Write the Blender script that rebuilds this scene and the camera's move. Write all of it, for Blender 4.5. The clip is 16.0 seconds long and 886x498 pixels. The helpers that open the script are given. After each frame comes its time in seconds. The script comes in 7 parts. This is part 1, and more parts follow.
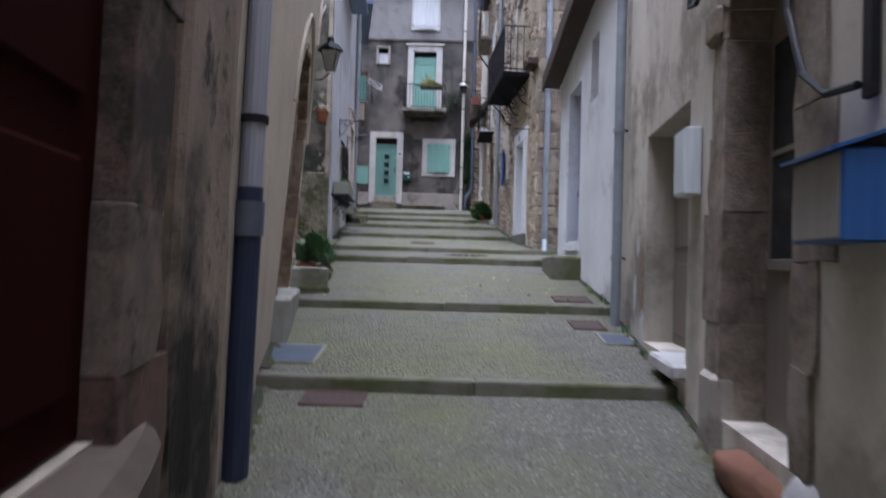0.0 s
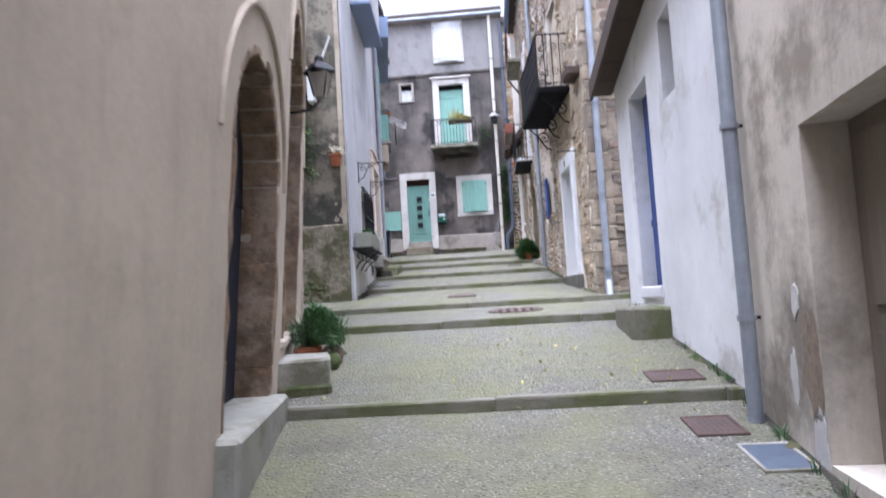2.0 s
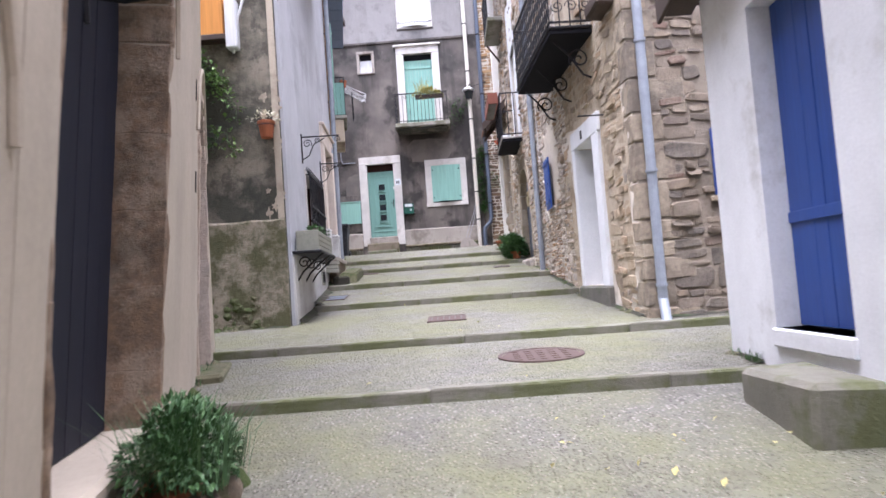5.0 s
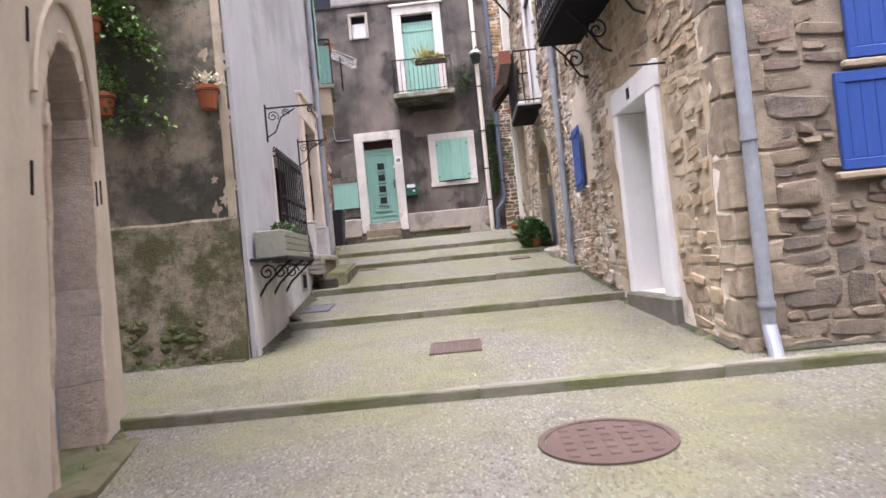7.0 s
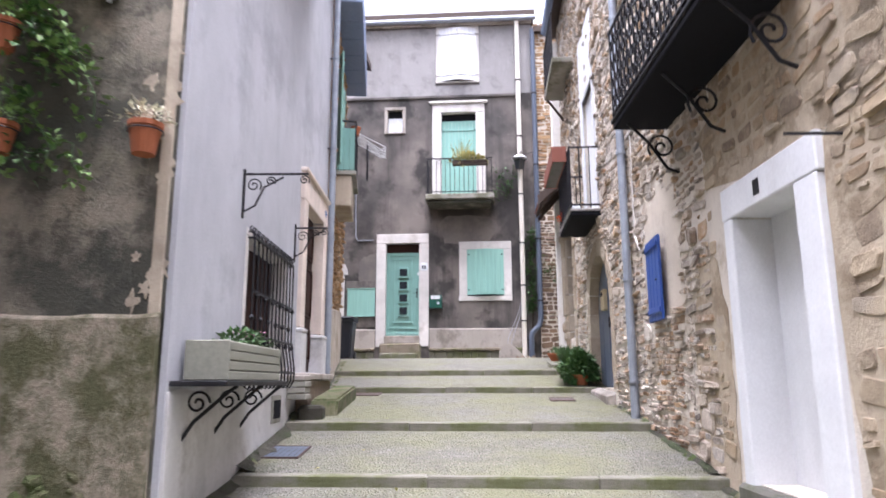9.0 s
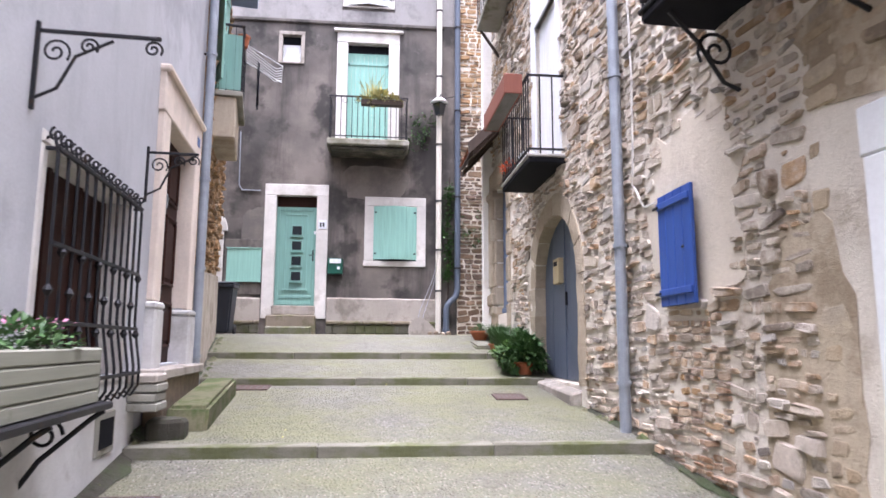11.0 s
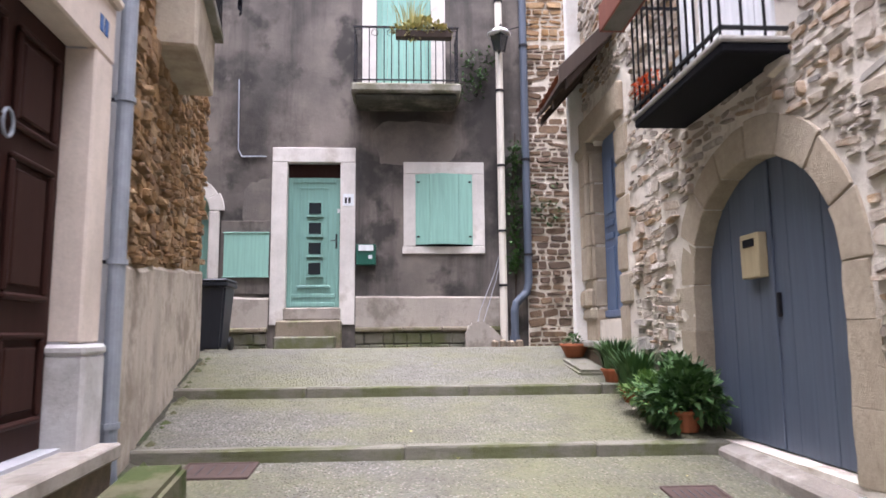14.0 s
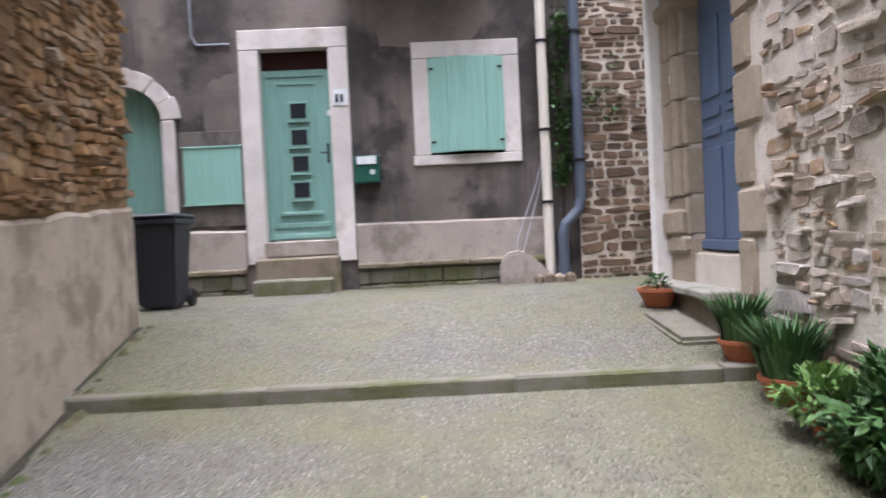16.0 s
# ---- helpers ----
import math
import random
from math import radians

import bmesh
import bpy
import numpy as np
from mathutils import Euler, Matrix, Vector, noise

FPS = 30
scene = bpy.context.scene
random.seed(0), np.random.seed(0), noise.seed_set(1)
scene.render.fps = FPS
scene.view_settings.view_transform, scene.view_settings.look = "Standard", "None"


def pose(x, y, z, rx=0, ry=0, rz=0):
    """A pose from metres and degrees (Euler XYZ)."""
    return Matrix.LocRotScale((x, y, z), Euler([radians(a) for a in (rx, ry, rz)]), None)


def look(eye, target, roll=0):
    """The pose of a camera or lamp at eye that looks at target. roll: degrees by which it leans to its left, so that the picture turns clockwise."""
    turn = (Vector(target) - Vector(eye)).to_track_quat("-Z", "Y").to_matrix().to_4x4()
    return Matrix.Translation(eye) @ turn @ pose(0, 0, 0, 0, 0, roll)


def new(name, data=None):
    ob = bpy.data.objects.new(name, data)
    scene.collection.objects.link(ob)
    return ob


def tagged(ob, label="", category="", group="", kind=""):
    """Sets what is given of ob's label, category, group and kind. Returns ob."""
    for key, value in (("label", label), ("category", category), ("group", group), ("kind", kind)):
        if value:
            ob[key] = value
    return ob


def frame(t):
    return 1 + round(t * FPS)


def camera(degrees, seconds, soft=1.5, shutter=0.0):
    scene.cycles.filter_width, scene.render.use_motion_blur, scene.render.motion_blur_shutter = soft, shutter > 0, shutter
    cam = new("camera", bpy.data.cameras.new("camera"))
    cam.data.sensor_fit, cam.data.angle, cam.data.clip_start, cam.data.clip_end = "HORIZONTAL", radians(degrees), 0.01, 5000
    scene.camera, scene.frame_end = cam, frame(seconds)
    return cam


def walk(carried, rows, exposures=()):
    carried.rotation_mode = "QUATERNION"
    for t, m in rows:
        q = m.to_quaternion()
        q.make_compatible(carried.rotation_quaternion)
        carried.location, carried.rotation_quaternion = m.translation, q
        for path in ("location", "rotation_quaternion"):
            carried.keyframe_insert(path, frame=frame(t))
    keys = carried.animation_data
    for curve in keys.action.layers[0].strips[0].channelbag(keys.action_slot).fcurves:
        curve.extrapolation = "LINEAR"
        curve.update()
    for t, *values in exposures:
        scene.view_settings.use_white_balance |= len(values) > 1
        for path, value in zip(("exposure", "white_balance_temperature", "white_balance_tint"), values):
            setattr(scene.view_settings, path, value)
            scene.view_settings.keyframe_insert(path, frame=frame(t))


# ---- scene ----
cam = camera(67.0, 16.0, 1.6, 0.5)
PATH = [
    (0, (0.589, -3.433, 2.005), (0.57, -1.433, 2.04), 1.6),
    (0.5, (0.635, -2.912, 2.103), (0.518, -0.926, 2.305), -0.8),
    (1, (0.578, -2.359, 2.212), (0.541, -0.378, 2.483), 2.6),
    (1.5, (0.589, -1.872, 2.24), (0.453, 0.104, 2.52), 1.5),
    (2, (0.635, -1.277, 2.311), (0.484, 0.712, 2.464), -3.4),
    (2.5, (0.594, -0.744, 2.439), (0.538, 1.255, 2.475), -1.7),
    (3, (0.522, -0.23, 2.492), (0.475, 1.762, 2.667), 1.4),
    (3.5, (0.394, 0.373, 2.553), (0.416, 2.37, 2.66), -0.3),
    (4, (0.312, 0.998, 2.608), (0.306, 2.994, 2.746), 0.2),
    (4.5, (0.192, 1.599, 2.684), (0.184, 3.595, 2.816), -2.8),
    (7, (0.214, 4.485, 3.184), (0.141, 6.483, 3.229), -5.6),
    (7.5, (0.251, 5.028, 3.267), (0.143, 7.016, 3.466), 0.2),
    (8, (0.184, 5.603, 3.31), (0.037, 7.558, 3.704), 1.3),
    (8.5, (0.199, 6.233, 3.38), (0.006, 8.165, 3.862), 4.1),
    (9, (0.128, 6.891, 3.428), (-0.007, 8.848, 3.816), -0.2),
    (11.5, (-0.486, 9.949, 3.827), (-0.26, 11.916, 4.112), 0.8),
    (12, (-0.532, 10.554, 3.889), (-0.387, 12.522, 4.214), 1.4),
    (12.5, (-0.59, 11.208, 3.946), (-0.548, 13.189, 4.221), -0.1),
    (13, (-0.612, 11.819, 4.011), (-0.639, 13.802, 4.269), 0.5),
    (13.5, (-0.644, 12.419, 4.054), (-0.583, 14.4, 4.324), -0.9),
    (14, (-0.604, 13.014, 4.163), (-0.491, 14.995, 4.41), -0.5),
    (14.5, (-0.536, 13.573, 4.229), (-0.54, 15.564, 4.415), -2.0),
    (15, (-0.491, 14.251, 4.338), (-0.443, 16.247, 4.445), -1.8),
    (15.5, (-0.489, 14.794, 4.453), (-0.606, 16.791, 4.437), -2.2),
    (16, (-0.465, 15.503, 4.573), (-0.435, 17.502, 4.529), -2.7),
]
EXPOSURES = [(0.0, 1.36, 5350, 17), (0.5, 2.0, 5450, 19), (1.0, 2.42, 5450, 18), (2.0, 2.3, 5450, 18), (3.0, 2.22, 5500, 18), (3.5, 2.4, 5500, 19), (4.5, 2.42, 5600, 21), (7.0, 2.35, 6250, 22), (8.0, 2.55, 5950, 20), (9.0, 2.55, 5850, 21), (11.5, 2.65, 5850, 22), (12.0, 2.25, 5950, 22), (12.5, 1.95, 6000, 22), (13.5, 2.25, 6000, 22), (14.5, 2.42, 6000, 22), (15.5, 2.36, 5950, 22), (16.0, 2.14, 5900, 20)]
walk(cam, [(t, look(eye, target, roll)) for t, eye, target, roll in PATH], EXPOSURES)

# ---- world, sun, exposure ----
SUN_EL, SUN_AZ = radians(83), radians(200)
world = bpy.data.worlds.new("world")
scene.world = world
world.use_nodes = True
wn = world.node_tree.nodes
sky = wn.new("ShaderNodeTexSky")
sky.sky_type = 'NISHITA'
sky.sun_disc = False
sky.sun_elevation, sky.sun_rotation = SUN_EL, SUN_AZ
sky.air_density, sky.dust_density, sky.ozone_density = 0.45, 8.0, 0.6
wn["Background"].inputs["Strength"].default_value = 0.15
veil = wn.new("ShaderNodeHueSaturation")
veil.inputs["Saturation"].default_value, veil.inputs["Value"].default_value = 0.22, 1.0
world.node_tree.links.new(sky.outputs[0], veil.inputs["Color"])
world.node_tree.links.new(veil.outputs[0], wn["Background"].inputs[0])
sun = new("sun", bpy.data.lights.new("sun", 'SUN'))
sun.data.energy, sun.data.angle, sun.data.color = 0.85, radians(70), (1.0, 0.98, 0.95)
sun_dir = Vector((math.sin(SUN_AZ) * math.cos(SUN_EL), math.cos(SUN_AZ) * math.cos(SUN_EL), math.sin(SUN_EL)))
sun.matrix_world = look(sun_dir * 40, (0, 0, 0))

# ---- materials ----


class Nodes:
    def __init__(self, name):
        self.m = bpy.data.materials.new(name)
        self.m.use_nodes = True
        self.t = self.m.node_tree
        self.b = self.t.nodes["Principled BSDF"]
        self.geo = self.t.nodes.new("ShaderNodeTexCoord")

    def link(self, a, b):
        self.t.links.new(a, b)

    def noise(self, scale, detail=4, rough=0.6, vec=None, stretch=None):
        n = self.t.nodes.new("ShaderNodeTexNoise")
        n.inputs["Scale"].default_value, n.inputs["Detail"].default_value = scale, detail
        n.inputs["Roughness"].default_value = rough
        src = vec or self.geo.outputs["Object"]
        if stretch:
            mp = self.t.nodes.new("ShaderNodeMapping")
            mp.inputs["Scale"].default_value = stretch
            self.link(src, mp.inputs[0])
            src = mp.outputs[0]
        self.link(src, n.inputs["Vector"])
        return n.outputs[0]

    def voronoi(self, scale, out="Distance", feature='F1', vec=None):
        n = self.t.nodes.new("ShaderNodeTexVoronoi")
        n.feature = feature
        n.inputs["Scale"].default_value = scale
        self.link(vec or self.geo.outputs["Object"], n.inputs["Vector"])
        return n.outputs[out]

    def ramp(self, fac, stops):
        r = self.t.nodes.new("ShaderNodeValToRGB")
        els = r.color_ramp.elements
        while len(els) < len(stops):
            els.new(0.5)
        for e, (p, c) in zip(els, stops):
            e.position = p
            e.color = (*c, 1) if isinstance(c, tuple) else (c, c, c, 1)
        self.link(fac, r.inputs[0])
        return r.outputs[0]

    def mix(self, fac, a, b, mode='MIX'):
        n = self.t.nodes.new("ShaderNodeMix")
        n.data_type, n.blend_type = 'RGBA', mode
        for sock, v in ((n.inputs[0], fac), (n.inputs[6], a), (n.inputs[7], b)):
            if isinstance(v, (int, float)):
                sock.default_value = v
            elif isinstance(v, tuple):
                sock.default_value = (*v, 1)
            else:
                self.link(v, sock)
        return n.outputs[2]

    def scaled(self, fac, k):
        n = self.t.nodes.new("ShaderNodeMath")
        n.operation = 'MULTIPLY'
        self.link(fac, n.inputs[0])
        n.inputs[1].default_value = k
        return n.outputs[0]

    def bump(self, height, strength=0.4, dist=0.01):
        n = self.t.nodes.new("ShaderNodeBump")
        n.inputs["Strength"].default_value, n.inputs["Distance"].default_value = strength, dist
        self.link(height, n.inputs["Height"])
        self.link(n.outputs[0], self.b.inputs["Normal"])

    def done(self, color, rough=0.85, metal=0.0, spec=0.3):
        if isinstance(color, tuple):
            self.b.inputs["Base Color"].default_value = (*color, 1)
        else:
            self.link(color, self.b.inputs["Base Color"])
        if isinstance(rough, (int, float)):
            self.b.inputs["Roughness"].default_value = rough
        else:
            self.link(rough, self.b.inputs["Roughness"])
        self.b.inputs["Metallic"].default_value = metal
        self.b.inputs["Specular IOR Level"].default_value = spec
        return self.m


def tone(c, k):
    return tuple(min(1.0, v * k) for v in c)


def plaster(name, c, stain=None, amount=0.5, relief=0.35, grain=45, big=0.55, streak=0.25, spot=0.9, spots=()):
    """Old render: broad patches, running streaks, stains, trowel relief and grain."""
    n = Nodes(name)
    patch = n.noise(big, 6, 0.65)
    col = n.mix(n.ramp(patch, [(0.3, 0.0), (0.7, 1.0)]), tone(c, 0.82), tone(c, 1.12))
    run = n.noise(2.2, 6, 0.7, stretch=(1.0, 1.0, 0.18))
    col = n.mix(n.ramp(run, [(0.48, 0.0), (0.68, streak)]), col, tone(c, 0.5))
    if stain:
        st = n.noise(spot, 9, 0.68)
        col = n.mix(n.ramp(st, [(0.58 - 0.13 * amount, 0.0), (0.66 - 0.1 * amount, 0.9)]), col, stain)
        st2 = n.noise(spot * 3.7, 9, 0.75)
        col = n.mix(n.ramp(st2, [(0.60 - 0.1 * amount, 0.0), (0.68 - 0.1 * amount, 0.55 * amount)]), col, tone(stain, 0.8))
    if spots:
        col = stained(n, col, n.noise(2.4, 8, 0.68), spots, tone(stain, 0.6))
    fine = n.noise(grain, 5, 0.7)
    col = n.mix(0.25, col, n.ramp(fine, [(0.3, 0.55), (0.7, 1.0)]), 'MULTIPLY')
    n.bump(n.mix(0.4, n.noise(6, 6, 0.7), fine), relief, 0.03)
    return n.done(col, 0.9)


def rock(name, cols, dark=0.35, per='object', smear=0.0, lime=(0.66, 0.59, 0.495), mould=0.0):
    """Stones that differ one from the next."""
    n = Nodes(name)
    if per == 'object':
        o = n.t.nodes.new("ShaderNodeObjectInfo")
        rnd = o.outputs["Random"]
    else:
        g = n.t.nodes.new("ShaderNodeNewGeometry")
        rnd = g.outputs["Random Per Island"]
    k = len(cols)
    base = n.ramp(rnd, [(i / max(1, k - 1), c) for i, c in enumerate(cols)])
    g2 = n.t.nodes.new("ShaderNodeNewGeometry")
    v = n.noise(11, 9, 0.75, vec=g2.outputs["Position"])
    col = n.mix(n.ramp(v, [(0.35, dark), (0.62, 0.0)]), base, (0.1, 0.085, 0.07))
    if smear:
        sm = n.noise(3.2, 9, 0.72, vec=g2.outputs["Position"])
        col = n.mix(n.ramp(sm, [(0.47, 0.0), (0.58, smear)]), col, lime)
        soot = n.noise(1.1, 8, 0.7, vec=g2.outputs["Position"])
        col = n.mix(n.ramp(soot, [(0.56, 0.0), (0.70, 0.3)]), col, (0.22, 0.17, 0.12))
    if mould:
        md = n.noise(1.7, 8, 0.72, vec=g2.outputs["Position"])
        col = n.mix(n.ramp(md, [(0.5, 0.0), (0.58, mould)]), col, (0.022, 0.02, 0.014))
    fine = n.noise(60, 5, 0.7, vec=g2.outputs["Position"])
    col = n.mix(0.35, col, n.ramp(fine, [(0.3, 0.55), (0.7, 1.0)]), 'MULTIPLY')
    n.bump(n.mix(0.35, v, fine), 0.8, 0.04)
    return n.done(col, 0.88)


def paint(name, c, rough=0.5, wear=None, grain=(30, 30, 1.5), amount=0.3, spec=0.4):
    n = Nodes(name)
    g = n.noise(1.0, 5, 0.6, stretch=grain)
    col = n.mix(n.ramp(g, [(0.35, 0.0), (0.7, 1.0)]), tone(c, 0.86), tone(c, 1.06))
    if wear:
        w = n.noise(5, 8, 0.75)
        col = n.mix(n.ramp(w, [(0.66 - 0.15 * amount, 0.0), (0.74, 0.85)]), col, wear)
    n.bump(g, 0.15, 0.005)
    return n.done(col, rough, spec=spec)


def metal(name, c, rough=0.45, m=0.8, rust=None):
    n = Nodes(name)
    v = n.noise(4, 6, 0.7)
    col = n.mix(n.ramp(v, [(0.4, 0.0), (0.7, 1.0)]), tone(c, 0.8), tone(c, 1.1))
    if rust:
        col = n.mix(n.ramp(n.noise(11, 8, 0.75), [(0.55, 0.0), (0.68, 0.9)]), col, rust)
    n.bump(n.noise(60, 3), 0.1, 0.003)
    return n.done(col, rough, m)


def concrete_ground(name):
    """Washed concrete: small pebbles in grey cement, greened by algae in patches."""
    n = Nodes(name)
    g = n.t.nodes.new("ShaderNodeNewGeometry")
    pos = g.outputs["Position"]
    cell = n.voronoi(40, "Color", vec=pos)
    dist = n.voronoi(40, "Distance", vec=pos)
    bw = n.t.nodes.new("ShaderNodeRGBToBW")
    n.link(cell, bw.inputs[0])
    peb = n.ramp(bw.outputs[0], [(0.15, (0.058, 0.054, 0.045)), (0.5, (0.17, 0.162, 0.136)), (0.85, (0.34, 0.326, 0.29))])
    cem = n.mix(n.ramp(dist, [(0.25, 0.0), (0.55, 1.0)]), peb, (0.135, 0.13, 0.112))
    alg = n.noise(0.75, 7, 0.65, vec=pos)
    col = n.mix(n.ramp(alg, [(0.38, 0.0), (0.60, 0.66)]), cem, (0.148, 0.15, 0.07))
    dirt = n.noise(2.3, 7, 0.7, vec=pos)
    col = n.mix(n.ramp(dirt, [(0.48, 0.0), (0.66, 0.55)]), col, (0.10, 0.092, 0.075))
    n.bump(n.mix(0.3, n.ramp(dist, [(0.1, 1.0), (0.6, 0.0)]), n.noise(14, 5, vec=pos)), 1.0, 0.026)
    return n.done(col, 0.8)


def leafy(name, c, c2):
    n = Nodes(name)
    g = n.t.nodes.new("ShaderNodeNewGeometry")
    col = n.mix(g.outputs["Random Per Island"], c, c2)
    m = n.done(col, 0.55, spec=0.35)
    n.b.inputs["Subsurface Weight"].default_value = 0.0
    return m


def stained(n, col, rag, spots, colour):
    """Ragged stains at given places on a wall: (s, z, half width, half height, strength)."""
    for s, z, ws, wz, k in spots:
        mp = n.t.nodes.new("ShaderNodeMapping")
        mp.inputs["Location"].default_value = (-s / ws, 0, -z / wz)
        mp.inputs["Scale"].default_value = (1 / ws, 0, 1 / wz)
        n.link(n.geo.outputs["Object"], mp.inputs[0])
        ln = n.t.nodes.new("ShaderNodeVectorMath")
        ln.operation = 'LENGTH'
        n.link(mp.outputs[0], ln.inputs[0])
        ma = n.t.nodes.new("ShaderNodeMath")
        ma.operation = 'MULTIPLY_ADD'
        n.link(rag, ma.inputs[0])
        ma.inputs[1].default_value = 2.6
        n.link(ln.outputs["Value"], ma.inputs[2])
        col = n.mix(n.ramp(n.scaled(ma.outputs[0], 0.4), [(0.6, k), (0.92, 0.0)]), col, colour)
    return col


def old_front(name):
    """Grey lime render: soft pinkish and sooty clouds, black runs below ledges and beside the pipes."""
    n = Nodes(name)
    col = n.mix(n.ramp(n.noise(0.6, 5, 0.55), [(0.38, 0.0), (0.62, 1.0)]), (0.085, 0.078, 0.073), (0.21, 0.182, 0.163))
    runs = n.noise(1.0, 7, 0.66, stretch=(1.8, 1.0, 0.16))
    col = n.mix(n.ramp(runs, [(0.5, 0.0), (0.66, 0.7)]), col, (0.045, 0.042, 0.041))
    col = n.mix(n.ramp(n.noise(0.95, 7, 0.6), [(0.5, 0.0), (0.6, 0.85)]), col, (0.035, 0.033, 0.032))
    col = n.mix(n.ramp(n.noise(3.4, 8, 0.7), [(0.58, 0.0), (0.72, 0.45)]), col, (0.26, 0.235, 0.215))
    rag = n.noise(1.3, 7, 0.65)
    col = stained(n, col, rag, ((6.8, 4.7, 0.6, 2.5, 0.85), (5.5, 4.78, 1.1, 0.35, 0.8), (3.0, 4.4, 0.9, 0.8, 0.7), (6.3, 1.55, 0.4, 0.45, 0.7), (3.9, 7.0, 1.2, 0.8, 0.4)), (0.03, 0.028, 0.028))
    fine = n.noise(45, 5, 0.7)
    col = n.mix(0.25, col, n.ramp(fine, [(0.3, 0.55), (0.7, 1.0)]), 'MULTIPLY')
    n.bump(n.mix(0.4, n.noise(6, 6, 0.7), fine), 0.5, 0.03)
    return n.done(col, 0.9)


def glassy(name, c=(0.02, 0.025, 0.03)):
    n = Nodes(name)
    return n.done(c, 0.08, spec=0.6)


M_BEIGE = plaster("beige_plaster", (0.50, 0.43, 0.345), (0.42, 0.36, 0.285), 0.35, 0.12, grain=25, spot=0.6)
M_TAN = plaster("tan_plaster", (0.64, 0.585, 0.505), (0.29, 0.25, 0.205), 0.42, 0.22, grain=25, streak=0.5, spot=0.8)
M_TANFOOT = plaster("mouldy_tan_plaster", (0.64, 0.585, 0.505), (0.29, 0.25, 0.205), 0.42, 0.22, grain=25, streak=0.5, spot=0.8, spots=((1.15, 1.75, 0.4, 0.8, 0.85), (0.7, 1.3, 0.4, 0.5, 0.8), (2.95, 1.6, 0.25, 0.9, 0.6), (4.9, 1.0, 0.6, 0.35, 0.6)))
M_WHITE = plaster("white_plaster", (0.80, 0.805, 0.83), (0.55, 0.54, 0.53), 0.2, 0.25, streak=0.12)
M_GREY = plaster("blue_grey_plaster", (0.48, 0.485, 0.515), (0.36, 0.36, 0.385), 0.3, 0.25, spot=0.5)
M_STAIN = plaster("black_stained_plaster", (0.27, 0.24, 0.19), (0.05, 0.052, 0.042), 1.1, 1.0, streak=0.75, spot=0.7)
M_LOWER = plaster("mossy_lime_plaster", (0.30, 0.26, 0.20), (0.075, 0.078, 0.032), 1.0, 1.2, streak=0.5, spot=1.7)
M_FACADE = old_front("weathered_grey_plaster")
M_STEP = plaster("worn_dark_step", (0.13, 0.10, 0.078), (0.06, 0.05, 0.038), 0.6, 0.6, big=2.0, spot=2.0)
M_PILLAR = plaster("pitted_sooty_stone", (0.30, 0.235, 0.18), (0.035, 0.028, 0.02), 0.3, 1.0, big=1.2, streak=0.5, spot=3.0, spots=((2.8, 1.8, 0.55, 0.95, 1.0), (3.15, 1.5, 0.4, 0.8, 0.95)))
M_PILLAR2 = rock("blotched_sandstone", [(0.36, 0.29, 0.225), (0.31, 0.24, 0.175), (0.34, 0.26, 0.20)], 0.65, smear=0.35, lime=(0.50, 0.44, 0.38), mould=0.25)
M_LEDGE = plaster("mossy_brown_ledge", (0.24, 0.20, 0.15), (0.11, 0.115, 0.05), 0.6, 0.7, big=1.6, spot=1.2)
M_JAMB = rock("sooty_sandstone", [(0.25, 0.19, 0.145), (0.20, 0.145, 0.105), (0.22, 0.165, 0.125), (0.18, 0.085, 0.06)], 0.75, mould=0.75)
M_UPPER = plaster("pale_grey_render", (0.32, 0.305, 0.30), (0.17, 0.165, 0.165), 0.6, 0.5, streak=0.4, spot=0.5)
M_REPAIR = plaster("pinkish_grey_render", (0.20, 0.176, 0.158), (0.13, 0.118, 0.11), 0.55, 0.5, streak=0.3, spot=0.8)
M_PLINTH = plaster("pale_cement_plinth", (0.40, 0.36, 0.32), (0.20, 0.175, 0.15), 0.6, 0.5)
M_OLDPLASTER = plaster("peeling_beige_render", (0.49, 0.425, 0.335), (0.31, 0.26, 0.205), 0.5, 0.6)
M_MORTAR = plaster("lime_mortar", (0.72, 0.66, 0.575), (0.40, 0.34, 0.265), 0.45, 1.0, spot=1.3)
M_GMORTAR = plaster("grey_lime_mortar", (0.31, 0.26, 0.205), (0.18, 0.145, 0.11), 0.6, 1.1, spot=1.3)
M_LIME = plaster("limewash", (0.86, 0.84, 0.80), (0.70, 0.66, 0.60), 0.25, 0.3, spot=1.5)
M_BASEPL = plaster("blotched_beige_render", (0.54, 0.475, 0.395), (0.28, 0.235, 0.185), 0.75, 0.5, streak=0.5, spot=1.1)
M_PALEPATCH = plaster("pale_beige_render", (0.64, 0.57, 0.475), (0.45, 0.385, 0.30), 0.45, 0.5, spot=1.2)
M_TANMORTAR = plaster("tan_lime_mortar", (0.50, 0.42, 0.315), (0.27, 0.21, 0.145), 0.6, 0.9, spot=1.5)
M_EARTH = plaster("earth_mortar", (0.36, 0.25, 0.14), (0.20, 0.13, 0.07), 0.5, 1.0)
M_TRIM = plaster("white_stone_trim", (0.66, 0.63, 0.60), (0.48, 0.44, 0.40), 0.35, 0.3, big=1.5)
M_PINK = plaster("pinkish_white_stone", (0.72, 0.62, 0.54), (0.58, 0.51, 0.44), 0.3, 0.25, big=1.5)
M_PLINTHW = plaster("greyish_white_stone", (0.58, 0.57, 0.56), (0.38, 0.36, 0.34), 0.45, 0.4, big=2.0)
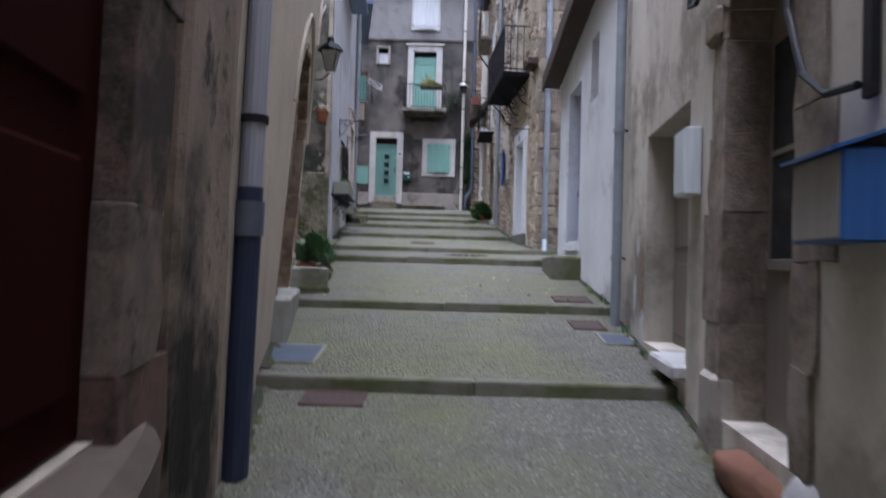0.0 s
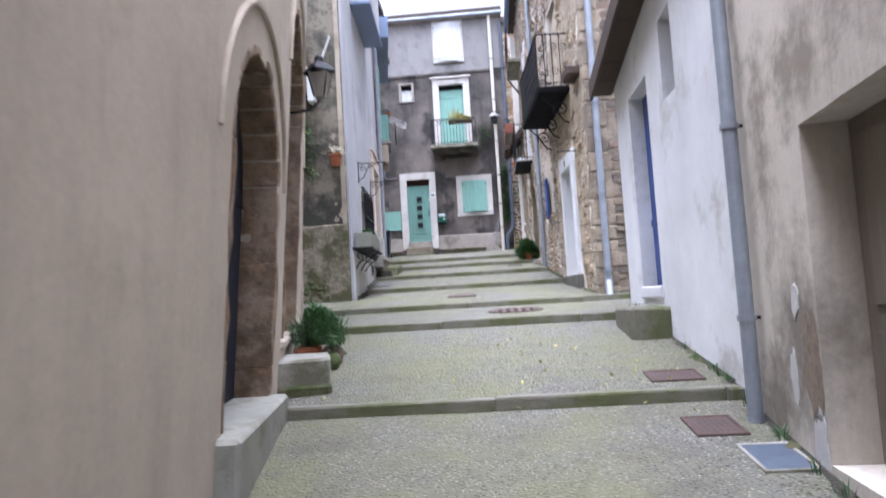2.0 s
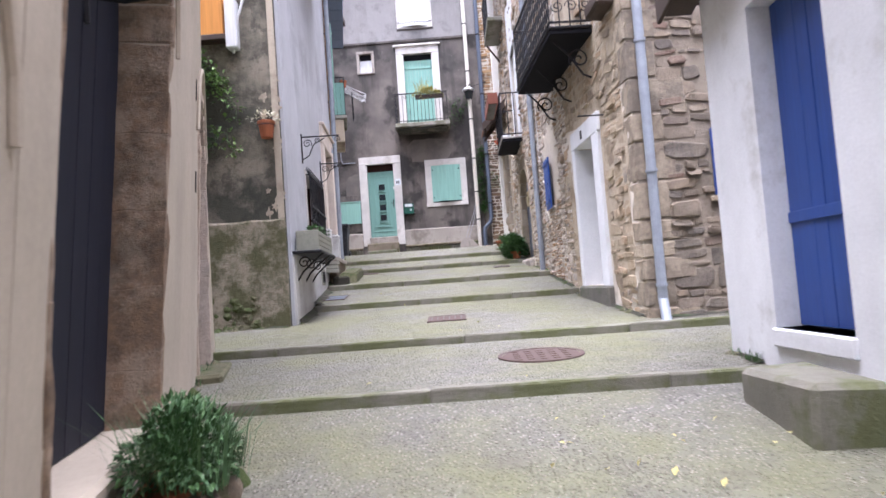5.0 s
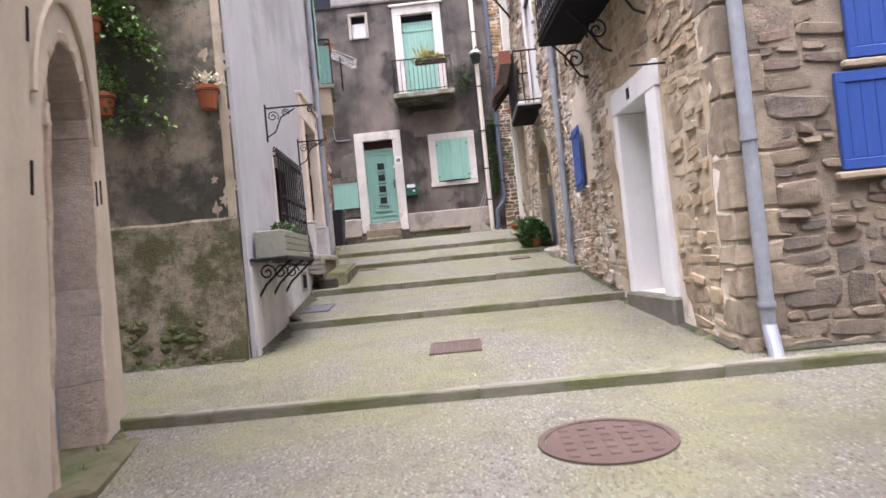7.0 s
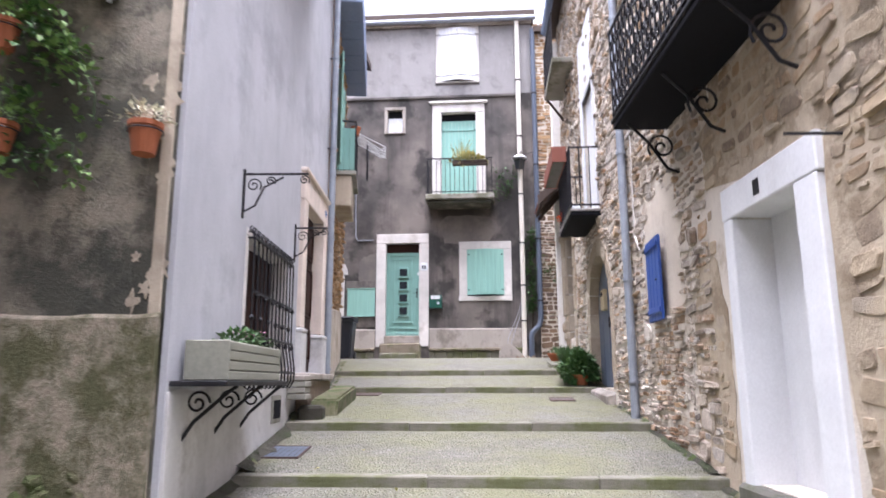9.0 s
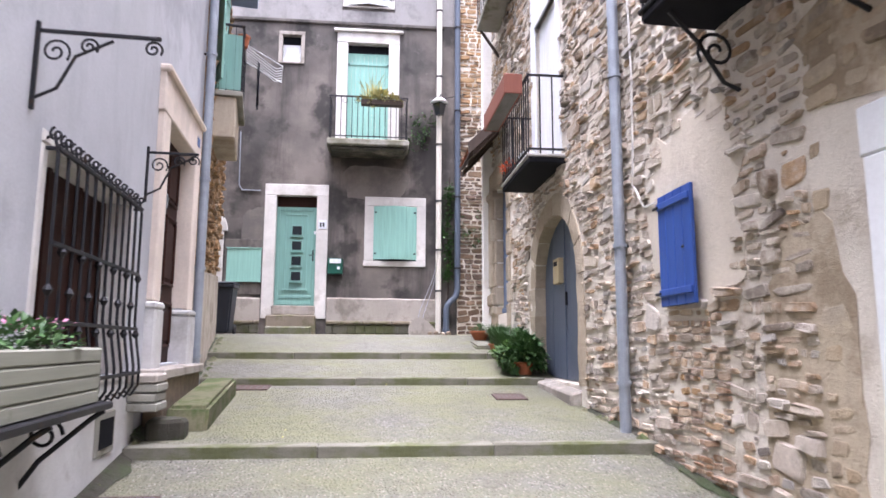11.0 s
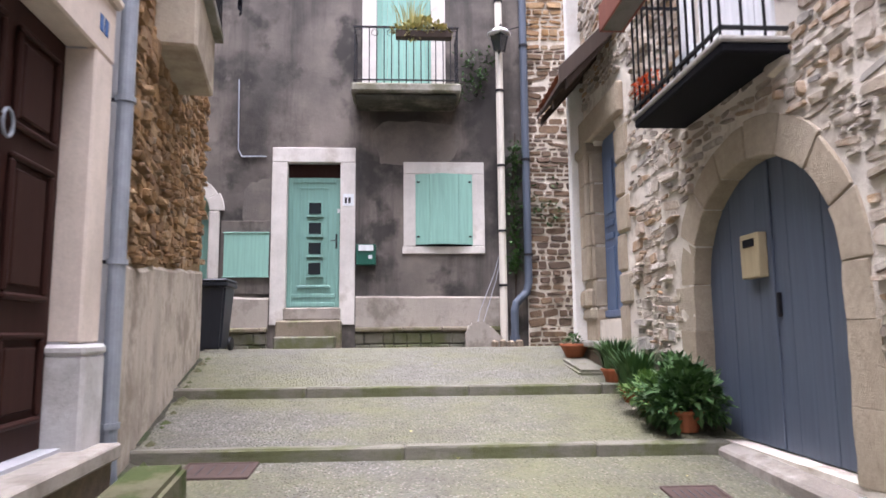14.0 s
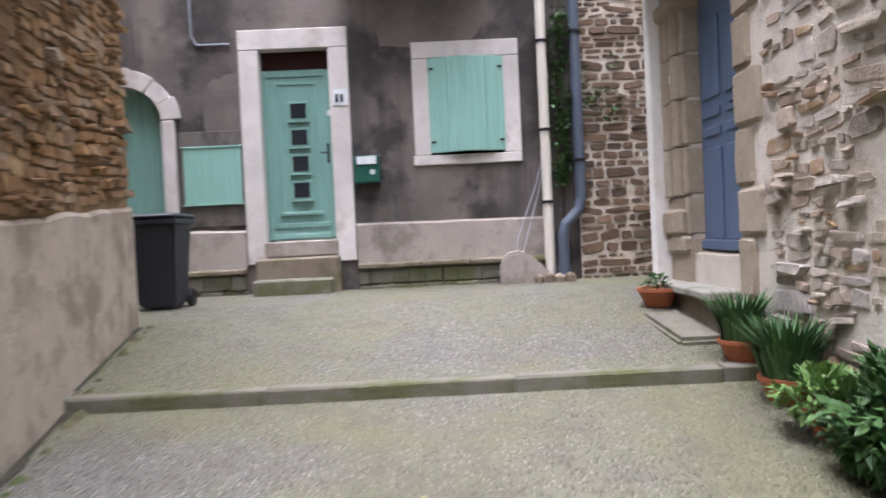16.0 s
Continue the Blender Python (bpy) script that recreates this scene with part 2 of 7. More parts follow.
M_CONC = plaster("cement", (0.33, 0.32, 0.28), (0.14, 0.135, 0.09), 0.5, 0.5, big=2.5)
M_NOSE = plaster("mossy_step_stone", (0.19, 0.18, 0.145), (0.115, 0.125, 0.055), 0.7, 0.7, big=1.6, spot=1.2)
M_MOSS = plaster("mossy_stone", (0.135, 0.125, 0.075), (0.055, 0.08, 0.02), 0.85, 1.0, big=2.5, spot=2.2)
M_GROUND = concrete_ground("washed_concrete")
M_SEAM = plaster("dark_mossy_dirt", (0.055, 0.05, 0.038), (0.035, 0.048, 0.018), 0.8, 1.0, big=3, spot=3.0)
M_ASPH = plaster("dark_ground", (0.16, 0.15, 0.13), (0.1, 0.11, 0.07), 0.5, 0.8)
STONES = [(0.42, 0.33, 0.24), (0.60, 0.52, 0.43), (0.20, 0.165, 0.14), (0.52, 0.45, 0.375), (0.42, 0.27, 0.155), (0.68, 0.61, 0.53), (0.36, 0.335, 0.31), (0.55, 0.37, 0.21), (0.17, 0.145, 0.13), (0.56, 0.47, 0.365), (0.29, 0.235, 0.185)]
M_STONE = rock("rubble_stone", STONES, 0.3, smear=0.5, lime=(0.72, 0.65, 0.56))
M_STONEJ = rock("rubble_stone_joined", STONES, 0.3, per='island', smear=0.5, lime=(0.72, 0.65, 0.56))
OCHRES = [(0.42, 0.32, 0.21), (0.52, 0.42, 0.29), (0.27, 0.21, 0.155), (0.48, 0.39, 0.28), (0.40, 0.27, 0.16), (0.57, 0.48, 0.36), (0.33, 0.28, 0.23)]
M_OCHRE = rock("ochre_rubble", OCHRES, 0.35, smear=0.75, lime=(0.50, 0.41, 0.295))
M_OCHREJ = rock("ochre_rubble_joined", OCHRES, 0.35, per='island', smear=0.75, lime=(0.50, 0.41, 0.295))
M_RUSTY = rock("rusty_small_stone", [(0.50, 0.31, 0.15), (0.58, 0.46, 0.33), (0.34, 0.20, 0.11), (0.62, 0.52, 0.40), (0.30, 0.22, 0.17), (0.44, 0.27, 0.16)], 0.35, smear=0.4)
GREYS = [(0.21, 0.165, 0.125), (0.30, 0.24, 0.18), (0.12, 0.105, 0.09), (0.26, 0.22, 0.175), (0.35, 0.275, 0.20), (0.17, 0.145, 0.125), (0.24, 0.155, 0.115)]
M_GABLE = rock("gable_stone", GREYS, 0.45, smear=0.35, lime=(0.36, 0.30, 0.24))
M_GABLEJ = rock("gable_stone_joined", GREYS, 0.45, per='island', smear=0.35, lime=(0.36, 0.30, 0.24))
BROWNS = [(0.50, 0.30, 0.13), (0.33, 0.19, 0.085), (0.55, 0.37, 0.20), (0.25, 0.14, 0.07), (0.47, 0.30, 0.155), (0.40, 0.32, 0.23)]
M_BROWN = rock("brown_rubble", BROWNS, 0.5)
M_BROWNJ = rock("brown_rubble_joined", BROWNS, 0.5, per='island')
M_DARKJ = rock("dark_brick_stone", [(0.20, 0.13, 0.085), (0.12, 0.085, 0.065), (0.27, 0.18, 0.11), (0.16, 0.105, 0.075)], 0.4)
M_DRESSED = rock("dressed_sandstone", [(0.34, 0.22, 0.14), (0.265, 0.17, 0.105), (0.39, 0.27, 0.18), (0.22, 0.14, 0.09)], 0.7, smear=0.5, lime=(0.46, 0.37, 0.285), mould=0.35)
M_ROSE = rock("pale_rosy_stone", [(0.58, 0.47, 0.385), (0.50, 0.395, 0.31), (0.63, 0.525, 0.44)], 0.35)
M_PALE = rock("pale_dressed_stone", [(0.46, 0.385, 0.29), (0.41, 0.335, 0.245), (0.50, 0.43, 0.335)], 0.25)
M_PILASTER = rock("worn_limestone", [(0.33, 0.265, 0.20), (0.28, 0.215, 0.155), (0.37, 0.30, 0.235)], 0.6)
M_QUOIN = rock("grey_quoin", [(0.37, 0.30, 0.22), (0.21, 0.175, 0.14), (0.44, 0.36, 0.265), (0.29, 0.235, 0.18), (0.47, 0.395, 0.30)], 0.5, smear=0.55, lime=(0.48, 0.40, 0.295))
M_TEAL = paint("teal_shutter_paint", (0.265, 0.49, 0.42), 0.5)
M_TEALD = paint("teal_door_paint", (0.19, 0.36, 0.315), 0.4)
M_BLUE = paint("blue_shutter_paint", (0.028, 0.075, 0.30), 0.45)
M_SLATE = paint("slate_blue_paint", (0.085, 0.105, 0.145), 0.5, amount=0.2)
M_NAVY = paint("dark_slate_paint", (0.02, 0.022, 0.034), 0.65, spec=0.15)
M_BLUEDOOR = paint("grey_blue_paint", (0.105, 0.15, 0.25), 0.5)
M_MAROON = paint("dark_maroon_paint", (0.022, 0.0025, 0.002), 0.9, spec=0.06)
M_WINE = paint("dark_brown_varnish", (0.034, 0.013, 0.010), 0.6, spec=0.15)
M_TAUPE = paint("taupe_door_paint", (0.20, 0.17, 0.14), 0.6)
M_WHITEP = paint("white_paint", (0.72, 0.73, 0.75), 0.5)
M_LETTER = paint("white_enamel", (0.70, 0.74, 0.77), 0.35)
M_ENBLUE = paint("blue_enamel", (0.045, 0.13, 0.36), 0.35)
M_ENGREY = paint("beige_grey_enamel", (0.36, 0.34, 0.31), 0.45, (0.26, 0.22, 0.18), amount=0.3)
M_GREEN = paint("dark_green_enamel", (0.01, 0.085, 0.06), 0.35)
M_ZINC = metal("zinc", (0.33, 0.36, 0.41), 0.5, 0.35)
M_PVC = paint("grey_pvc", (0.32, 0.325, 0.36), 0.5)
M_CAST = paint("dark_blue_cast_iron", (0.028, 0.036, 0.072), 0.45)
M_SOCKET = metal("blue_grey_socket", (0.16, 0.18, 0.23), 0.35, 0.5)
M_CREAM = paint("cream_downpipe_paint", (0.68, 0.64, 0.57), 0.5, (0.33, 0.24, 0.17), amount=0.5)
M_IRON = metal("black_iron", (0.022, 0.022, 0.026), 0.5, 0.4, (0.06, 0.035, 0.02))
M_RUST = metal("rusty_cover", (0.085, 0.058, 0.05), 0.75, 0.2, (0.06, 0.036, 0.028))
M_COVERB = metal("blue_grey_cover", (0.085, 0.105, 0.14), 0.6, 0.2)
M_WBOX = paint("weathered_grey_board", (0.25, 0.25, 0.205), 0.8, (0.15, 0.15, 0.10), grain=(1.5, 30, 30))
M_DARKWOOD = paint("dark_brown_wood", (0.06, 0.04, 0.03), 0.7)
M_REDWOOD = paint("red_brown_clay", (0.21, 0.07, 0.045), 0.75, (0.30, 0.14, 0.09))
M_TERRA = paint("terracotta", (0.36, 0.115, 0.05), 0.8, (0.28, 0.16, 0.10))
M_TILE = rock("roof_tile", [(0.36, 0.17, 0.09), (0.28, 0.13, 0.075), (0.42, 0.23, 0.13)], 0.4, per='island')
M_ORANGE = paint("orange_varnished_wood", (0.62, 0.27, 0.06), 0.5)
M_BIN = paint("anthracite_plastic", (0.028, 0.032, 0.042), 0.45)
M_BLACK = paint("black_plastic", (0.015, 0.015, 0.017), 0.5)
M_GLASS = glassy("dark_glass")
# Near-black: shade of holes, recesses and balcony undersides put into the colour.
M_SHADE = paint("deep_shade_black", (0.012, 0.012, 0.015), 0.85, spec=0.1)
M_SOFFIT = paint("blue_grey_boards", (0.20, 0.26, 0.40), 0.6)
M_LEAF = leafy("shrub_leaf", (0.03, 0.08, 0.022), (0.07, 0.145, 0.04))
M_LEAFL = leafy("pale_leaf", (0.10, 0.20, 0.05), (0.17, 0.27, 0.08))
M_GRASS = leafy("grass_blade", (0.035, 0.09, 0.03), (0.07, 0.14, 0.045))
M_PETAL = leafy("pale_petal", (0.62, 0.60, 0.50), (0.50, 0.52, 0.35))
M_PINKP = leafy("pink_petal", (0.55, 0.22, 0.35), (0.40, 0.14, 0.25))
M_REDP = leafy("red_petal", (0.65, 0.06, 0.02), (0.7, 0.16, 0.03))
M_DRY = leafy("dry_leaf", (0.42, 0.36, 0.13), (0.30, 0.30, 0.11))
M_PAPER = paint("yellowed_notice_board", (0.44, 0.36, 0.22), 0.7)
M_GLOW = paint("lantern_glass", (0.6, 0.55, 0.47), 0.3)

# ---- mesh helpers ----


class Frame:
    """A wall's own axes: s along it, d into it (minus d: towards the street), z up."""

    def __init__(self, p0, p1, lean=None):
        a, b = Vector((*p0, 0)), Vector((*p1, 0))
        self.p0, self.L = a, (b - a).length
        self.x = (b - a).normalized()
        self.y = Vector((-self.x.y, self.x.x, 0))
        self.m = Matrix.Translation(a) @ Matrix((self.x, self.y, (0, 0, 1))).transposed().to_4x4()
        self.lean = lean

    def sy(self, y):
        return (y - self.p0.y) / self.x.y


WORLD = Frame((0, 0), (1, 0))
OWN = {}


def thing(name, frame_, at, label="", category="", group="", kind=""):
    """An Empty at its base; its parts are given in the frame's axes."""
    ob = new(name)
    ob.empty_display_size = 0.1
    ob.matrix_world = frame_.m @ Matrix.Translation(at)
    OWN[ob.name] = (frame_, Vector(at))
    return tagged(ob, label, category, group, kind)


def settle(bm, frame_, at):
    if frame_.lean:
        for v in bm.verts:
            v.co.y -= frame_.lean(v.co.x, v.co.z)
    for v in bm.verts:
        v.co -= at


def part(name, bm, material, parent, label="", smooth=False):
    frame_, at = OWN[parent.name]
    settle(bm, frame_, at)
    me = bpy.data.meshes.new(name)
    bm.to_mesh(me)
    bm.free()
    if smooth:
        me.shade_smooth()
        me.set_sharp_from_angle(angle=radians(30))
    me.materials.append(material)
    ob = new(name, me)
    ob.parent = parent
    OWN[ob.name] = (frame_, at)
    return tagged(ob, label)


def solid(name, bm, material, frame_=WORLD, at=(0, 0, 0), label="", category="", group="", kind="", smooth=False):
    """A thing of a single mesh."""
    at = Vector(at)
    settle(bm, frame_, at)
    me = bpy.data.meshes.new(name)
    bm.to_mesh(me)
    bm.free()
    if smooth:
        me.shade_smooth()
    me.materials.append(material)
    ob = new(name, me)
    ob.matrix_world = frame_.m @ Matrix.Translation(at)
    OWN[ob.name] = (frame_, at)
    return tagged(ob, label, category, group, kind)


def cbox(bm, x0, y0, z0, x1, y1, z1, c=0.006, m=None):
    """A box with chamfered edges."""
    lo, hi = (x0, y0, z0), (x1, y1, z1)
    c = min(c, 0.45 * min(hi[i] - lo[i] for i in range(3)))
    vs = {}
    for sx in (0, 1):
        for sy in (0, 1):
            for sz in (0, 1):
                sg = (sx, sy, sz)
                for ax in range(3):
                    p = [hi[i] if sg[i] else lo[i] for i in range(3)]
                    for i in range(3):
                        if i != ax:
                            p[i] += -c if sg[i] else c
                    p = Vector(p)
                    vs[sg, ax] = bm.verts.new(m @ p if m else p)
    for ax in range(3):
        u, v = (ax + 1) % 3, (ax + 2) % 3
        for k in (0, 1):
            def key(a, b):
                g = [0, 0, 0]
                g[ax], g[u], g[v] = k, a, b
                return tuple(g)
            ring = [vs[key(a, b), ax] for a, b in ((0, 0), (1, 0), (1, 1), (0, 1))]
            bm.faces.new(ring if k else ring[::-1])
        for a in (0, 1):
            for b in (0, 1):
                def key2(k):
                    g = [0, 0, 0]
                    g[ax], g[u], g[v] = k, a, b
                    return tuple(g)
                q = [vs[key2(0), u], vs[key2(1), u], vs[key2(1), v], vs[key2(0), v]]
                bm.faces.new(q if (a ^ b) else q[::-1])
    for sx in (0, 1):
        for sy in (0, 1):
            for sz in (0, 1):
                tri = [vs[(sx, sy, sz), i] for i in range(3)]
                bm.faces.new(tri if (sx + sy + sz) % 2 else tri[::-1])
    return bm


def box(*a, **k):
    return cbox(bmesh.new(), *a, **k)


def tube(bm, pts, r, n=8, caps=True):
    pts = [Vector(p) for p in pts]
    rings = []
    side = None
    for i, p in enumerate(pts):
        d = (pts[min(i + 1, len(pts) - 1)] - pts[max(i - 1, 0)]).normalized()
        if side is None:
            side = d.orthogonal().normalized()
        side = (side - d * side.dot(d)).normalized()
        up = d.cross(side)
        rr = r[i] if isinstance(r, (list, tuple)) else r
        rings.append([bm.verts.new(p + rr * (math.cos(t) * side + math.sin(t) * up)) for t in (2 * math.pi * k / n for k in range(n))])
    for a, b in zip(rings, rings[1:]):
        for k in range(n):
            bm.faces.new((a[k], a[(k + 1) % n], b[(k + 1) % n], b[k]))
    if caps:
        bm.faces.new(rings[0][::-1])
        bm.faces.new(rings[-1])
    return bm


def pipe(pts, r, n=10):
    return tube(bmesh.new(), pts, r, n)


def lathe(bm, prof, at, n=16):
    """A turned shape: (radius, height) rows."""
    at = Vector(at)
    rings = [[bm.verts.new(at + Vector((r * math.cos(2 * math.pi * k / n), r * math.sin(2 * math.pi * k / n), z))) for k in range(n)] for r, z in prof]
    for a, b in zip(rings, rings[1:]):
        for k in range(n):
            bm.faces.new((a[k], a[(k + 1) % n], b[(k + 1) % n], b[k]))
    bm.faces.new(rings[0][::-1])
    bm.faces.new(rings[-1])
    return bm


def prism(bm, poly, d0, d1):
    """An outline in (s, z), pushed from d0 to d1 (d0 is the street side)."""
    a = [bm.verts.new((s, d0, z)) for s, z in poly]
    b = [bm.verts.new((s, d1, z)) for s, z in poly]
    bm.faces.new(a)
    bm.faces.new(b[::-1])
    for i in range(len(poly)):
        j = (i + 1) % len(poly)
        bm.faces.new((a[j], a[i], b[i], b[j]))
    return bm


def arch_z(o, s):
    if not o.get("rise"):
        return o["z1"]
    c, h = (o["s0"] + o["s1"]) / 2, (o["s1"] - o["s0"]) / 2
    u = max(0.0, 1 - abs((s - c) / h) ** o.get("pow", 2))
    return o["z1"] - o["rise"] + o["rise"] * math.sqrt(u)


def hole(s0, s1, z0, z1, rise=0.0):
    return {"s0": min(s0, s1), "s1": max(s0, s1), "z0": z0, "z1": z1, "rise": rise}


def wall(name, frame_, z0, z1, th, holes, material, label, top=None, rough=0.0):
    """A wall with thickness; its openings go through it. top(s): the height where it slopes."""
    top = top or (lambda s: z1)
    cuts = {0.0, frame_.L}
    for o in holes:
        k = 14 if o["rise"] else 1
        cuts |= {o["s0"] + (o["s1"] - o["s0"]) * (0.5 - 0.5 * math.cos(math.pi * i / k)) for i in range(k + 1)}
    n = max(1, int(frame_.L / (0.15 if frame_.lean else 0.6)))
    for i in range(n + 1):
        s = frame_.L * i / n
        if all(abs(s - c) > 0.08 for c in cuts):
            cuts.add(s)
    cuts = sorted(cuts)
    bm = bmesh.new()

    def quad(*p):
        bm.faces.new([bm.verts.new(q) for q in p])
    for a, b in zip(cuts, cuts[1:]):
        mid = (a + b) / 2
        mine = sorted((o for o in holes if o["s0"] < mid < o["s1"]), key=lambda o: o["z0"])
        low_a = low_b = z0
        for o in mine + [None]:
            ha, hb = (o["z0"], o["z0"]) if o else (top(a), top(b))
            quad((a, 0, low_a), (b, 0, low_b), (b, 0, hb), (a, 0, ha))
            quad((b, th, low_b), (a, th, low_a), (a, th, ha), (b, th, hb))
            if o:
                ta, tb = arch_z(o, a), arch_z(o, b)
                quad((a, 0, ha), (b, 0, hb), (b, th, hb), (a, th, ha))
                quad((b, 0, tb), (a, 0, ta), (a, th, ta), (b, th, tb))
                low_a, low_b = ta, tb
        quad((a, 0, top(a)), (b, 0, top(b)), (b, th, top(b)), (a, th, top(a)))
    for o in holes:
        za, zb = arch_z(o, o["s0"]), arch_z(o, o["s1"])
        quad((o["s0"], 0, za), (o["s0"], 0, o["z0"]), (o["s0"], th, o["z0"]), (o["s0"], th, za))
        quad((o["s1"], 0, o["z0"]), (o["s1"], 0, zb), (o["s1"], th, zb), (o["s1"], th, o["z0"]))
    for s, f in ((0.0, 1), (frame_.L, -1)):
        q = [(s, 0, z0), (s, 0, top(s)), (s, th, top(s)), (s, th, z0)]
        quad(*(q if f > 0 else q[::-1]))
    bmesh.ops.remove_doubles(bm, verts=bm.verts, dist=0.0005)
    ob = solid(name, bm, material, frame_, (0, 0, z0), label, "wall", kind="structure", smooth=bool(frame_.lean))
    if frame_.lean:
        ob.data.set_sharp_from_angle(angle=radians(25))
    return ob


def broken(s0, s1, z0, z1, wide, high, rnd, wave=0.02):
    """Cells of a rubble wall: rough lifts, each broken into slabs and blocks of many sizes."""
    cells = []

    def split(a, b, c, d):
        w, h = b - a, d - c
        if h > high[1] or (h > 2.2 * high[0] and rnd.random() < 0.45):
            m = c + h * rnd.uniform(0.3, 0.7)
            split(a, b, c, m)
            split(a, b, m, d)
        elif w > max(wide[0], min(wide[1], h * rnd.uniform(1.3, 5.5))) and w > 1.6 * wide[0]:
            m = a + w * rnd.uniform(0.32, 0.68)
            split(a, m, c, d)
            split(m, b, c, d)
        else:
            s = (a + b) / 2
            cells.append((s, (c + d) / 2 + wave * math.sin(1.7 * s + 1.3 * c), w, h))
    z = z0
    while z < z1:
        h = rnd.uniform(1.6, 3.2) * high[1]
        s = s0
        while s < s1:
            w = rnd.uniform(1.5, 3.4) * wide[1]
            if s1 - s - w < wide[1]:
                w = s1 - s
            split(s, s + w, z, z + h)
            s += w
        z += h
    return cells


def rubble(owner, frame_, cells, keep, near, mat_one, mat_many, rnd, proud=0.02, name="stone", gap=0.02, loose=0.2):
    """Stones of a wall: those of the near stretch singly, the rest joined."""
    at = OWN[owner.name][1]
    verts, faces, off, singles = [], [], 0, 0
    for s, z, w, h in cells:
        g = gap * rnd.uniform(0.4, 1.5)
        hw, hh = w / 2 - g / 2, h / 2 - g / 2
        if hw < 0.018 or hh < 0.012 or s - hw < 0 or s + hw > frame_.L or not keep(s, z, 2 * hw, 2 * hh):
            continue
        tilt = rnd.gauss(0, 0.09)
        ring = []
        for cx, cz in ((-1, -1), (1, -1), (1, 1), (-1, 1)):
            px = cx * hw * (1 + loose * rnd.uniform(-0.45, 0.2))
            pz = cz * hh * (1 + loose * rnd.uniform(-0.7, 0.3))
            ra, rb = hw * rnd.uniform(0.08, 0.32), hh * rnd.uniform(0.15, 0.6)
            pair = [(px - cx * ra, pz * rnd.uniform(0.96, 1.06)), (px * rnd.uniform(0.97, 1.03), pz - cz * rb)]
            ring += pair if cx * cz < 0 else pair[::-1]
        ring = [(x - tilt * q, q + tilt * x) for x, q in ring]
        n = len(ring)
        t = proud * (rnd.uniform(0.25, 1.0) if rnd.random() < 0.82 else rnd.uniform(1.2, 2.2))
        ta, tb = rnd.uniform(-.3, .3) * t / hw, rnd.uniform(-.3, .3) * t / hh
        p = []
        for k, y in ((1.03, 0.014), (1.0, -0.55 * t), (0.88, -t)):
            for x, q in ring:
                yy = y + (0.5 * (ta * x + tb * q) + rnd.uniform(-.16, .16) * t if y < 0 else 0)
                p.append((x * k, yy, q * k))
        f = [[a + i, a + (i + 1) % n, a + n + (i + 1) % n, a + n + i] for a in (0, n) for i in range(n)] + [[2 * n + i for i in range(n)]]
        base = Vector((s, 0, z)) - Vector(at)
        if near(s, z) and singles < 300:
            singles += 1
            me = bpy.data.meshes.new(name)
            me.from_pydata(p, [], f)
            me.materials.append(mat_one)
            ob = new(name, me)
            ob.parent = owner
            ob.matrix_local = Matrix.Translation(base)
        else:
            verts += [(x + base.x, y + base.y, q + base.z) for x, y, q in p]
            faces += [[i + off for i in ff] for ff in f]
            off += len(p)
    if verts:
        me = bpy.data.meshes.new("stonework")
        me.from_pydata(verts, [], faces)
        me.materials.append(mat_many)
        ob = new("stonework", me)
        ob.parent = owner
        tagged(ob, kind="stuff")


def worn(bm, amp, seed, freq=6.0, cuts=1):
    """Weathers a block: more points, pushed about."""
    if cuts:
        bmesh.ops.subdivide_edges(bm, edges=[e for e in bm.edges if e.calc_length() > 0.07], cuts=cuts, use_grid_fill=True)
    o = Vector((seed * 7.3, seed * 3.1, seed))
    for v in bm.verts:
        v.co += noise.noise_vector(v.co * freq + o) * amp + noise.noise_vector(v.co * freq * 2.7 + o) * amp * 0.4
    return bm


def clear_of(holes, pad=0.0):
    def keep(s, z, w, h):
        for o in holes:
            if s + w / 2 > o["s0"] - pad and s - w / 2 < o["s1"] + pad and z + h / 2 > o["z0"] - pad and z - h / 2 < o["z1"] + pad:
                if o["rise"]:
                    c, hw = (o["s0"] + o["s1"]) / 2, (o["s1"] - o["s0"]) / 2 + pad
                    zs = o["z1"] - o["rise"]
                    near = max(0.0, abs(s - c) - w / 2)
                    if z - h / 2 > zs and (near / hw) ** 2 + ((z - h / 2 - zs) / (o["rise"] + pad)) ** 2 > 1:
                        continue
                return False
        return True
    return keep


